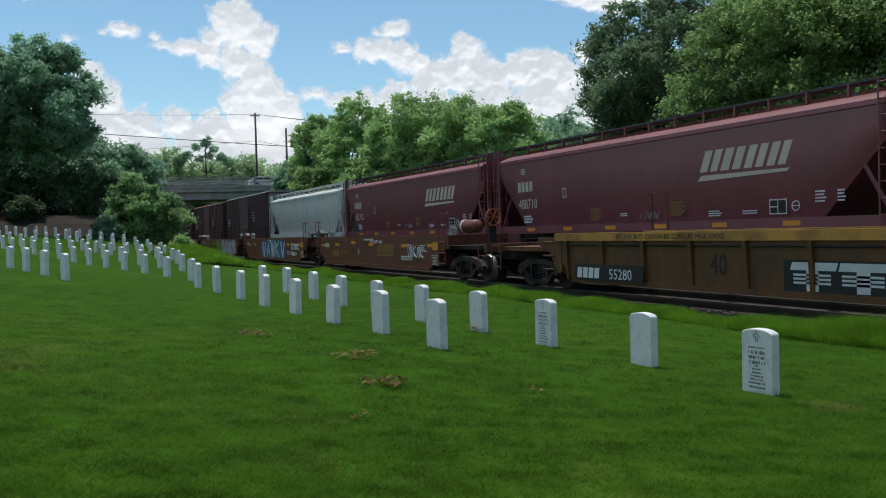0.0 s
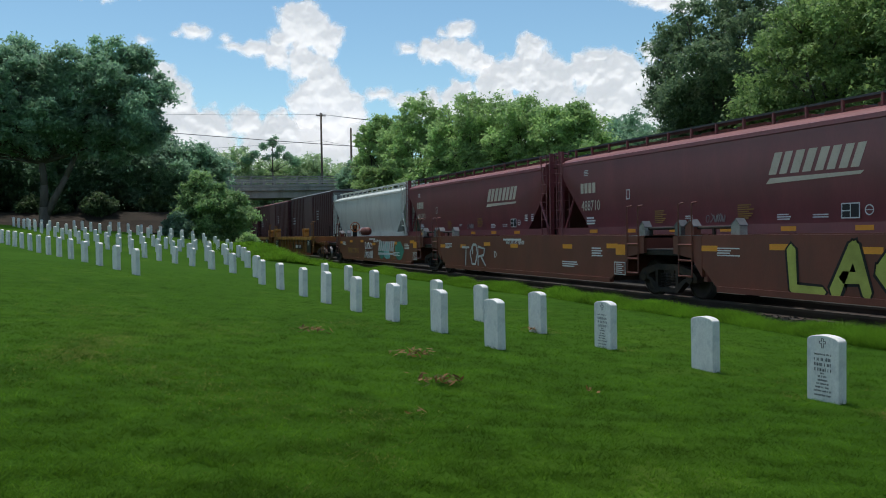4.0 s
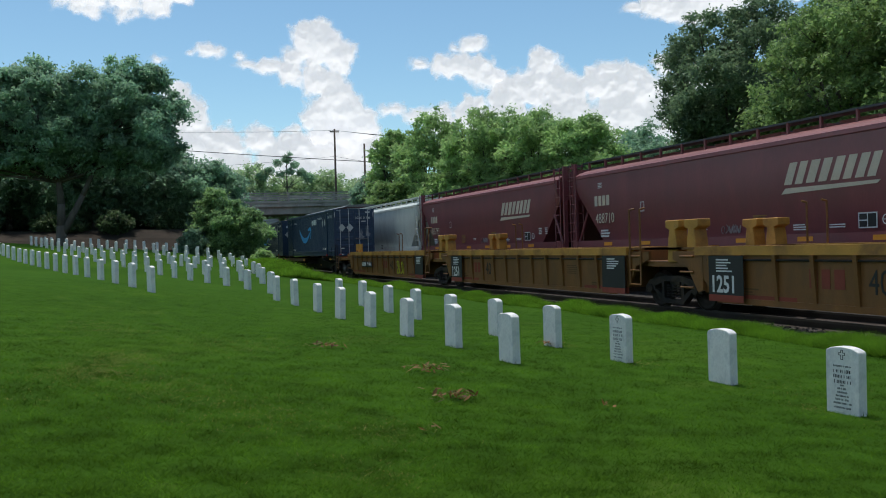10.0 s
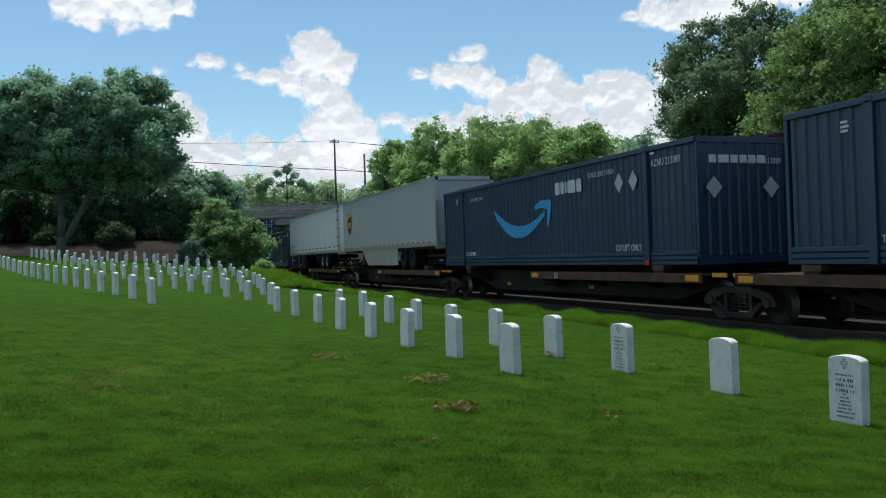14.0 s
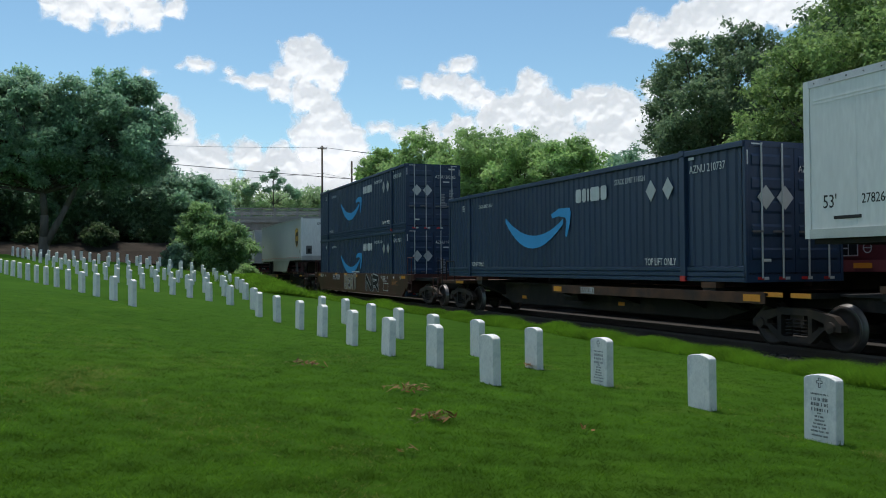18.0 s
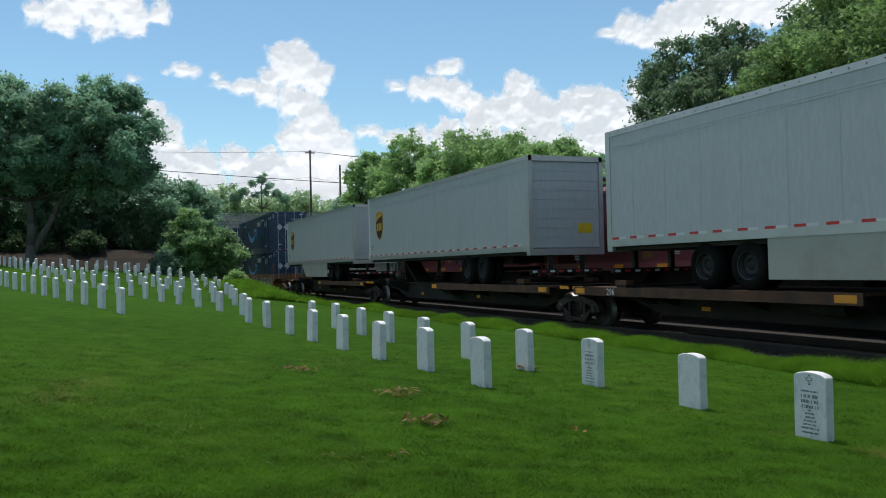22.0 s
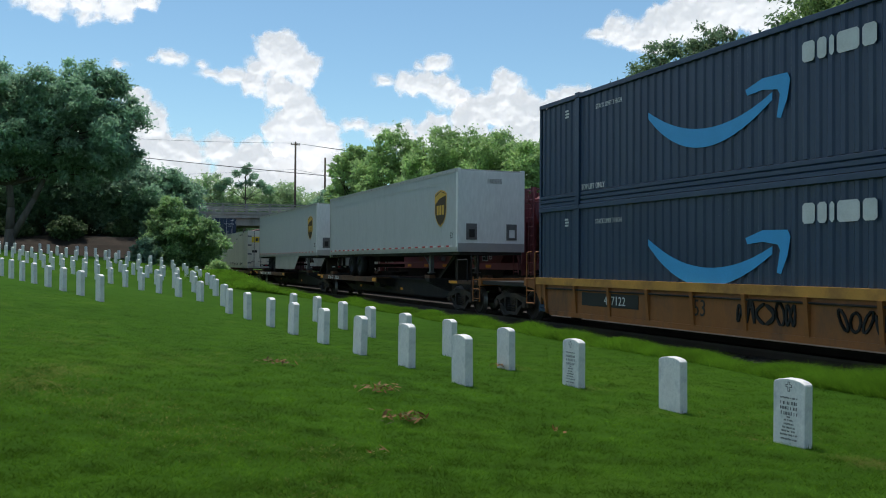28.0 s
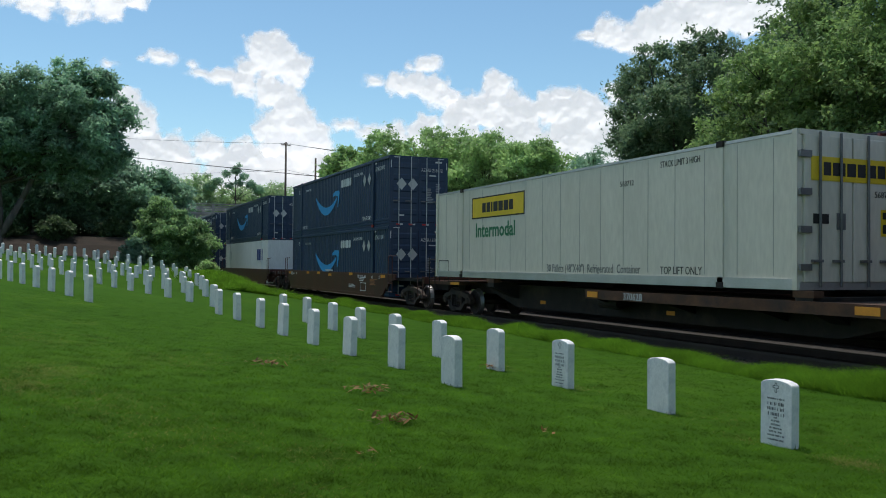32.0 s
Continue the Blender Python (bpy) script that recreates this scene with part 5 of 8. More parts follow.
def hopper(x, paint, roof, label, number, emblem=True, rails=None):
    """A covered hopper wagon, standing on the second track."""
    car_ = thing("covered_hopper_car", label, "railcar", pose(x, TRACK2_Y, RAIL_Z), "standing freight train")
    w = 1.6
    bow = [(0.0, 0.16), (0.15, 0.095), (0.3, 0.045), (0.45, 0.014), (0.6, 0.0), (0.8, 0.004), (1.0, 0.014)]
    ends = [(-8.2, 3.35), (-6.55, 1.68), (6.55, 1.68), (8.2, 3.35)]
    s = Shape()
    loops = [[(px, -w + d, zb + (4.1 - zb) * f) for f, d in bow] + [(px, w - d, zb + (4.1 - zb) * f) for f, d in reversed(bow)] for px, zb in ends]
    m = len(loops[0])
    s.add([p for loop in loops for p in loop], [(i * m + j, (i + 1) * m + j, (i + 1) * m + (j + 1) % m, i * m + (j + 1) % m) for i in range(3) for j in range(m)] + [tuple(range(m)), tuple(range(3 * m, 4 * m))])
    body = part("body", s, paint, car_, smooth=True)
    split = body.modifiers.new("edge", "EDGE_SPLIT")
    split.split_angle = radians(28)
    for y in (-1, 1):
        part("side_sill", Shape().box(-8.6, 8.6, y * 1.5 - 0.09, y * 1.5 + 0.09, 1.43, 1.70), paint, car_)
        part("top_chord", Shape().prism([(y * 1.58, 4.02), (y * 1.615, 4.05), (y * 1.61, 4.16), (y * 1.5, 4.2)], -8.25, 8.25, "x"), paint, car_)
    r = Shape().prism([(-1.605, 4.14), (-1.45, 4.26), (-0.9, 4.42), (0, 4.5), (0.9, 4.42), (1.45, 4.26), (1.605, 4.14)], -8.2, 8.2, "x")
    part("roof", r, roof, car_, "sun-faded roof sheet" if emblem else "")
    rails = rails or walkway_grey
    part("running_board", Shape().box(-8.6, 8.6, -1.05, -0.55, 4.66, 4.72), rails, car_)
    part("running_board", Shape().box(-8.6, 8.6, 0.55, 1.05, 4.66, 4.72), rails, car_)
    bracket = mesh_once(STOCK, ("bracket", roof.name), lambda: Shape().box(-0.03, 0.03, -1.08, -1.0, 4.3, 4.68).mesh("bracket"), roof)
    for i in range(15):
        part("bracket", bracket, roof, car_, at=(-8.1 + i * 16.2 / 14, 0, 0))
        part("bracket", bracket, roof, car_, at=pose(-8.1 + i * 16.2 / 14, 0, 0, 0, 0, 180))
    for i in range(10):
        part("hatch", Shape().box(-7.4 + i * 1.64 - 0.6, -7.4 + i * 1.64 + 0.6, -0.45, 0.45, 4.46, 4.58), roof, car_)
    for k in (-1, 1):
        part("end_platform", Shape().box(min(k * 6.6, k * 8.7), max(k * 6.6, k * 8.7), -1.5, 1.5, 1.1, 1.22), dark_steel, car_)
        for sy in (-1.43, 1.43):
            part("end_post", Shape().box(k * 8.55 - 0.07, k * 8.55 + 0.07, sy - 0.07, sy + 0.07, 1.2, 4.66), paint, car_)
            part("slope_brace", Shape().rod((k * 8.5, sy, 1.3), (k * 7.5, sy, 3.0), 0.05, 6), paint, car_)
        ladder(car_, k * 8.62, -1.3, 1.2, 4.7, paint, 0.45, "y")
        ladder(car_, k * 8.35, -1.66, 1.25, 4.6, paint, 0.42, "x")
        coupler(car_, k * 8.6, k)
        truck(car_, k * 6.75)
    part("centre_sill", Shape().box(-8.5, 8.5, -0.4, 0.4, 0.72, 1.42), dark_steel, car_)
    # outlets share the body paint; dark steel puts their shade into the colour
    for i in range(3):
        part("outlet", Shape().prism([(-4.4 + i * 4.4 - 1.9, 1.7), (-4.4 + i * 4.4 + 1.9, 1.7), (-4.4 + i * 4.4 + 0.4, 0.45), (-4.4 + i * 4.4 - 0.4, 0.45)], -0.9, 0.9, "y"), dark_steel, car_)

    def face(z):
        """Where the bowed side stands at that height."""
        return -w - 0.003 + float(np.interp((z - 1.68) / 2.42, [f for f, _ in bow], [d for _, d in bow]))

    y = face(3.132)
    if emblem:
        slanted_mark(car_, 2.72, 2.98, 0.56, decal_cream, y)
        write(number, 0.52, decal_cream, car_, -6.85, face(2.7), 2.32, squeeze=0.82, name="car_number")
        m = bars(Shape(), -6.85, y, 2.95, [0.2, 0.2, 0.2, 0.2], 0.36, 0.07)
        part("reporting_mark", m, decal_cream, car_)
        n = Shape()
        lines(n, -6.6, face(2.08), 2.08, 0.75, 3, 0.06, 0.04)
        lines(n, -7.5 + 0.9, y, 3.78, 0.42, 4, 0.025, 0.03)
        lines(n, 2.9, face(1.95), 1.95, 0.6, 3, 0.03, 0.03)
        lines(n, 4.1, face(1.92), 1.92, 0.5, 2, 0.03, 0.03)
        lines(n, -0.9, face(2.0), 2.0, 0.35, 2, 0.03, 0.03)
        lines(n, 6.4, face(2.3), 2.3, 0.42, 4, 0.035, 0.04)
        lines(n, 7.0, face(2.3), 2.3, 0.3, 4, 0.035, 0.04)
        tagged(part("stencil_lines", n, decal_white, car_), kind="stuff")
        q = Shape()
        lines(q, -2.4, face(2.2), 2.2, 0.7, 7, 0.035, 0.025)
        lines(q, 1.45, face(2.25), 2.25, 0.75, 7, 0.035, 0.025)
        part("warning_panel", q, decal_gold, car_, "faded orange warning lettering")
        for bx in (-3.9,):
            part("data_box", Shape().box(bx, bx + 0.22, y - 0.004, y, 2.62, 2.95), decal_white, car_)
            part("data_box", Shape().box(bx + 0.03, bx + 0.19, y - 0.007, y - 0.003, 2.65, 2.92), paint, car_)
        y = face(2.15)
        part("label_frame", Shape().box(5.02, 5.56, y - 0.004, y, 1.79, 2.16), decal_white, car_)
        part("label_plate", Shape().box(5.05, 5.27, y - 0.008, y - 0.003, 1.82, 1.96).box(5.30, 5.53, y - 0.008, y - 0.003, 1.82, 2.13).box(5.05, 5.27, y - 0.008, y - 0.003, 1.99, 2.13), decal_black, car_)
        part("round_mark", Shape().ring((5.82, y, 1.98), (0, 1, 0), [(0.10, -0.004), (0.125, -0.004), (0.125, 0.0), (0.10, 0.0), (0.10, -0.004)], 20).box(5.72, 5.92, y - 0.004, y, 1.97, 1.99), decal_white, car_)
        scrawl(car_, 0.05, 1.78, 0.85, 0.3, material("chalk_tag", (0.30, 0.26, 0.26), 0.8, bump=0), face(1.95) - 0.004, 7, 0.012)
        rf = mesh_once(STOCK, "reflector", lambda: Shape().box(-0.26, 0.26, -0.005, 0, -0.06, 0.06).mesh("reflector"), decal_orange)
        for i in range(6):
            part("reflector", rf, decal_orange, car_, at=(-6 + i * 2.35, -1.595, 1.57))
    else:
        n = Shape()
        lines(n, -7.1, y, 2.35, 0.6, 3, 0.1, 0.08)
        lines(n, 0.6, y, 1.85, 0.5, 3, 0.05, 0.05)
        part("stencil_lines", n, decal_black, car_)
    return car_


def boxcar(x, length, height, label, pale_end):
    """A ribbed boxcar with a sliding door, standing on the second track."""
    c = thing("boxcar", label, "railcar", pose(x, TRACK2_Y, RAIL_Z), "standing freight train")
    h = length / 2
    part("body", Shape().box(-h, h, -1.52, 1.52, 1.05, height), box_maroon, c)
    part("roof", Shape().prism([(-1.58, height), (-1.3, height + 0.12), (0, height + 0.2), (1.3, height + 0.12), (1.58, height)], -h - 0.05, h + 0.05, "x"), roof_pink if not pale_end else galvanised, c)
    rib = mesh_once(STOCK, ("boxrib", height), lambda: Shape().prism([(-0.07, -1.52), (-0.04, -1.57), (0.04, -1.57), (0.07, -1.52)], 1.15, height - 0.1, "z").mesh("rib"), box_maroon)
    for i in range(24):
        px = -h + 0.35 + i * (length - 0.7) / 23
        if abs(px) > 1.6:
            part("rib", rib, box_maroon, c, at=(px, 0, 0))
    part("door", Shape().box(-1.5, 1.5, -1.6, -1.52, 1.15, height - 0.2), box_maroon, c)
    part("door_track", Shape().box(-4.2, 3.2, -1.62, -1.5, 1.0, 1.12), dark_steel, c)
    for i in range(7):
        part("end_rib", Shape().box(h, h + 0.09, -1.4, 1.4, 1.35 + i * 0.5, 1.6 + i * 0.5), box_maroon, c)
    if pale_end:
        part("end_panel", Shape().box(h + 0.09, h + 0.11, -1.45, 1.45, height - 0.75, height - 0.1), galvanised, c, "pale weathered upper end panel")
    n = Shape()
    lines(n, -h + 1.2, -1.58, 3.2, 1.4, 3, 0.12, 0.12)
    lines(n, 3.0, -1.58, 3.6, 1.2, 4, 0.1, 0.12)
    part("stencil_lines", n, material("dim_white_decal", (0.32, 0.33, 0.35), 0.6), c)
    for k in (-1, 1):
        ladder(c, k * (h - 0.4), -1.6, 1.0, height - 0.2 if k < 0 else 2.3, dark_steel)
        coupler(c, k * (h + 0.1), k)
        truck(c, k * (h - 1.9))
    return c


for k, num in ((-1, "4 8 8"), (0, "488710"), (1, "485793")):
    hopper(-20.3 - 17.94 * k, maroon, roof_pink, "faded maroon covered hopper car with a cream emblem", num.replace(" ", ""))
hopper(-55.85, pale_hopper, pale_hopper, "pale grey-white covered hopper car on the rear track", "", False, pale_hopper)
boxcar(-73.5, 16.2, 5.0, "dark maroon ribbed boxcar with a pale roof edge", True)
boxcar(-91.6, 16.6, 4.9, "dark maroon boxcar near the overpass", False)
boxcar(-110.0, 16.6, 4.9, "dark maroon boxcar under the overpass", False)

MOVING = []  # (thing, place along the line at 0 s)


def on_train(ob, q):
    MOVING.append((ob, q))
    return ob


# ---- well cars ----
GLYPHS = {"V": ["09 50 99"], "A": ["00 49 90", "23 73"], "W": ["09 20 48 70 99"], "K": ["00 09", "99 05 90"], "L": ["09 00 90"], "G": ["98 49 05 40 91 94 54"],
          "O": ["35 39 79 95 70 30 05 39"], "R": ["00 09 88 75 04", "44 90"], "D": ["00 09 79 95 70 00"], "I": ["50 59"], "S": ["98 39 07 93 70 01"], "T": ["09 99", "59 50"],
          "N": ["00 09 90 99"], "E": ["99 09 00 90", "05 85"], "B": ["00 09 88 65 05", "65 92 00"]}


def graffiti(parent, x, z, width, height, fills, edge, y, word, fat=0.24, seed=1, back=None):
    """Sprayed lettering: fat strokes with an outline, jittered, on an optional cloud of paint."""
    rng = random.Random(seed)
    step = width / len(word)

    def stroke(shape, p, q, wide, depth):
        dx, dz = q[0] - p[0], q[1] - p[1]
        L = math.hypot(dx, dz) + 1e-6
        ux, uz = dx / L, dz / L
        nx, nz = -uz * wide / 2, ux * wide / 2
        e = wide * 0.45
        shape.prism([(p[0] + nx, p[1] + nz), (p[0] - ux * e, p[1] - uz * e), (p[0] - nx, p[1] - nz), (q[0] - nx * 0.85, q[1] - nz * 0.85), (q[0] + ux * e, q[1] + uz * e), (q[0] + nx * 0.85, q[1] + nz * 0.85)], y - depth, y - depth + 0.0012, "y")

    if back:
        for i in range(len(word)):
            u, w = x + i * step, step * rng.uniform(0.55, 0.75)
            ring = [(u + step / 2 + w * math.cos(a) * rng.uniform(0.85, 1.1), z + height / 2 + height * 0.5 * math.sin(a) * rng.uniform(0.8, 1.0)) for a in np.linspace(0, 2 * math.pi, 15)[:-1]]
            part("paint_cloud", Shape().prism(ring, y - 0.0022 - 0.0003 * i, y - 0.001, "y"), back[i % len(back)], parent)
    m = height * fat * 0.62
    for i, ch in enumerate(word):
        if ch not in GLYPHS:
            continue
        lean, rise, cut = rng.uniform(-0.06, 0.12), rng.uniform(-0.03, 0.05) * height, rng.uniform(0.9, 1.0)
        outline, fill = Shape(), Shape()
        for line in GLYPHS[ch]:
            pts = [(x + (i + 0.02) * step + m + (step * 1.0 - 2 * m) * int(a) / 9 + lean * int(b) / 9 * height, z + rise + m + (height * cut - 2 * m) * int(b) / 9) for a, b in line.split()]
            for k, (p, q) in enumerate(zip(pts, pts[1:])):
                wide = height * fat * rng.uniform(0.85, 1.15)
                stroke(outline, p, q, wide * 1.5, 0.0052 + 0.0004 * i)
                stroke(fill, p, q, wide, 0.0095 + 0.0004 * k)
        letter = part("graffiti_letter", fill, fills[i % len(fills)], parent)
        part("graffiti_outline", outline, edge, letter)


def well_car(label, centre, half_truck, half_body, paint, chord, trucks=(True, True), ends=("joint", "joint"), style="yellow", pedestals=True, bottom=0.28, top=1.47):
    """A well car unit: two deep side sills with ribs, end platforms over the trucks, the open well between."""
    c = on_train(thing("well_car", label, "railcar", group="moving intermodal train"), centre)
    hb = half_body
    for s in (-1, 1):
        y = s * 1.33
        flush = style == "brown"
        ht = top - 0.004 if flush else top - 0.1
        web = part("side_sill", Shape().prism([(-hb, ht), (-hb, 0.75), (-hb + 0.55, bottom), (hb - 0.55, bottom), (hb, 0.75), (hb, ht)], y - 0.03, y + 0.03, "y"), paint, c)
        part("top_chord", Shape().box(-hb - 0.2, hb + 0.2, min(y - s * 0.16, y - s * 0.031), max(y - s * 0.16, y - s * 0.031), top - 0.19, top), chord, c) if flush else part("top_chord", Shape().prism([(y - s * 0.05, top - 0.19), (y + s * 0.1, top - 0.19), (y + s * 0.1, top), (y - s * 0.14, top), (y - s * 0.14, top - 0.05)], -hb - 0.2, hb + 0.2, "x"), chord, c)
        part("bottom_chord", Shape().box(-hb + 0.5, hb - 0.5, y - 0.06, y + 0.06, bottom - 0.02, bottom + 0.1), paint, c)
        if style != "brown":
            part("side_pipe", Shape().rod((-hb + 0.2, y + s * 0.075, top - 0.29), (hb - 0.2, y + s * 0.075, top - 0.29), 0.022, 6), dark_steel, c)
            rib = mesh_once(STOCK, ("rib", paint.name, s), lambda: Shape().prism([(s * 0.02, bottom), (s * 0.09, bottom + 0.05), (s * 0.16, top - 0.19), (s * 0.02, top - 0.19)], -0.045, 0.045, "x").mesh("rib"), paint)
            n = 12 if paint is ochre_shaded else max(8, int(hb * 2 / 1.5))
            for i in range(n + 1):
                part("rib", rib, paint, web, at=(-hb + 0.3 + i * (2 * hb - 0.6) / n, y - s * 0.03, 0))
        # sloping shoulder plates down to the truck
        for k in (-1, 1):
            if style == "yellow":
                part("end_plate", Shape().prism([(k * hb, top - 0.1), (k * hb, 0.5), (k * (hb + 0.18), 0.45), (k * (hb + 0.55), 1.0), (k * (hb + 1.1), 1.18), (k * (hb + 1.1), top - 0.1)], y - 0.04, y + 0.04, "y"), paint, c)
            else:
                part("end_plate", Shape().prism([(k * hb, top - 0.02), (k * hb, 0.55), (k * (hb + 0.35), 0.95), (k * (hb + 1.0), 1.05), (k * (hb + 1.0), top - 0.02)], y - 0.04, y + 0.04, "y"), paint, c)
    for i in range(5):
        px = -hb + 0.8 + i * (2 * hb - 1.6) / 4
        part("cross_bearer", Shape().box(px - 0.12, px + 0.12, -1.3, 1.3, bottom + 0.02, bottom + 0.16), dark_steel, c)
    for k, end in zip((-1, 1), ends):
        x0, x1 = k * hb, k * (half_truck + (0.75 if end == "joint" else 1.9))
        part("end_platform", Shape().prism([(min(x0, x1), -1.25), (max(x0, x1), -1.25 if k < 0 else -0.5), (max(x0, x1), 1.25 if k < 0 else 0.5), (min(x0, x1), 1.25)], 1.0, 1.12, "z"), paint if style == "yellow" else dark_steel, c)
        part("centre_sill", Shape().box(min(x0, x1), max(x0, x1), -0.35, 0.35, 0.7, 1.0), dark_steel, c)
        part("bulkhead", Shape().box(k * hb - 0.06, k * hb + 0.06, -1.27, 1.27, 0.45, top), paint, c)
        if end == "joint":
            part("walkway", Shape().box(min(x0, x1), max(x0, x1), -1.35, -0.95, top - 0.06, top - 0.01), galvanised if style == "brown" else paint, c)
        if end == "coupler":
            coupler(c, k * (half_truck + 1.3), k)
            part("end_sill", Shape().box(k * (half_truck + 1.75) - 0.1, k * (half_truck + 1.75) + 0.1, -1.3, 1.3, 0.95, 1.2), paint, c)
            ladder(c, k * (half_truck + 1.75), -1.42, 0.45, 1.25, paint, 0.5, "x", "step")
        # handrails
        hx = k * (hb + 0.55)
        rail = paint
        for dx in (-0.22, 0.25) if k > 0 or style != "yellow" else ():
            part("handrail", Shape().path([(hx + dx, -1.4, 0.55), (hx + dx, -1.4, top + (0.95 if style == "yellow" else 0.7)), (hx + dx, -1.25, top + (0.98 if style == "yellow" else 0.73))], 0.026 if style == "yellow" else 0.018, 7), rail, c)
        if k < 0 and style == "yellow":
            for dx in (0.2, 0.8):
                part("handrail", Shape().path([(-hb + dx, 1.4, 1.0), (-hb + dx, 1.4, top + 0.95), (-hb + dx, 1.25, top + 0.98)], 0.026, 7), rail, c)
        for z in (0.55, 0.9, 1.25):
            part("step_rung", Shape().rod((hx - 0.22, -1.4, z), (hx + 0.25, -1.4, z), 0.025, 6), rail, c)
        if style == "yellow" and pedestals:
            for dx, gy in ((0.32, -1.3), (1.04, -1.3), (0.32, 0.95), (1.04, 0.95)) if k < 0 and end == "joint" else ():
                px = -half_truck + dx
                part("container_guide", Shape().prism([(px - 0.2, 1.11), (px + 0.2, 1.11), (px + 0.15, top + 0.2), (px + 0.11, top + 0.40), (px + 0.26, top + 0.46), (px + 0.26, top + 0.63), (px - 0.26, top + 0.63), (px - 0.26, top + 0.46), (px - 0.11, top + 0.40), (px - 0.15, top + 0.2)], gy, gy + 0.35, "y"), chord, c, bevel=0.02)
        if style == "yellow" and pedestals and k < 0 and end == "coupler":
            part("guide_plate", Shape().prism([(-6.0, top), (-5.9, top), (-5.82, top + 0.1), (-5.6, top + 0.1), (-5.52, top), (-5.2, top), (-5.12, top + 0.1), (-4.9, top + 0.1), (-4.82, top), (-4.7, top), (-4.7, top + 0.44), (-6.0, top + 0.44)], -1.2, -1.14, "y"), chord, c)
        if paint is brown:
            for dx, w, m in ((0.7, 0.11, galvanised), (1.12, 0.15, brown), (2.62, 0.13, box_grey)) if k < 0 else ((-0.7, 0.11, box_grey),):
                px = k * half_truck + dx
                box_ = part("cone_box", Shape().prism([(px - w, top), (px + w, top), (px + w, top + 0.18), (px + w * 0.2, top + 0.32), (px - w, top + 0.2)], -1.28, -1.08, "y"), m, c, "weathered steel connector box")
                part("box_lid", Shape().prism([(px - w - 0.01, top + 0.2), (px + w * 0.2, top + 0.325), (px + w + 0.01, top + 0.18), (px + w + 0.01, top + 0.2), (px + w * 0.2, top + 0.345), (px - w - 0.01, top + 0.22)], -1.29, -1.07, "y"), galvanised, box_)
            if k < 0:
                part("brake_pipe", Shape().rod((-half_truck - 0.8, -1.15, top + 0.16), (-half_truck + 2.6, -1.15, top + 0.16), 0.035, 8), dark_steel, c)
                for px in (-half_truck - 0.5, -half_truck + 1.8):
                    part("pipe_bracket", Shape().box(px - 0.03, px + 0.03, -1.18, -1.12, top - 0.02, top + 0.16), dark_steel, c)
    for k, on in zip((-1, 1), trucks):
        if on:
            truck(c, k * half_truck)
    return c


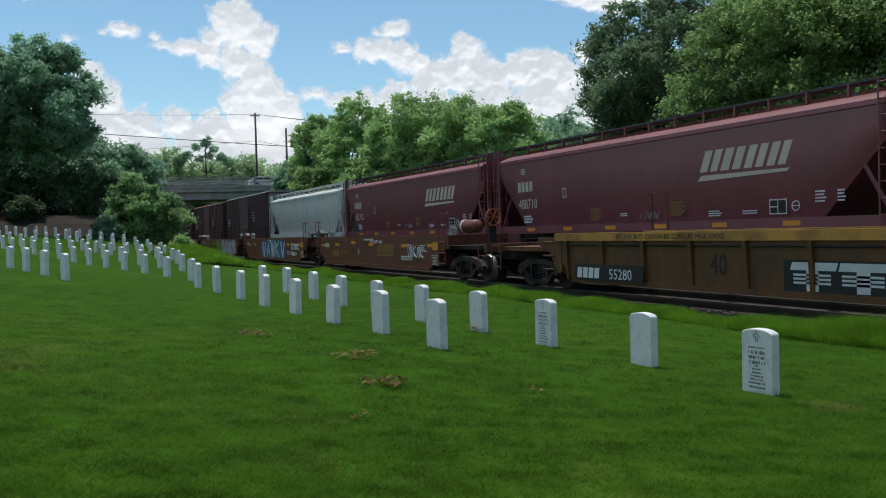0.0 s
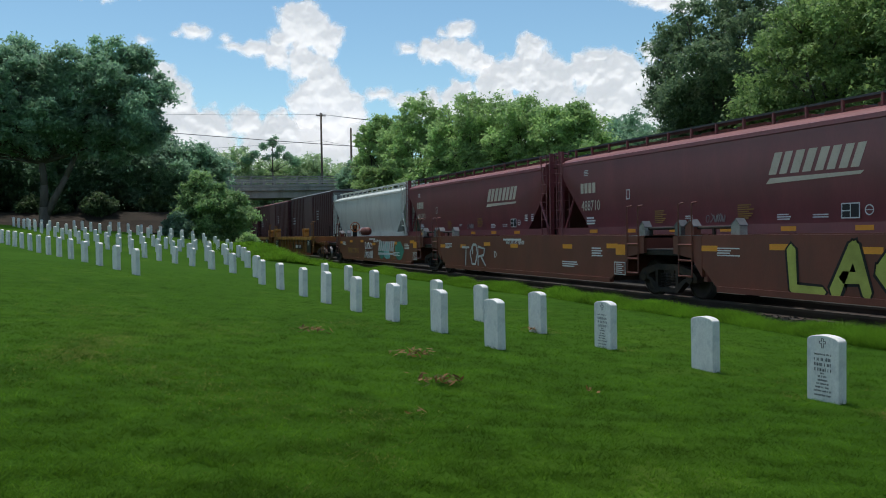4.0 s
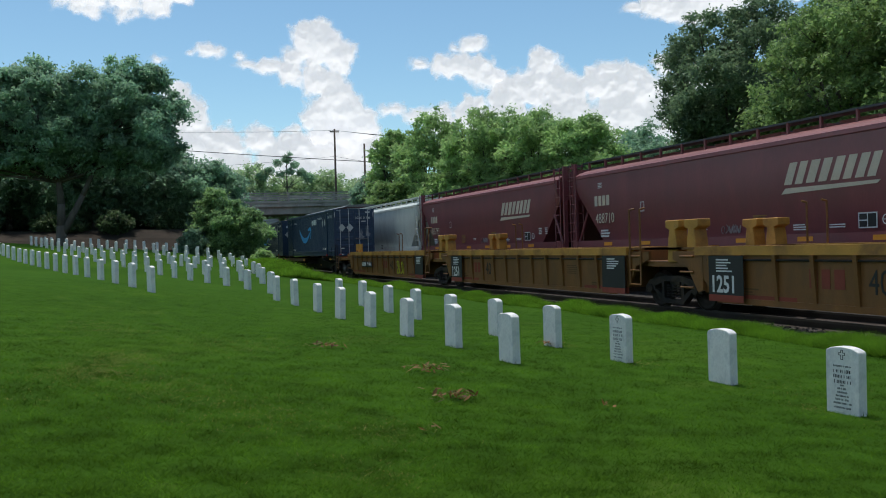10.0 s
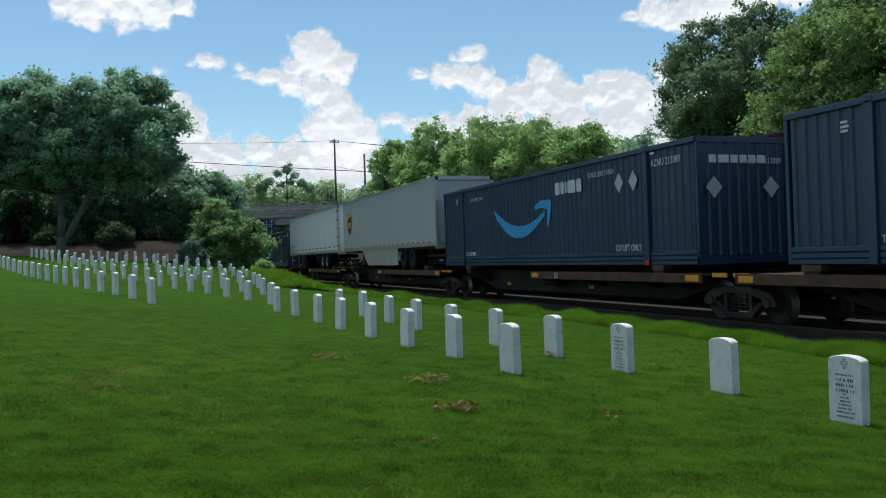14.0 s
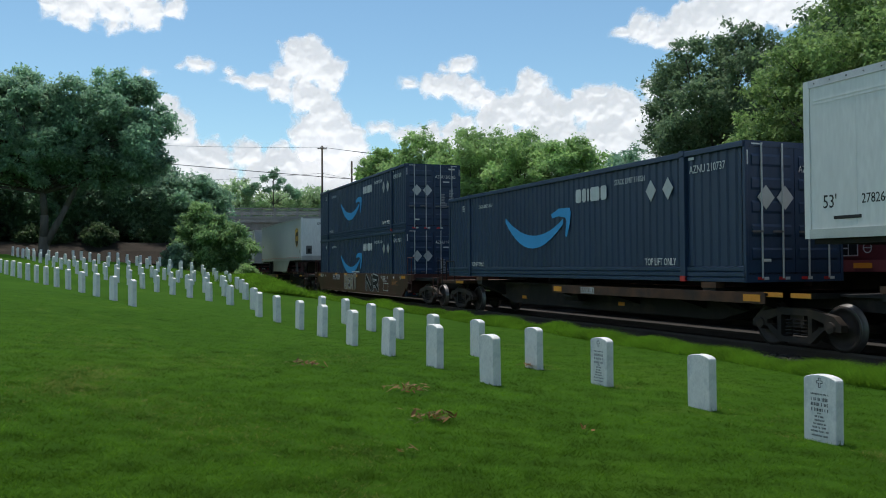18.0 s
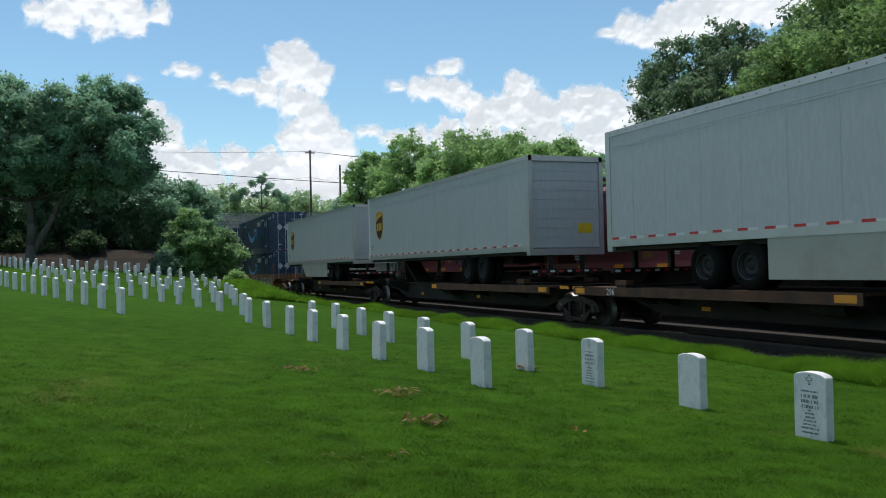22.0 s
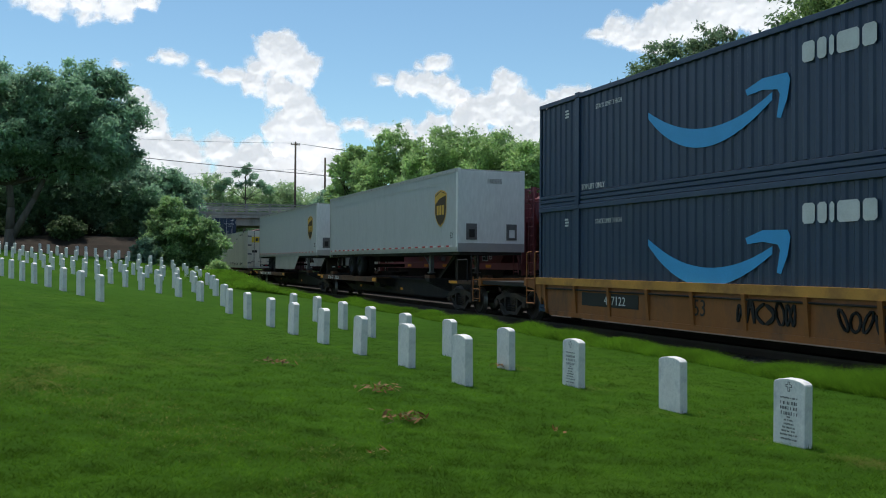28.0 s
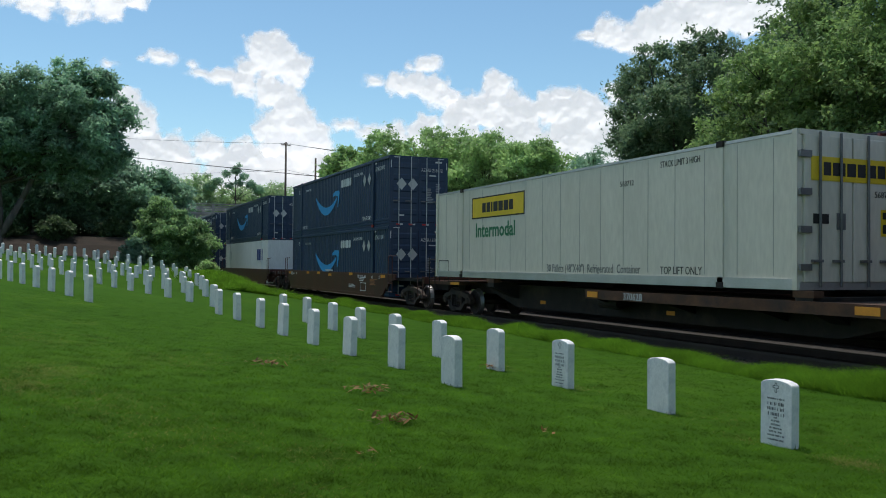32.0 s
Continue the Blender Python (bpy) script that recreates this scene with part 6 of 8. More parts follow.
def well_marks(c, hb, style, number="", seed=0, big="", panel=False, px0=-1.4, big_at=1.2, nz=0.66, ns=1.0):
    y = -1.365
    n = Shape()
    rng = random.Random(seed)
    if style == "yellow":
        if number:
            part("number_panel", Shape().box(px0, px0 + 2.0 * ns, y - 0.115, y - 0.105, nz, nz + 0.3 * ns), decal_black, c)
            part("reporting_mark", bars(Shape(), px0 + 0.1, y - 0.115, nz + 0.06, [0.14 * ns] * 4, 0.19 * ns, 0.05, 0.03), decal_white, c)
            write(number, 0.26 * ns, decal_white, c, px0 + 1.05 * ns, y - 0.117, nz + 0.06, name="car_number")
        if big:
            write(big, 0.62, decal_black, c, big_at, y - 0.002, 0.6, squeeze=0.75, name="length_mark")
        if panel:
            part("length_sign", bars(Shape(), big_at - 1.35, y, 0.66, [0.2, 0.2, 0.24], 0.36, 0.1), material("faded_red", (0.26, 0.05, 0.03), 0.7, bump=0.02), c)
        lines(n, -5.0, y, 0.6, 0.6, 3, 0.03, 0.03, rng)
        lines(n, 3.2, y, 1.0, 0.7, 5, 0.025, 0.03, rng)
        lines(n, 4.6, y, 0.55, 0.6, 2, 0.04, 0.03, rng)
        part("stencil_lines", n, material("faint_stencil", (0.14, 0.075, 0.03), 0.8, bump=0.02), c)
        if panel:
            for k in (-1, 1):
                px = hb - 0.35 if k > 0 else 0.9 - hb
                part("red_panel", Shape().box(px - (1.7 if k > 0 else 0.55), px + (0.55 if k > 0 else 1.9), y - 0.006, y - 0.001, 0.3, 0.46), material("faded_red", (0.26, 0.05, 0.03), 0.7, bump=0.02), c)
                if k < 0 and number and px0 < 0:
                    continue
                part("end_panel", Shape().box(px - 0.55, px + 0.55, y - 0.12, y - 0.11, 0.3, 1.27), decal_black, c, "black warning panel")
                part("red_panel", Shape().box(px - 0.55, px + 0.55, y - 0.126, y - 0.116, 0.3, 0.44), material("faded_red", (0.26, 0.05, 0.03)), c)
                d = Shape()
                lines(d, px - 0.3, y - 0.12, 1.2, 0.6, 5, 0.03, 0.03, rng)
                tagged(part("panel_lines", d, decal_white, c), kind="stuff")
                if k < 0:
                    write("1251", 0.50, decal_white, c, px - 0.5, y - 0.123, 0.5, squeeze=0.84, name="unit_number", bold=0.012)
    else:
        lines(n, -hb + 0.5, y, 1.2, 0.7, 4, 0.025, 0.025, rng)
        lines(n, -0.6, y, 1.38, 1.6, 1, 0.06, 0.03, rng)
        lines(n, 3.3, y, 0.75, 1.1, 3, 0.03, 0.03, rng)
        lines(n, 4.9, y, 1.15, 0.7, 4, 0.035, 0.03, rng)
        tagged(part("stencil_lines", n, decal_white, c), kind="stuff")
        rf = mesh_once(STOCK, "reflector", lambda: Shape().box(-0.26, 0.26, -0.005, 0, -0.06, 0.06).mesh("reflector"), decal_orange)
        for px in (-hb + 0.25, -4.0, -1.9, 0.2, 3.6, hb - 0.4):
            part("reflector", rf, decal_orange, c, at=(px, y, 1.12 + rng.uniform(-0.03, 0.12)))
        if panel:
            for j, w in enumerate(("40", "45", "48", "53")):
                write(w, 0.2, decal_white, c, 4.6 + 0.95 * j, y, 1.04, squeeze=0.85, name="length_mark")
                write(w, 0.2, decal_white, c, -6.6 - 0.6 * j, y, 1.04, squeeze=0.85, name="length_mark")
            lines(n := Shape(), 6.3, y, 1.02, 1.0, 5, 0.025, 0.03, rng)
            part("stencil_lines", n, material("dull_orange_stencil", (0.42, 0.18, 0.08), 0.7, bump=0.02), c)
            part("plate_mark", Shape().box(5.0, 5.75, y - 0.004, y, 0.82, 0.845).box(5.0, 5.75, y - 0.004, y, 0.48, 0.505).box(5.0, 5.025, y - 0.004, y, 0.5, 0.83).box(5.725, 5.75, y - 0.004, y, 0.5, 0.83), decal_white, c)
            return
        write("WELL LD LMT 124,600", 0.17, decal_white, c, 0.1 if number else -0.4, y, 1.20, squeeze=0.8, name="load_limit")
        yp = y - 0.007
        part("notice_frame", Shape().box(hb - 0.3, hb + 0.2, yp - 0.004, yp, 0.48, 0.8), decal_white, c)
        notice = part("notice", Shape().box(hb - 0.28, hb + 0.18, yp - 0.007, yp - 0.003, 0.5, 0.78), brown, c)
        for j in range(5):
            part("notice_line", Shape().box(hb - 0.22, hb + (0.12 if j % 2 else 0.06), yp - 0.010, yp - 0.006, 0.53 + 0.05 * j, 0.55 + 0.05 * j), decal_white, notice)
        part("orange_panel", Shape().box(hb - 0.22, hb + 0.2, yp - 0.006, yp, 0.98, 1.24), decal_orange, c)
        if number:
            part("reporting_mark", bars(Shape(), -4.6, y, 0.62, [0.16, 0.16, 0.16, 0.16], 0.26, 0.05), decal_gold, c)
            write(number, 0.36, decal_gold, c, -3.6, y, 0.62, name="car_number")
            if seed == 20:
                slanted_mark(c, 0.85, 0.84, 0.32, decal_gold, y)
                scrawl(c, 3.9, 0.7, 1.4, 0.5, decal_white, y - 0.004, 13)
            else:
                scrawl(c, -1.35, 0.85, 1.3, 0.38, decal_white, y - 0.004, 11)
                scrawl(c, -1.5, 0.40, 1.5, 0.38, decal_white, y - 0.004, 12)
        if big:
            write(big, 0.3, decal_white, c, -1.35, y, 0.75, name="unit_letter")


def brake_tank(c, x, y=-0.55, z=1.62):
    part("air_tank", Shape().ring((x - 0.65, y, z), (1, 0, 0), [(0.0, 0.0), (0.17, 0.05), (0.22, 0.16), (0.22, 1.14), (0.17, 1.25), (0.0, 1.3)], 20), brown, c, "brown cylindrical air tank", smooth=True)
    part("tank_strap", Shape().ring((x - 0.3, y, z), (1, 0, 0), [(0.225, 0), (0.235, 0.0), (0.235, 0.08), (0.225, 0.08)], 20), decal_white, c)


def hand_wheel(c, x, y=-0.6, z=2.0):
    s = Shape().ring((x, y, z), (1, 0, 0), [(0.24, -0.02), (0.28, -0.02), (0.28, 0.02), (0.24, 0.02), (0.24, -0.02)], 20)
    for i in range(3):
        a = i * math.pi / 3
        s.rod((x, y - 0.26 * math.cos(a), z - 0.26 * math.sin(a)), (x, y + 0.26 * math.cos(a), z + 0.26 * math.sin(a)), 0.015, 6)
    part("brake_wheel", s, material("orange_rust", (0.45, 0.12, 0.03), 0.7), c)
    part("brake_stand", Shape().box(x - 0.12, x - 0.04, y - 0.12, y + 0.12, 1.1, z + 0.1), dark_steel, c)


def empty_wells():
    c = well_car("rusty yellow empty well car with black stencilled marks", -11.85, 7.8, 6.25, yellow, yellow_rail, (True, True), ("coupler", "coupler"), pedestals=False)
    well_marks(c, 6.25, "yellow", "55280", 1, "40", px0=-5.5, big_at=-0.98, nz=0.34, ns=1.3)
    sign = Shape()
    for j in range(3):
        u = 1.05 + j * 1.0
        sign.prism([(u, 0.9), (u + 0.95, 0.9), (u + 0.9, 0.76), (u - 0.05, 0.76)], -1.371, -1.366, "y")
        for i in range(3):
            sign.box(u + 0.02, u + 0.8, -1.371, -1.366, 0.66 - i * 0.07, 0.70 - i * 0.07)
        sign.box(u + 0.3, u + 0.55, -1.371, -1.366, 0.40, 0.76)
    part("owner_sign", sign, decal_white, c, "white striped block sign")
    part("sign_panel", Shape().box(0.85, 4.2, -1.3655, -1.363, 0.36, 0.94), decal_black, c)
    write("WT. FOR 20 FT. CONTAINER 52,900 LBS. MAX. GROSS", 0.15, decal_black, c, -3.9, -1.432, 1.32, squeeze=0.95, name="load_notice")
    spots = [-24.0, -39.9, -55.7, -71.6, -87.2, -102.8]
    sprays = {1: ((-2.3, 0.25, 5.2, 1.2, [graffiti_white, graffiti_teal], graffiti_black, "VAWKV", 0.22, [material("blue_spray", (0.05, 0.14, 0.36), 0.75, bump=0.01)]),),
              2: ((-3.8, 0.28, 4.9, 1.14, [graffiti_green], graffiti_black, "LAGOR", 0.2, None), (1.3, 0.28, 4.7, 1.18, [graffiti_white], graffiti_lilac, "DIST", 0.26, [graffiti_lilac])),
              3: ((-4.2, 0.4, 2.2, 0.8, [graffiti_white], brown, "TOR", 0.1, None),),
              4: ((1.0, 0.34, 3.6, 0.95, [graffiti_white], brown, "    ", 0.22, [material("green_spray", (0.05, 0.22, 0.15), 0.75, bump=0.01), graffiti_teal, orange]),)}
    for i in range(5):
        a, b = spots[i], spots[i + 1]
        c = well_car("brown empty well car unit with sprayed graffiti" if i else "brown empty well car unit with faded gold lettering", (a + b) / 2, (a - b) / 2, 6.3, brown, brown,
                     (i == 4, True), ("coupler" if i == 4 else "joint", "coupler" if i == 0 else "joint"), "brown")
        well_marks(c, 6.3, "brown", "239073" if i in (0, 4) else "", 20 + i, "BCDE"[i - 1] if i else "8")
        for k, args in enumerate(sprays.get(i, ())):
            graffiti(c, *args[:6], -1.365, args[6], args[7], 60 + 3 * i + k, args[8])
        if i == 4:
            slanted_mark(c, 0.95, 0.78, 0.46, graffiti_white, -1.3715)
        if i == 1:
            scrawl(c, 4.2, 0.85, 1.4, 0.35, decal_white, -1.369, 41)
            scrawl(c, 4.3, 0.55, 0.9, 0.22, decal_white, -1.369, 42, 0.014)
        if i in (0, 4):
            brake_tank(c, 7.28 if i == 0 else -4.1, z=1.74)
            hand_wheel(c, 8.95 if i == 0 else -5.95)
    spots = [-107.2, -122.8, -138.75, -154.3, -170.1, -185.85]
    for i in range(5):
        a, b = spots[i], spots[i + 1]
        c = well_car("rusty yellow empty well car unit with black end panels", (a + b) / 2, (a - b) / 2, 6.25, ochre_shaded, yellow_rail, (i == 4, True),
                     ("coupler" if i == 4 else "joint", "coupler" if i == 0 else "joint"), "yellow")
        well_marks(c, 6.25, "yellow", "781410" if i in (0, 4) else "", 40 + i, "40", panel=True, px0={0: 1.6, 4: -3.7}.get(i, 0), big_at={0: 0.21, 4: 1.2, 2: -1.77}.get(i, -2.76))
        if i in (1, 4):
            scrawl(c, 1.4 if i == 1 else 2.35, 0.42, 1.1, 0.7, material("yellow_spray", (0.5, 0.48, 0.03), 0.7), -1.369, 80 + i, 0.03)


empty_wells()


# ---- spine cars ----
def spine_unit(centre, half, load, label, trucks=(True, True), ends=("joint", "joint"), wheels_at=None, number="", deck=None):
    """A low spine car unit: one deep centre sill, cross arms, and side platforms under trailer wheels."""
    c = on_train(thing("spine_car", label, "railcar", group="moving intermodal train"), centre)
    part("centre_sill", Shape().prism([(-half, 1.0), (-half, 0.75), (-half + 1.6, 0.72), (-half + 3.0, 0.36), (half - 3.0, 0.36), (half - 1.6, 0.72), (half, 0.75), (half, 1.0)], -0.4, 0.4, "y"), dark_steel, c)
    part("sill_flange", Shape().box(-half, half, -0.55, 0.55, 1.0, 1.05), dark_steel, c)
    arms = (-6.1, 6.1) if load == "container" else (-6.5, 6.5)
    for px in arms:
        part("cross_arm", Shape().prism([(-1.3, 1.12), (-1.3, 0.98), (-0.4, 0.62), (0.4, 0.62), (1.3, 0.98), (1.3, 1.12)], px - 0.2, px + 0.2, "x"), dark_steel, c)
        for s in (-1, 1):
            part("pedestal", Shape().box(px - 0.24, px + 0.24, s * 1.2 - 0.12, s * 1.2 + 0.12, 1.12, 1.24), rusty_deck, c)
    decks = [deck or (-0.8, 7.8)] if load == "container" else [(-1.0, 8.3) if wheels_at > 0 else (-8.7, 0.7)]
    for a, b in decks:
        for s in (-1, 1):
            part("wheel_platform", Shape().box(a, b, s * 0.98 - 0.34, s * 0.98 + 0.34, 1.0, 1.05), rusty_deck, c)
            d = part("platform_edge", Shape().box(a, b, s * 1.32 - 0.02, s * 1.32 + 0.02, 0.84, 1.06), rusty_deck, c, "rust-brown platform edge with worn orange paint")
            part("edge_marker", Shape().box(a + 0.1, a + 0.55, s * 1.345 - 0.005, s * 1.345 + 0.005, 0.88, 1.02), decal_orange, d)
            part("edge_marker", Shape().box(b - 0.6, b - 0.12, s * 1.345 - 0.005, s * 1.345 + 0.005, 0.88, 1.02), decal_orange, d)
        for px in np.linspace(a + 0.3, b - 0.3, 4):
            part("bracket", Shape().prism([(-1.32, 1.0), (-1.32, 0.86), (-0.4, 0.6), (0.4, 0.6), (1.32, 0.86), (1.32, 1.0)], px - 0.04, px + 0.04, "x"), dark_steel, c)
        if number:
            write(number, 0.24, decal_white, c, a + 1.6, -1.347, 0.865, name="car_number")
            number = ""
    if load == "trailer":
        k = 1 if wheels_at < 0 else -1
        hx = k * 6.9
        part("hitch", Shape().prism([(hx - k * 1.7, 1.05), (hx - k * 1.5, 1.05), (hx + k * 0.1, 1.95), (hx - k * 0.15, 2.0)], -0.35, 0.35, "y").prism([(hx - 0.1, 1.05), (hx + 0.1, 1.05), (hx + 0.1, 2.0), (hx - 0.1, 2.0)], -0.3, 0.3, "y"), dark_steel, c)
        part("hitch_head", Shape().box(hx - 0.45, hx + 0.45, -0.45, 0.45, 1.98, 2.06), dark_steel, c)
    part("brake_cylinder", Shape().rod((-0.9, -0.75, 0.75), (-0.1, -0.75, 0.75), 0.16, 14), dark_steel, c)
    part("air_hose", Shape().path([(-1.8 + 0.3 * i, -0.55, 0.95 - 0.1 * math.sin(i)) for i in range(8)], 0.02, 5), dark_steel, c)
    for px in (-4.6, 1.2):
        part("stencil_tag", Shape().box(px, px + 0.3, -0.405, -0.4, 0.52, 0.62), decal_orange, c)
    for k, end in zip((-1, 1), ends):
        x0 = k * (half - 0.6)
        x1 = k * (half + (1.9 if end == "coupler" else 0.6))
        part("end_deck", Shape().box(min(x0, x1), max(x0, x1), -1.25, 1.25, 0.97, 1.08), rusty_deck if end == "coupler" else dark_steel, c)
        part("edge_marker", Shape().box(min(x0, x0 + k * 0.7), max(x0, x0 + k * 0.7), -1.262, -1.25, 0.98, 1.07), decal_orange, c)
        if end == "coupler":
            coupler(c, k * (half + 1.3), k)
            ladder(c, k * (half + 1.6), -1.3, 0.35, 1.95, dark_steel, 0.5, "x", "hand_ladder")
            part("grab_rail", Shape().path([(k * (half + 0.2), -1.28, 1.08), (k * (half + 0.2), -1.28, 1.8), (k * (half + 1.0), -1.28, 1.8), (k * (half + 1.0), -1.28, 1.08)], 0.022, 6), dark_steel, c)
    for k, on in zip((-1, 1), trucks):
        if on:
            truck(c, k * half)
    return c


# ---- containers ----
def smile(y):
    """A long curved stroke that ends in a bent arrow head."""
    s = Shape()
    pts = [(-3.13 + 3.78 * t, 1.84 - 2.75 * t * (1 - t) * (1 - 0.12 * t) - 0.22 * t) for t in np.linspace(0, 1, 15)]
    wide = [0.10 + 0.30 * math.sin(math.pi * min(1, (i / 14) ** 0.8 * 0.9 + 0.05)) for i in range(15)]
    s.prism([(a, b - w / 2) for (a, b), w in zip(pts, wide)] + [(a, b + w / 2) for (a, b), w in reversed(list(zip(pts, wide)))], y - 0.004, y, "y")
    s.prism([(-0.05, 1.86), (0.4, 2.0), (1.02, 1.99), (1.09, 1.86), (1.02, 1.52), (0.86, 1.17), (0.76, 1.2), (0.84, 1.62), (0.78, 1.72), (0.4, 1.78), (0.0, 1.74)], y - 0.004, y, "y")
    return s


def rounded_word(x, y, z, h):
    """Five plain rounded blocks in place of a brand word."""
    s = Shape()
    u = x
    for w in (0.28, 0.2, 0.1, 0.46, 0.28):
        r = 0.05
        s.prism([(u + r, z), (u + w - r, z), (u + w, z + r), (u + w, z + h - r), (u + w - r, z + h), (u + r, z + h), (u, z + h - r), (u, z + r)], y - 0.004, y, "y")
        u += w + 0.06
    return s


def navy_container(doors=True):
    """A navy 53-foot corrugated container: z = 0 is its underside. doors: whether they look along the travel."""
    c = thing("shipping_container", "navy blue corrugated steel container with a light-blue curved arrow" if doors else "navy blue corrugated container, its closed front end leading", "container", group="navy containers")
    L, W, H = 8.075, 1.295, 2.9
    pitch, depth = 0.275, 0.036
    for s in (-1, 1):
        x, prof = -L + 0.1, []
        while x < L - 0.1:
            prof += [(x, 0), (x + pitch * 0.32, 0), (x + pitch * 0.45, depth), (x + pitch * 0.85, depth), (x + pitch, 0)]
            x += pitch
        prof = [(min(px, L - 0.05), d) for px, d in prof]
        sh = Shape()
        z0, z1 = 0.34, H - 0.12
        v = [(px, s * (W - 0.012 - d), z) for z in (z0, z1) for px, d in prof]
        n = len(prof)
        sh.add(v, [(i, i + 1, i + 1 + n, i + n) for i in range(n - 1)])
        part("side_wall", sh, navy, c)
        part("top_rail", Shape().box(-L, L, s * W - 0.05, s * W + 0.0, H - 0.13, H - 0.01) if s < 0 else Shape().box(-L, L, W - 0.05, W, H - 0.13, H - 0.01), navy, c, bevel=0.01)
        edge = [(s * (W - 0.06), 0.0)]
        for i in range(3):
            edge += [(s * W, i * 0.115 + 0.01), (s * W, i * 0.115 + 0.085), (s * (W - 0.03), i * 0.115 + 0.1)]
        lower = Shape().prism(edge + [(s * (W - 0.06), 0.345)], -L, L, "x")
        part("bottom_rail", lower, navy, c)
        for px in (-6.1, 6.1):
            part("lift_post", Shape().box(px - 0.09, px + 0.09, s * W - 0.05, s * W + 0.05, 0.02, H), navy, c, bevel=0.01)
            for z in (0.0, H - 0.1):
                part("casting", Shape().box(px - 0.09, px + 0.09, s * W - 0.06, s * W + 0.06, z, z + 0.12), decal_red if px > 0 and z == 0 else navy, c, "red corner casting" if px > 0 and z == 0 else "")
    part("roof", Shape().box(-L + 0.02, L - 0.02, -W + 0.04, W - 0.04, H - 0.06, H), navy, c)
    part("floor", Shape().box(-L, L, -W + 0.06, W - 0.06, 0.05, 0.2), dark_steel, c)
    for sx in (-1, 1):
        for sy in (-1, 1):
            part("corner_post", Shape().box(sx * L - 0.07, sx * L + 0.02, sy * W - 0.07 * (1 if sy > 0 else 0), sy * W + 0.07 * (1 if sy < 0 else 0), 0, H), navy, c, bevel=0.01)
    end = Shape()
    v, prof, yy = [], [], -W + 0.07
    while yy < W - 0.1:
        prof += [(yy, 0), (yy + 0.1, 0), (yy + 0.14, 0.04), (yy + 0.24, 0.04), (yy + 0.28, 0)]
        yy += 0.28
    n = len(prof)
    end.add([(-L + d, py, z) for z in (0.15, H - 0.1) for py, d in prof], [(i, i + 1, i + 1 + n, i + n) for i in range(n - 1)])
    part("front_wall", end, navy, c)
    # doors or the closed front at +x
    if doors:
        for k, (a, b) in enumerate(((-1.22, -0.01), (0.01, 1.22))):
            d = part("door", Shape().box(L - 0.04, L + 0.0, a, b, 0.16, H - 0.12), navy, c)
            for i in range(5):
                part("door_panel_rib", Shape().prism([(L, 0.45 + i * 0.48), (L + 0.025, 0.5 + i * 0.48), (L + 0.025, 0.66 + i * 0.48), (L, 0.71 + i * 0.48)], a + 0.1, b - 0.1, "y"), navy, d)
            for yy in (a + 0.32, a + 0.86):
                part("lock_rod", Shape().rod((L + 0.05, yy, 0.08), (L + 0.05, yy, H - 0.04), 0.02, 8), bright_rod, d, "pale steel locking rod")
                part("lock_handle", Shape().box(L + 0.04, L + 0.08, yy - 0.26, yy + 0.02, 1.02, 1.06), galvanised, d)
        part("door_header", Shape().box(L - 0.06, L + 0.015, -W, W, H - 0.12, H), navy, c)
        part("door_sill", Shape().box(L - 0.06, L + 0.015, -W, W, 0.0, 0.16), navy, c)
        red_bit = mesh_once(STOCK, "door_tape_red", lambda: Shape().box(L + 0.015, L + 0.019, 0, 0.16, 0.05, 0.11).mesh("red_tape"), decal_red)
        white_bit = mesh_once(STOCK, "door_tape_white", lambda: Shape().box(L + 0.015, L + 0.019, 0, 0.12, 0.05, 0.11).mesh("white_tape"), decal_white)
        for yy in (-1.0, -0.45, 0.15, 0.75):
            part("red_tape", red_bit, decal_red, c, at=(0, yy, 0))
            part("white_tape", white_bit, decal_white, c, at=(0, yy + 0.17, 0))
        for yy in (-1.12, 0.84):
            part("white_tape", Shape().box(L + 0.015, L + 0.019, yy, yy + 0.28, H - 0.08, H - 0.05), decal_white, c)
        for yy in (-1.25, 1.22):
            part("white_tape", Shape().box(L + 0.021, L + 0.025, yy, yy + 0.03, H - 0.5, H - 0.2), decal_white, c)
        for yy, zz, ww, hh in ((0.45, 2.1, 0.3, 0.05), (-0.9, 0.42, 0.24, 0.06), (0.72, 2.66, 0.3, 0.07)):
            part("door_label", Shape().box(L + 0.026, L + 0.031, yy, yy + ww, zz, zz + hh), decal_white, c)
    else:
        lead = Shape()
        lead.add([(L - d, py, z) for z in (0.15, H - 0.1) for py, d in prof], [(i, i + 1, i + 1 + n, i + n) for i in range(n - 1)])
        part("end_wall", lead, navy, c)
        part("end_header", Shape().box(L - 0.06, L + 0.015, -W, W, H - 0.14, H), navy, c)
        part("end_sill", Shape().box(L - 0.06, L + 0.015, -W, W, 0.0, 0.18), navy, c)
        u = -0.95
        for w in (0.2, 0.3, 0.2, 0.2, 0.2, 0.22):
            part("brand_block", Shape().box(L + 0.002, L + 0.006, u, u + w, 2.3, 2.48), decal_white, c)
            u += w + 0.05
    # marks on the side towards the lawn
    y = -W - 0.002
    part("arrow_emblem", smile(y), smile_blue, c, "light-blue curved arrow")
    part("brand_word", rounded_word(1.37, y, 2.08, 0.37), decal_white, c)
    for px in (4.88, 5.54):
        part("placard", Shape().prism([(px - 0.2, 2.13), (px, 1.87), (px + 0.2, 2.13), (px, 2.39)], y - 0.012, y, "y"), placard_grey, c, "silver diamond placard")
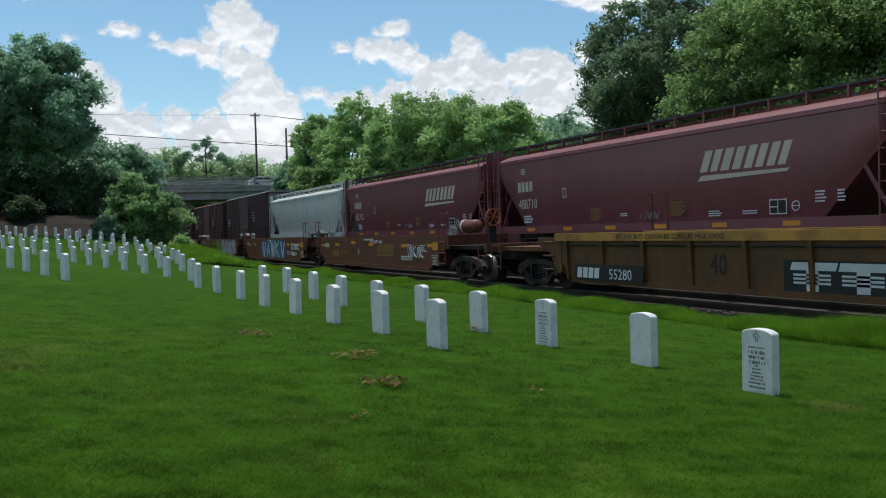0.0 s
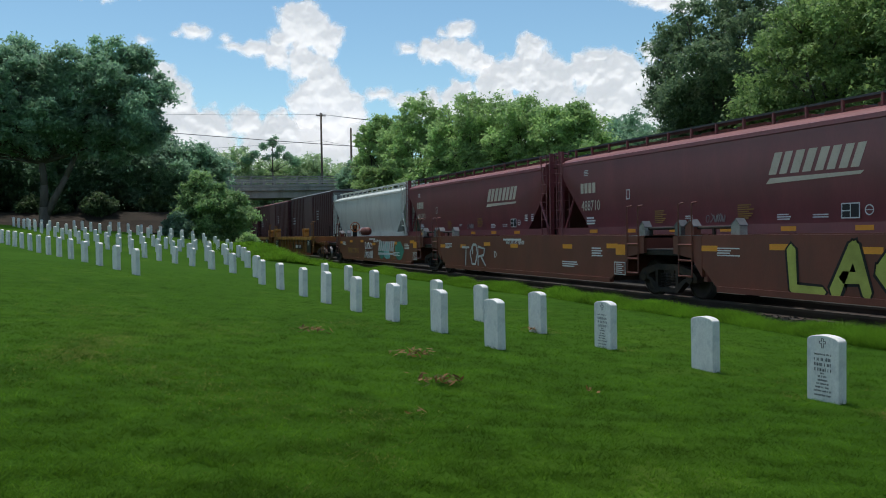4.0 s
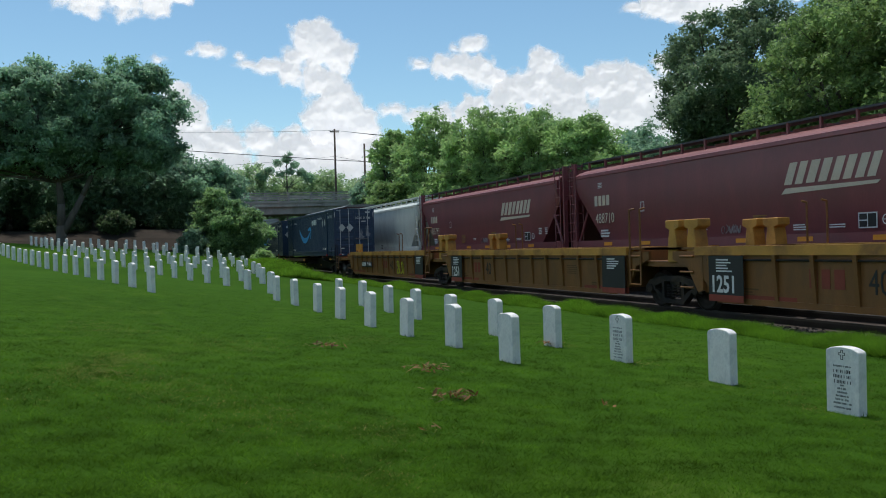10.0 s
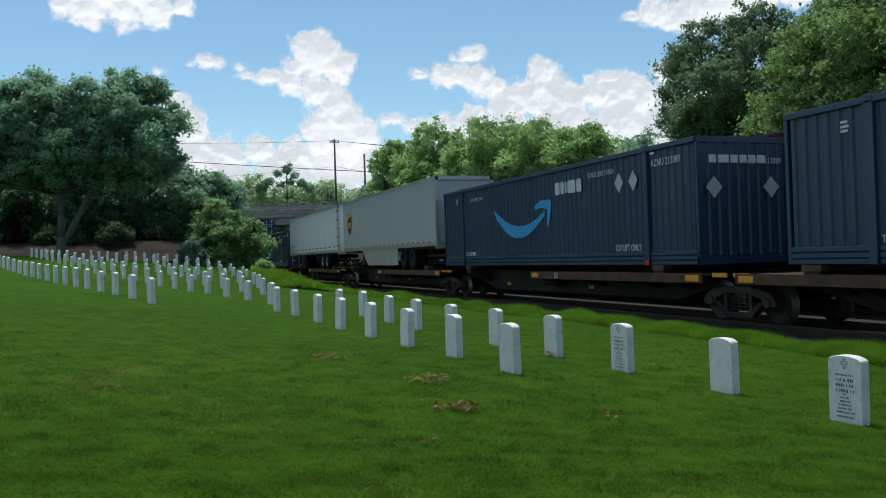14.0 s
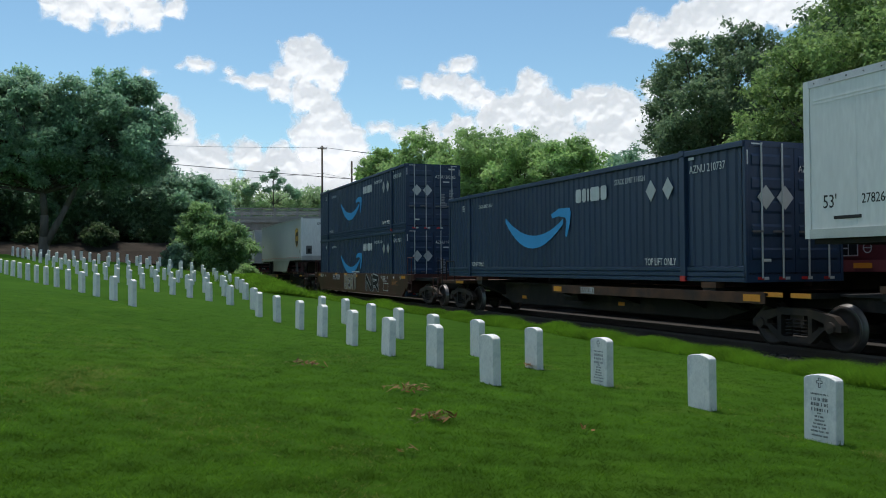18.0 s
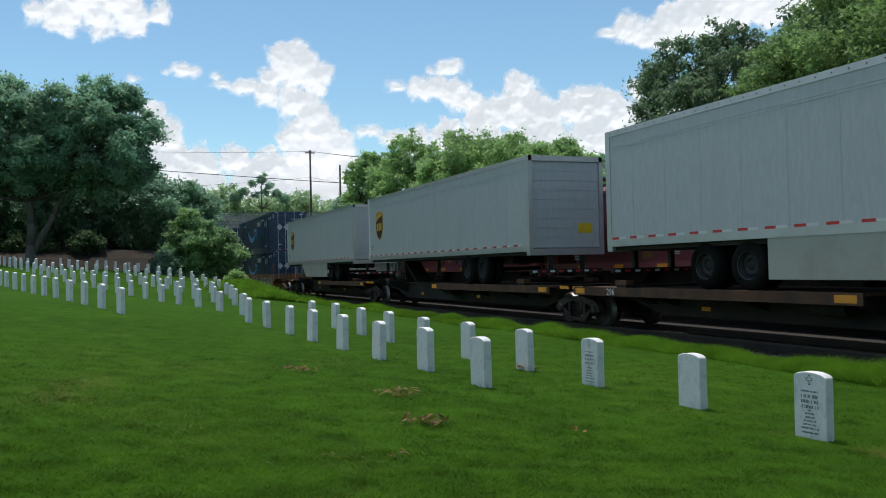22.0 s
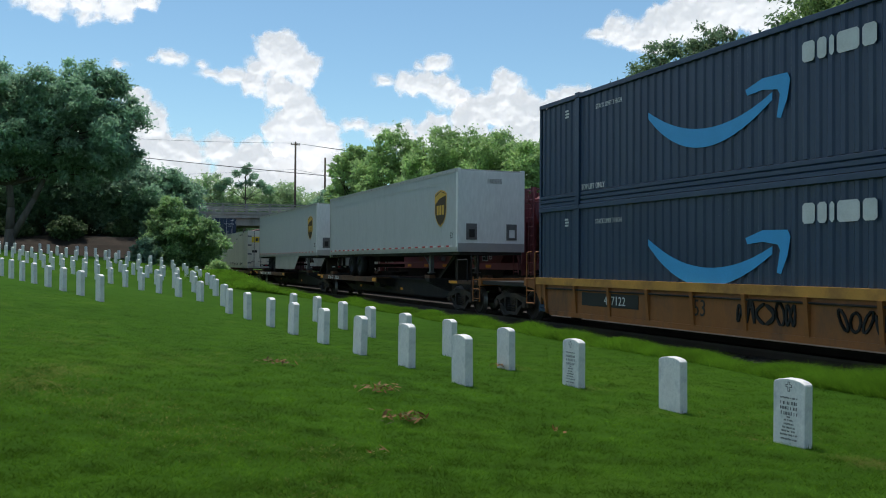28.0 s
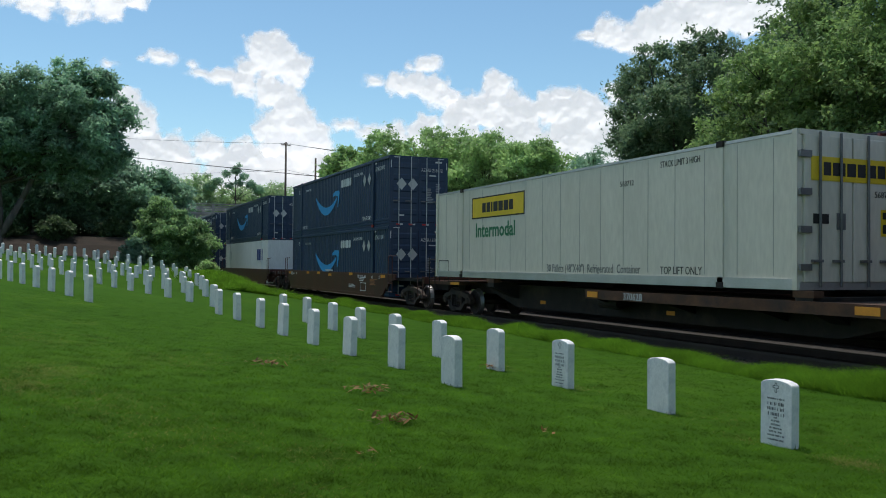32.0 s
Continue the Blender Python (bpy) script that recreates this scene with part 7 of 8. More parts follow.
    for py in (-0.78, -0.28) if doors else (-0.85, 0.75):
        part("placard", Shape().prism([(py - 0.22, 1.74), (py, 1.49), (py + 0.22, 1.74), (py, 1.99)], L + 0.026, L + 0.04, "x"), placard_grey, c, "silver diamond placard")
    write("STACK LIMIT 3 HIGH", 0.2, decal_white, c, 3.3, y, 2.4, squeeze=0.72)
    write("STACK LIMIT 3 HIGH", 0.17, decal_white, c, -5.3, y, 2.36, squeeze=0.72)
    write("TOP LIFT ONLY", 0.24, decal_white, c, 4.6, y, 0.36, squeeze=0.72)
    write("TOP LIFT ONLY", 0.2, decal_white, c, -5.95, y, 0.36, squeeze=0.75)
    n = Shape()
    lines(n, -6.75, y, 2.55, 0.24, 3, 0.05, 0.03)
    lines(n, 6.3, y, 2.74, 0.3, 1, 0.06, 0.03)
    tagged(part("small_marks", n, decal_white, c), kind="stuff")
    if not doors:
        return c
    n = Shape()
    r = random.Random(4)
    for i in range(9):
        w = r.uniform(0.15, 0.3)
        n.box(L + 0.026, L + 0.03, 0.35, 0.35 + w, 1.55 - i * 0.07, 1.59 - i * 0.07)
        n.box(L + 0.026, L + 0.03, 0.75, 0.75 + w, 1.75 - i * 0.07, 1.79 - i * 0.07)
    part("door_lines", n, material("dim_white_decal", (0.32, 0.33, 0.35), 0.6), c)
    return c


BOXES = {}


def container(q, z, number, doors=True):
    if doors not in BOXES:
        ob = BOXES[doors] = navy_container(doors)
    else:
        ob = copy_thing(BOXES[doors], pose(0, 0, 0))
    ob["lift"] = z
    on_train(ob, q)
    PENDING.append((ob, number))
    return ob


PENDING = []


def reefer(q, z):
    """A white smooth-sided refrigerated container."""
    c = on_train(thing("refrigerated_container", "off-white refrigerated container with a yellow sign and green lettering", "container"), q)
    c["lift"] = z
    L, W, H = 8.075, 1.295, 2.9
    part("body", Shape().box(-L, L, -W, W, 0.12, H - 0.06), reefer_white, c, bevel=0.02)
    part("roof", Shape().box(-L, L, -W - 0.01, W + 0.01, H - 0.06, H), aluminium, c)
    seam = mesh_once(STOCK, "reefer_seam", lambda: Shape().box(-0.008, 0.008, -W - 0.004, -W + 0.01, 0.25, H - 0.1).mesh("seam"), material("seam_grey", (0.42, 0.41, 0.37), 0.6))
    for i in range(17):
        part("seam", seam, decal_white, c, at=(-7.4 + i * 0.93, 0, 0))
    for s in (-1, 1):
        part("bottom_rail", Shape().box(-L, L, s * W - 0.03, s * W + 0.03, 0.0, 0.2), aluminium, c)
        for px in (-6.1, 6.1):
            part("lift_post", Shape().box(px - 0.08, px + 0.08, s * W - 0.03, s * W + 0.03, 0.0, H), reefer_white, c)
            part("casting", Shape().box(px - 0.09, px + 0.09, s * W - 0.05, s * W + 0.05, H - 0.1, H + 0.02), dark_steel, c)
            part("casting", Shape().box(px - 0.09, px + 0.09, s * W - 0.05, s * W + 0.05, -0.02, 0.1), dark_steel, c)
        for sx in (-1, 1):
            part("corner_post", Shape().box(sx * L - 0.1, sx * L + 0.015, s * W - 0.06, s * W + 0.015 * (1 if s > 0 else -1) + (0.06 if s < 0 else 0), 0, H), reefer_white, c)
    for k, (a, b) in enumerate(((-1.2, -0.02), (0.02, 1.2))):
        d = part("door", Shape().box(L - 0.02, L + 0.05, a, b, 0.14, H - 0.1), reefer_white, c, bevel=0.015)
        for yy in (a + 0.34, a + 0.86):
            part("lock_rod", Shape().rod((L + 0.09, yy, 0.05), (L + 0.09, yy, H - 0.04), 0.025, 8), galvanised, d)
            part("lock_handle", Shape().box(L + 0.06, L + 0.12, yy - 0.2, yy + 0.05, 0.5, 0.55), galvanised, d)
        for i in range(4):
            hy = a if k == 0 else b
            part("hinge", Shape().box(L + 0.04, L + 0.09, hy - 0.14, hy + 0.14, 0.35 + i * 0.68, 0.47 + i * 0.68), galvanised, d)
    part("door_header", Shape().box(L - 0.05, L + 0.03, -W, W, H - 0.1, H), reefer_white, c)
    part("door_sill", Shape().box(L - 0.05, L + 0.03, -W, W, 0, 0.14), aluminium, c)
    y = -W - 0.004
    part("sign", Shape().box(-5.3, -1.95, y - 0.006, y, 1.92, 2.52), decal_yellow, c, "yellow rectangular sign with a dark border")
    part("sign_word", bars(Shape(), -4.6, y - 0.006, 2.06, [0.24, 0.24, 0.1, 0.28, 0.28, 0.28, 0.24], 0.3, 0.06), decal_black, c)
    part("sign_edge", Shape().box(-5.35, -1.9, y - 0.004, y + 0.001, 1.88, 2.56), decal_black, c)
    write("Intermodal", 0.62, decal_green, c, -5.1, y, 1.3, squeeze=0.97, bold=0.014)
    write('30 Pallets (48"X40")  Refrigerated  Container', 0.3, material("grey_writing", (0.16, 0.16, 0.16), 0.6), c, -0.65, y, 0.24, squeeze=0.75)
    write("STACK LIMIT 3 HIGH", 0.2, decal_black, c, 4.2, y, 2.58, squeeze=0.7)
    write("TOP LIFT ONLY", 0.24, decal_black, c, 4.2, y, 0.24, squeeze=0.8)
    write("568712", 0.18, decal_black, c, 2.7, y, 2.28)
    part("sign", Shape().box(L + 0.052, L + 0.06, -1.05, 1.12, 1.98, 2.42), decal_yellow, c)
    s = Shape()
    u = -0.75
    for w in (0.18, 0.18, 0.08, 0.22, 0.2, 0.22, 0.2):
        s.box(L + 0.06, L + 0.066, u, u + w, 2.08, 2.32)
        u += w + 0.05
    part("sign_word", s, decal_black, c)
    part("notice", Shape().box(L + 0.052, L + 0.06, -1.0, -0.62, 1.2, 1.38), decal_black, c)
    part("vent", Shape().box(L + 0.05, L + 0.08, -0.42, -0.22, 1.1, 1.4), galvanised, c)
    part("notice", Shape().box(L + 0.052, L + 0.06, 0.72, 1.1, 1.0, 1.5), decal_yellow, c)
    part("notice_lines", Shape().box(L + 0.06, L + 0.064, 0.76, 1.06, 1.05, 1.22).box(L + 0.06, L + 0.064, 0.76, 1.06, 1.32, 1.45), decal_black, c)
    write("568712", 0.17, decal_black, c, L + 0.056, 0.55, 1.72, 90)
    return c


def plain_container(q, z):
    """The pale container below a navy one, far back in the train."""
    c = on_train(thing("shipping_container", "white container with a grey flank and a dark blue sign", "container"), q)
    c["lift"] = z
    part("body", Shape().box(-8.07, 8.07, -1.29, 1.29, 0.02, 2.88), trailer_white, c, bevel=0.03)
    for px in (-6.1, 6.1):
        part("lift_post", Shape().box(px - 0.09, px + 0.09, -1.33, 1.33, 0, 2.9), trailer_white, c)
    part("sign_word", bars(Shape(), 4.6, -1.296, 1.55, [0.5, 0.5, 0.5], 0.75, 0.15), material("deep_blue_decal", (0.02, 0.05, 0.25), 0.5), c)
    part("sign_word", bars(Shape(), -6.6, -1.296, 1.55, [0.4, 0.3, 0.3], 0.7, 0.12), decal_white, c)
    return c


# ---- trailers ----
def shield(x, y, z, h, way=-1):
    """A shield outline standing on a face that looks along -y."""
    w = h * 0.40
    pts = [(x - w, z + h * 0.40), (x - w, z - h * 0.12), (x - w * 0.82, z - h * 0.28), (x - w * 0.45, z - h * 0.42), (x, z - h * 0.5), (x + w * 0.45, z - h * 0.42),
           (x + w * 0.82, z - h * 0.28), (x + w, z - h * 0.12), (x + w, z + h * 0.40), (x + w * 0.5, z + h * 0.47), (x, z + h * 0.5), (x - w * 0.5, z + h * 0.47)]
    inner = [(x + (px - x) * 0.9, z + (pz - z) * 0.92) for px, pz in pts]
    return Shape().prism(pts, y - 0.004, y, "y"), Shape().prism(inner, y - 0.007, y - 0.003, "y")


def tyre_pair(c, x, z=1.56, white=False):
    for s in (-1, 1):
        ty = mesh_once(STOCK, "tyre", lambda: Shape().ring((0, 0, 0), (0, 1, 0), [(0.29, -0.13), (0.34, -0.14), (0.46, -0.13), (0.505, -0.08), (0.51, 0.0), (0.505, 0.08), (0.46, 0.13), (0.34, 0.14), (0.29, 0.13)], 32).mesh("tyre", True), rubber)
        rm = mesh_once(STOCK, ("rim", white), lambda: Shape().ring((0, 0, 0), (0, 1, 0), [(0.0, 0.0), (0.09, -0.03), (0.11, 0.03), (0.2, 0.05), (0.24, 0.02), (0.28, -0.1), (0.31, -0.12), (0.31, 0.1)], 28).mesh("rim", True), material("grey_rim", (0.38, 0.38, 0.37), 0.5, 0.2, bump=0.03) if white else material("dark_rim", (0.018, 0.018, 0.019), 0.6, 0.2, bump=0.05))
        for off in (-1.1, -0.78):
            w = part("wheel", ty, rubber, c, at=pose(x, s * -off * -1 if s > 0 else off, z, 0, 0, 0 if s < 0 else 180))
            if off == -1.1:
                part("rim", rm, aluminium, w)
                if white:
                    part("hub", mesh_once(STOCK, "hub", lambda: Shape().ring((0, 0, 0), (0, 1, 0), [(0.0, -0.12), (0.07, -0.12), (0.1, -0.09), (0.13, -0.02), (0.2, 0.02), (0.2, 0.06)], 20).mesh("hub", True), dark_steel), dark_steel, w, "dark wheel hub")
                else:
                    part("rim_ring", mesh_once(STOCK, "rim_ring", lambda: Shape().ring((0, 0, 0), (0, 1, 0), [(0.285, -0.128), (0.312, -0.134), (0.312, -0.12), (0.285, -0.12)], 28).mesh("rim_ring", True), galvanised), galvanised, w)
    part("axle", Shape().rod((x, -1.0, z), (x, 1.0, z), 0.07, 10), dark_steel, c)


def trailer(q, nose, paint, label, branded=True, skirt=None, number="", white_rims=False, doors="roll"):
    """A 53-foot road trailer. nose: +1 if its front looks along the travel (+x)."""
    c = on_train(thing("semi_trailer", label, "trailer", group="trailers on flat cars"), q)
    L, W, z0, z1 = 8.05, 1.295, 2.08, 4.98
    part("body", Shape().box(-L, L, -W, W, z0 + 0.12, z1 - 0.1), paint, c, bevel=0.04)
    part("roof", Shape().box(-L, L, -W + 0.01, W - 0.01, z1 - 0.1, z1 - 0.03), aluminium, c)
    seam = mesh_once(STOCK, ("trailer_seam", paint.name), lambda: Shape().box(-0.008, 0.008, -W - 0.003, -W + 0.01, z0 + 0.2, z1 - 0.5).mesh("seam"), paint)
    for i in range(12):
        part("seam", seam, paint, c, at=(-7.0 + i * 1.24, 0, 0))
    for s in (-1, 1):
        part("top_rail", Shape().box(-L, L, s * W - 0.015, s * W + 0.02, z1 - 0.14, z1), aluminium, c)
        part("mould_line", Shape().box(-L + 0.1, L - 0.1, s * W - 0.008, s * W + 0.012, z1 - 0.40, z1 - 0.37), paint, c)
        part("mould_line", Shape().box(-L + 0.1, L - 0.1, s * W - 0.008, s * W + 0.012, z1 - 0.46, z1 - 0.43), paint, c)
        rail = part("bottom_rail", Shape().box(-L, L, s * W - 0.02, s * W + 0.025, z0, z0 + 0.17), aluminium, c)
        rt = mesh_once(STOCK, ("tape_r", s), lambda: Shape().box(-0.14, 0.14, s * 0.003 - 0.002, s * 0.003 + 0.002, -0.028, 0.028).mesh("red_tape"), decal_red)
        wt = mesh_once(STOCK, ("tape_w", s), lambda: Shape().box(-0.14, 0.14, s * 0.003 - 0.002, s * 0.003 + 0.002, -0.028, 0.028).mesh("white_tape"), decal_white)
        if branded:
            for i in range(21):
                x = -7.75 + i * 0.75
                part("red_tape", rt, decal_red, rail, at=(x, s * (W + 0.026), z0 + 0.2))
                part("white_tape", wt, decal_white, rail, at=(x + 0.3, s * (W + 0.026), z0 + 0.2))
        else:
            bt = mesh_once(STOCK, ("tape_b", s), lambda: Shape().box(-0.3, 0.3, s * 0.003 - 0.002, s * 0.003 + 0.002, -0.03, 0.03).mesh("slot"), decal_black)
            for i in range(12):
                part("vent_slot", bt, decal_black, rail, at=(-7.2 + i * 1.3, s * (W + 0.003), z0 + 0.36))
    rivet = mesh_once(STOCK, "rivet", lambda: Shape().box(-0.011, 0.011, -0.008, 0, -0.011, 0.011).mesh("rivet"), dark_steel)
    for i in range(44):
        part("rivet", rivet, dark_steel, c, at=(-7.9 + i * 0.367, -W - 0.02, z1 - 0.07))
    # front end
    n = nose
    fx = n * L
    part("nose_post", Shape().box(fx - 0.12, fx + 0.02, -W - 0.012, -W + 0.1, z0, z1), trailer_white, c)
    part("nose_post", Shape().box(fx - 0.12, fx + 0.02, W - 0.1, W + 0.012, z0, z1), trailer_white, c)
    part("nose_panel", Shape().box(min(fx, fx + n * 0.03), max(fx, fx + n * 0.03), -W + 0.08, W - 0.08, z0 + 0.3, z1 - 0.08), trailer_white, c)
    part("nose_base", Shape().box(min(fx, fx + n * 0.05), max(fx, fx + n * 0.05), -W, W, z0, z0 + 0.3), aluminium, c)
    for py in (-0.78, 0.78):
        part("service_box", Shape().box(min(fx, fx + n * 0.06), max(fx, fx + n * 0.06), py - 0.2, py + 0.2, z0 + 0.42, z0 + 0.98), galvanised, c)
        part("socket", Shape().box(min(fx, fx + n * 0.09), max(fx, fx + n * 0.09), py - 0.1, py + 0.1, z0 + 0.5, z0 + 0.78), decal_black if py < 0 else decal_white, c)
    if number and n > 0:
        write(number, 0.24, decal_black, c, fx + 0.034, -0.55 + 0.35, z1 - 0.5, 90, 0.85)
    # rear end
    rx = -n * L
    part("rear_frame", Shape().box(rx - 0.1, rx + 0.1, -W - 0.012, -W + 0.12, z0 - 0.05, z1).box(rx - 0.1, rx + 0.1, W - 0.12, W + 0.012, z0 - 0.05, z1).box(rx - 0.1, rx + 0.1, -W, W, z1 - 0.16, z1), aluminium, c)
    if doors == "roll":
        d = part("roll_door", Shape().box(rx - 0.03, rx + 0.03, -W + 0.12, W - 0.12, z0 + 0.1, z1 - 0.16), trailer_grey, c)
        for i in range(9):
            part("door_slat", Shape().box(min(rx, rx - n * 0.045), max(rx, rx - n * 0.045), -W + 0.13, W - 0.13, z0 + 0.12 + i * 0.29, z0 + 0.395 + i * 0.29), trailer_grey, d)
        part("door_notice", Shape().box(min(rx, rx - n * 0.052), max(rx, rx - n * 0.052), 0.42, 0.92, z0 + 0.55, z0 + 0.85), decal_yellow, d)
    else:
        for a, b in ((-W + 0.12, -0.01), (0.01, W - 0.12)):
            d = part("door", Shape().box(rx - 0.05, rx + 0.05, a, b, z0 + 0.06, z1 - 0.16), paint, c)
            part("lock_rod", Shape().rod((rx - n * 0.08, (a + b) / 2, z0), (rx - n * 0.08, (a + b) / 2, z1 - 0.1), 0.02, 8), galvanised, d)
        for i in range(5):
            part("hinge", Shape().box(rx - 0.12, rx + 0.12, -W - 0.02, -W + 0.06, z0 + 0.35 + i * 0.53, z0 + 0.45 + i * 0.53), galvanised, c)
    part("rear_sill", Shape().box(rx - 0.11, rx + 0.11, -W, W, z0 - 0.12, z0 + 0.08), aluminium, c)
    guard = part("under_guard", Shape().box(rx - 0.06, rx + 0.06, -W + 0.05, W - 0.05, 1.42, 1.54).box(rx - 0.06, rx + 0.06, -0.62, -0.5, 1.54, z0 - 0.1).box(rx - 0.06, rx + 0.06, 0.5, 0.62, 1.54, z0 - 0.1), dark_steel, c)
    for i in range(8):
        part("guard_tape", Shape().box(rx - 0.064, rx + 0.064, -1.2 + i * 0.3, -1.05 + i * 0.3, 1.44, 1.5), decal_red if i % 2 else decal_white, guard)
    # underside and gear
    part("underframe", Shape().box(-L, L, -1.2, 1.2, z0 - 0.1, z0), dark_steel, c)
    wx = -n * 3.9
    part("slider", Shape().box(wx - 1.7, wx + 1.7, -0.6, 0.6, 1.75, z0 - 0.08), dark_steel, c)
    for dx in (-0.65, 0.65):
        tyre_pair(c, wx + dx, white=white_rims)
    lx = n * 4.9
    for py in (-0.95, 0.95):
        part("landing_leg", Shape().box(lx - 0.07, lx + 0.07, py - 0.07, py + 0.07, 1.35, z0).rod((lx, py, 1.5), (lx - n * 0.8, py, z0 - 0.05), 0.03, 6).box(lx - 0.12, lx + 0.12, py - 0.12, py + 0.12, 1.3, 1.35), galvanised, c)
    if skirt is not None:
        a, b = sorted((wx + n * 1.3, n * 3.9))
        s0 = Shape().prism([(a, z0), (b, z0), (b - (1.2 if n > 0 else 0), 1.28), (a + (0 if n > 0 else 1.2), 1.28)], -W - 0.005, -W + 0.03, "y")
        part("side_skirt", s0, material("skirt_cream", (0.40, 0.39, 0.345), 0.5, dark=0.9, scale=0.8, bump=0.02, dirt=(0.3, 0.28, 0.24), dirt_amount=0.4), c, "off-white aerodynamic side skirt")
    y = -W - 0.002
    if branded:
        sx = n * 6.55
        a, b = shield(sx, y, 3.65, 1.34)
        part("shield_rim", a, shield_gold, c, "gold shield border")
        part("shield", b, shield_brown, c, "brown shield emblem")
        top = Shape().prism([(sx - 0.48, 4.1), (sx - 0.48, 3.82), (sx - 0.1, 4.0), (sx + 0.48, 4.1), (sx + 0.48, 4.14), (sx, 4.25)], y - 0.010, y - 0.006, "y")
        part("shield_crest", top, shield_gold, c)
        part("shield_sign", bars(Shape(), sx - 0.34, y - 0.006, 3.42, [0.18, 0.18, 0.18], 0.34, 0.07), shield_gold, c)
        write("53'", 0.3, decal_black, c, n * 7.6 - 0.2, y, 2.55, squeeze=0.8, name="length_mark")
    else:
        write("53'", 0.34, decal_black, c, -7.75, y, 2.62, squeeze=0.8, name="length_mark")
        write("278264", 0.24, decal_black, c, -6.9, y, 2.66, squeeze=0.8)
        part("patch", Shape().box(6.95, 7.4, y - 0.004, y, 3.35, 3.75), trailer_white, c)
    return c


# ---- the loaded train ----
def loaded_train():
    a = [-190.0, -206.9, -224.2, -241.8, -259.6, -276.2]
    kinds = ["container", "container", "trailer", "trailer", "container"]
    wheels = [None, None, 3.9, 3.9, None]
    for i in range(5):
        mid = (a[i] + a[i + 1]) / 2
        wa = wheels[i]
        if wa is not None:
            wa = (-227.85 - 0.65 if i == 2 else -246.9) - mid
        spine_unit(mid, (a[i] - a[i + 1]) / 2, kinds[i], "low black and rust-brown spine car unit under its load", (i == 4, True), ("coupler" if i == 4 else "joint", "coupler" if i == 0 else "joint"), wa, {1: "53", 4: "555082"}.get(i, ""), (-8.2, 0.3) if i == 0 else None)
    container(-197.0, 1.25, "213088")
    container(-215.95, 1.25, "213089", False)
    trailer(-233.2, -1, trailer_grey, "pale grey road trailer with a brown shield emblem", skirt=True)
    trailer(-250.9, -1, trailer_white, "plain white road trailer with hinged rear doors", branded=False, white_rims=True, doors="hinged")
    container(-268.75, 1.25, "210737")
    w = well_car("dark brown well car with faded graffiti under two containers", -290.1, 10.3, 8.35, umber, umber, (True, True), ("coupler", "coupler"), "brown", bottom=0.3, top=1.28)
    well_marks(w, 8.35, "brown", "", 71, panel=True)
    write("FEC 72309", 0.42, decal_white, w, -4.75, -1.37, 0.9, squeeze=0.85, name="car_number")
    graffiti(w, -2.2, 0.34, 2.5, 0.9, [material("tan_spray", (0.33, 0.27, 0.19), 0.75)], graffiti_white, -1.366, "BERT", 0.17, 91)
    graffiti(w, 2.0, 0.34, 2.3, 0.92, [graffiti_black], graffiti_white, -1.366, "NR", 0.2, 92)
    container(-290.05, 0.33, "190875")
    container(-290.05, 3.23, "202582")
    a = [-304.1, -322.1, -340.9, -358.9]
    for i, wl in enumerate((-315.95, -328.35, -346.9)):
        mid = (a[i] + a[i + 1]) / 2
        spine_unit(mid, (a[i] - a[i + 1]) / 2, "trailer", "low black and rust-brown spine car unit under a trailer", (i == 2, True), ("coupler" if i == 2 else "joint", "coupler" if i == 0 else "joint"), wl - mid, {0: "296"}.get(i, ""))
    trailer(-312.0, 1, trailer_grey, "pale grey road trailer with a brown shield, side skirt", skirt=True, number="879331")
    trailer(-332.5, -1, trailer_grey, "pale grey road trailer with a brown shield and open wheels")
    trailer(-351.55, -1, trailer_grey, "pale grey road trailer with a brown shield, low skirt", skirt=True)
    w = well_car("orange-yellow well car covered in graffiti under two containers", -374.1, 11.0, 9.0, orange, orange, (False, True), ("joint", "coupler"), "brown", bottom=0.3)
    part("data_plate", Shape().box(8.95, 9.45, -1.376, -1.372, 1.02, 1.38), decal_white, w)
    part("data_plate_face", Shape().box(8.98, 9.18, -1.380, -1.375, 1.05, 1.35), decal_black, w)
    part("data_plate_face", Shape().box(9.22, 9.42, -1.380, -1.375, 1.05, 1.35), decal_black, w)
    ash = material("ash_spray", (0.30, 0.34, 0.34), 0.75)
    rust = material("rust_spray", (0.28, 0.08, 0.05), 0.75)
    plum = material("plum_spray", (0.115, 0.055, 0.055), 0.75, dark=0.6, scale=4)
    peach = material("peach_spray", (0.42, 0.24, 0.20), 0.75, dark=0.7, scale=2.5)
    graffiti(w, -5.5, 0.32, 5.3, 1.1, [plum], plum, -1.366, "      ", 0.2, 93, [plum])
    graffiti(w, -0.2, 0.32, 9.0, 1.1, [peach], peach, -1.366, "         ", 0.2, 97, [peach, graffiti_pink, peach, rust])
    graffiti(w, 0.5, 0.30, 2.1, 1.14, [ash], graffiti_black, -1.3695, "K", 0.27, 94)
    graffiti(w, 3.85, 0.30, 4.05, 1.14, [ash], graffiti_black, -1.3695, "NEW", 0.25, 95)
    write("DTTX 646495", 0.26, decal_white, w, -4.7, -1.376, 0.82, squeeze=0.95, name="car_number")
    write("53", 0.42, decal_black, w, -7.8, -1.37, 0.52, squeeze=0.8, name="length_mark")
    container(-373.15, 0.33, "207385")
    container(-373.15, 3.23, "212095")
    w = well_car("rusty orange well car under two navy containers", -396.2, 11.05, 8.7, orange, yellow_rail, (True, True), ("coupler", "joint"), "orange", bottom=0.3, top=1.29)
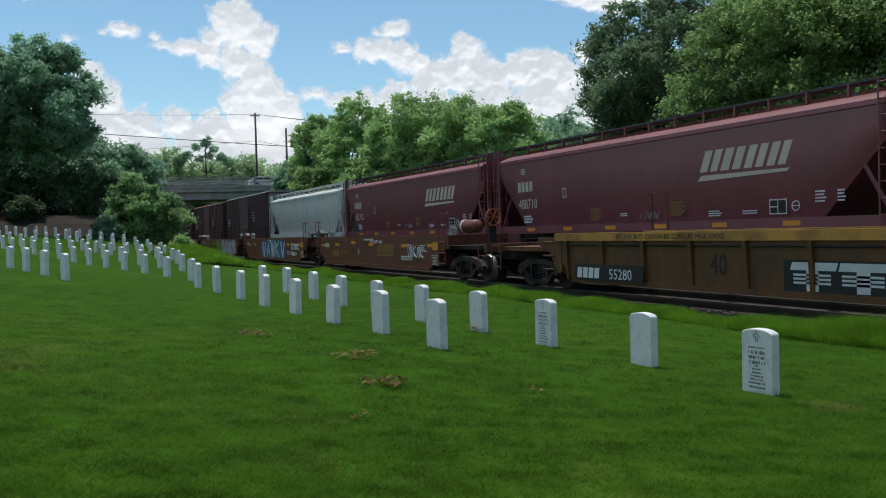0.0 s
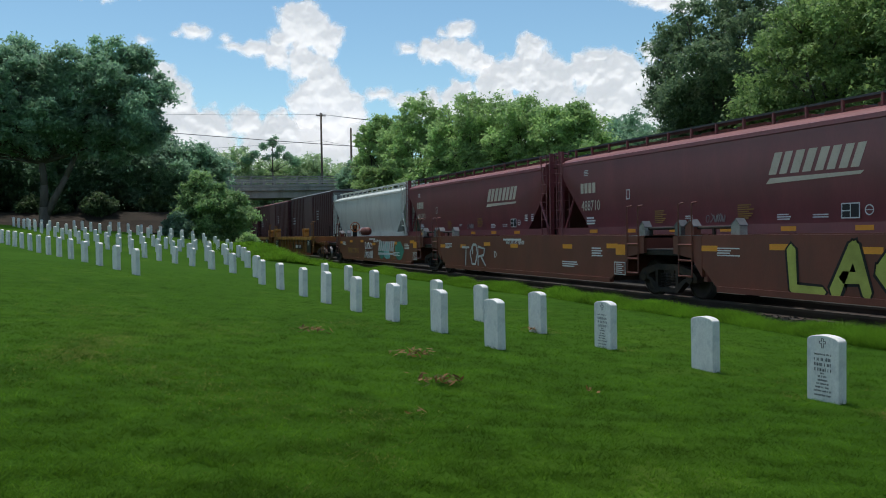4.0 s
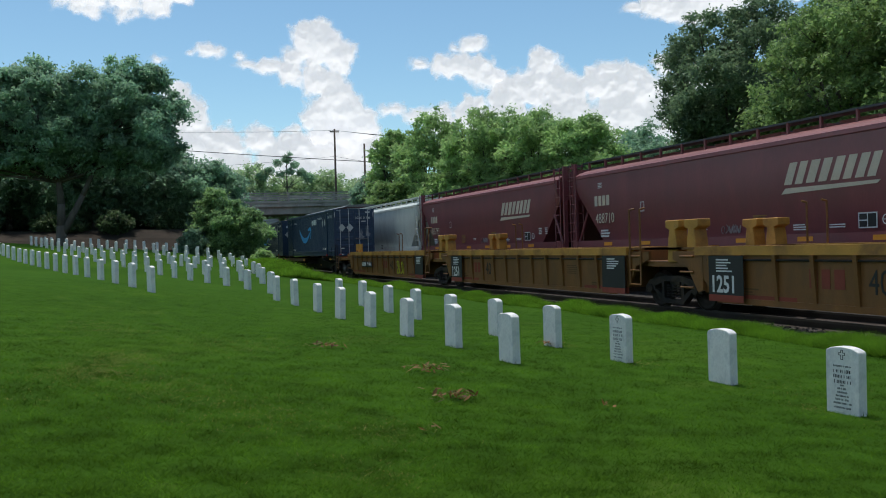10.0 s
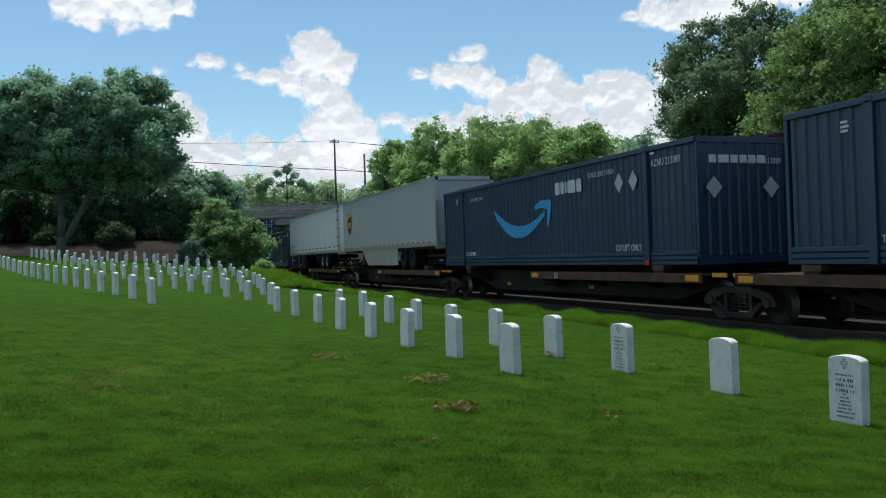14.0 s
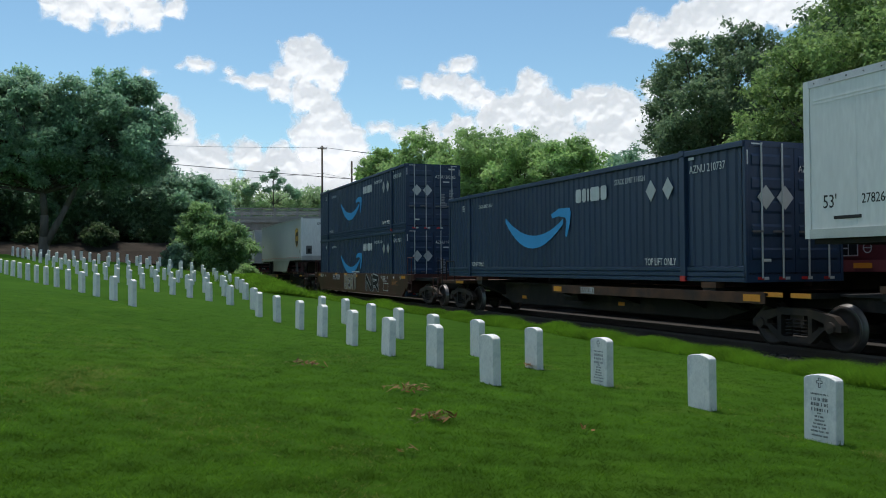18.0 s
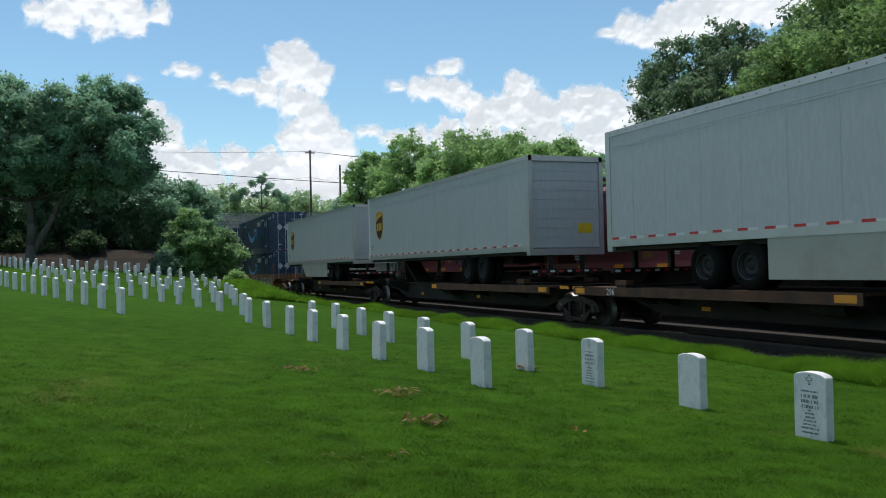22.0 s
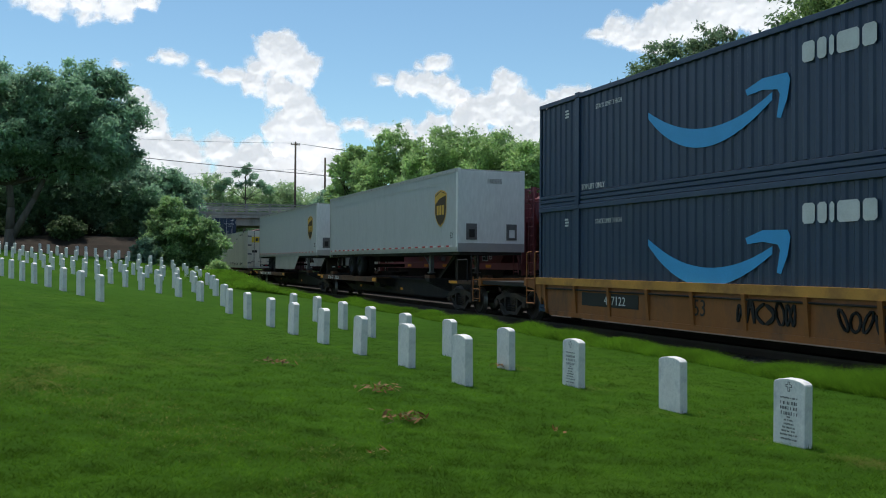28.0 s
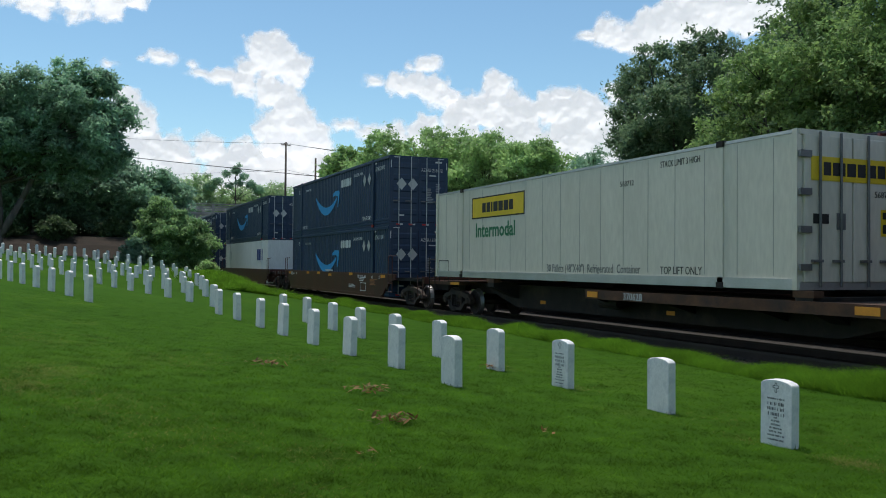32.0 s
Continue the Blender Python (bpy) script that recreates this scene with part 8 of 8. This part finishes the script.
    part("number_panel", Shape().box(-6.6, -4.2, -1.37, -1.366, 0.62, 0.95), decal_black, w)
    write("467122", 0.3, decal_white, w, -5.6, -1.372, 0.68, name="car_number")
    write("53", 0.5, decal_black, w, -2.3, -1.37, 0.6, squeeze=0.8, name="length_mark")
    scrawl(w, -1.0, 0.55, 1.5, 0.45, graffiti_black, -1.37, 51, 0.03)
    scrawl(w, 1.4, 0.55, 1.5, 0.45, graffiti_black, -1.37, 52, 0.03)
    container(-397.0, 0.33, "214326")
    container(-397.0, 3.23, "215252")
    a = [-411.0, -429.0, -447.2, -465.4]
    for i, wl in enumerate((-422.95, -441.8, None)):
        mid = (a[i] + a[i + 1]) / 2
        spine_unit(mid, (a[i] - a[i + 1]) / 2, "trailer" if wl else "container", "low black and rust-brown spine car unit under its load", (i == 2, True), ("coupler" if i == 2 else "joint", "coupler" if i == 0 else "joint"), wl and wl - mid, {0: "2-28/1-57    370628", 1: "TWIN 28'-ALL PURPOSE SPINE CAR", 2: "370628"}[i])
    trailer(-418.85, 1, trailer_grey, "pale grey road trailer with a brown shield on a spine car", number="160695")
    trailer(-437.7, 1, trailer_grey, "pale grey road trailer with a brown shield, long skirt", skirt=True, number="827240")
    reefer(-458.4, 1.25)
    w = well_car("dark brown well car under two navy containers", -480.0, 10.4, 8.35, umber, umber, (True, True), ("coupler", "coupler"), "brown", bottom=0.3, top=1.28)
    well_marks(w, 8.35, "brown", "", 72, panel=True)
    container(-479.6, 0.33, "218411")
    container(-479.6, 3.23, "218412")
    w = well_car("dark brown well car under a white and a navy container", -502.9, 10.3, 8.35, umber, umber, (True, True), ("coupler", "coupler"), "brown", bottom=0.3, top=1.28)
    plain_container(-502.6, 0.33)
    container(-502.6, 3.23, "215501")
    w = well_car("dark brown well car under two navy containers", -525.5, 10.3, 8.35, umber, umber, (True, True), ("coupler", "coupler"), "brown", bottom=0.3, top=1.28)
    container(-524.5, 0.33, "215503")
    container(-524.5, 3.23, "215504")


loaded_train()
for _ob, _num in PENDING:
    write("AZNU " + _num, 0.25, decal_white, _ob, 6.32, -1.299, 2.38, squeeze=0.78, name="container_number")
    write("AZNU " + _num, 0.2, decal_white, _ob, 8.08 + 0.033, 0.08, 2.28, 90, 0.8, name="container_number")


# ---- motion ----
SPEED = 13.72


def motions():
    for ob, q in MOVING:
        z = RAIL_Z + (ob.get("lift") or 0.0)
        walk(ob, [(t, pose(q + SPEED * t, TRACK_Y, z)) for t in (0, 8, 16, 24, 32)])
    walk(car, [(t, pose(-113.0, 27.9 + 12.5 * t, 7.98 + 0.0131 * (7.9 + 12.5 * t))) for t in (0, 1, 2, 3, 4)] + [(32, pose(-113.0, 27.9 + 12.5 * 4.2, 7.98 + 0.0131 * 60.4))])


motions()
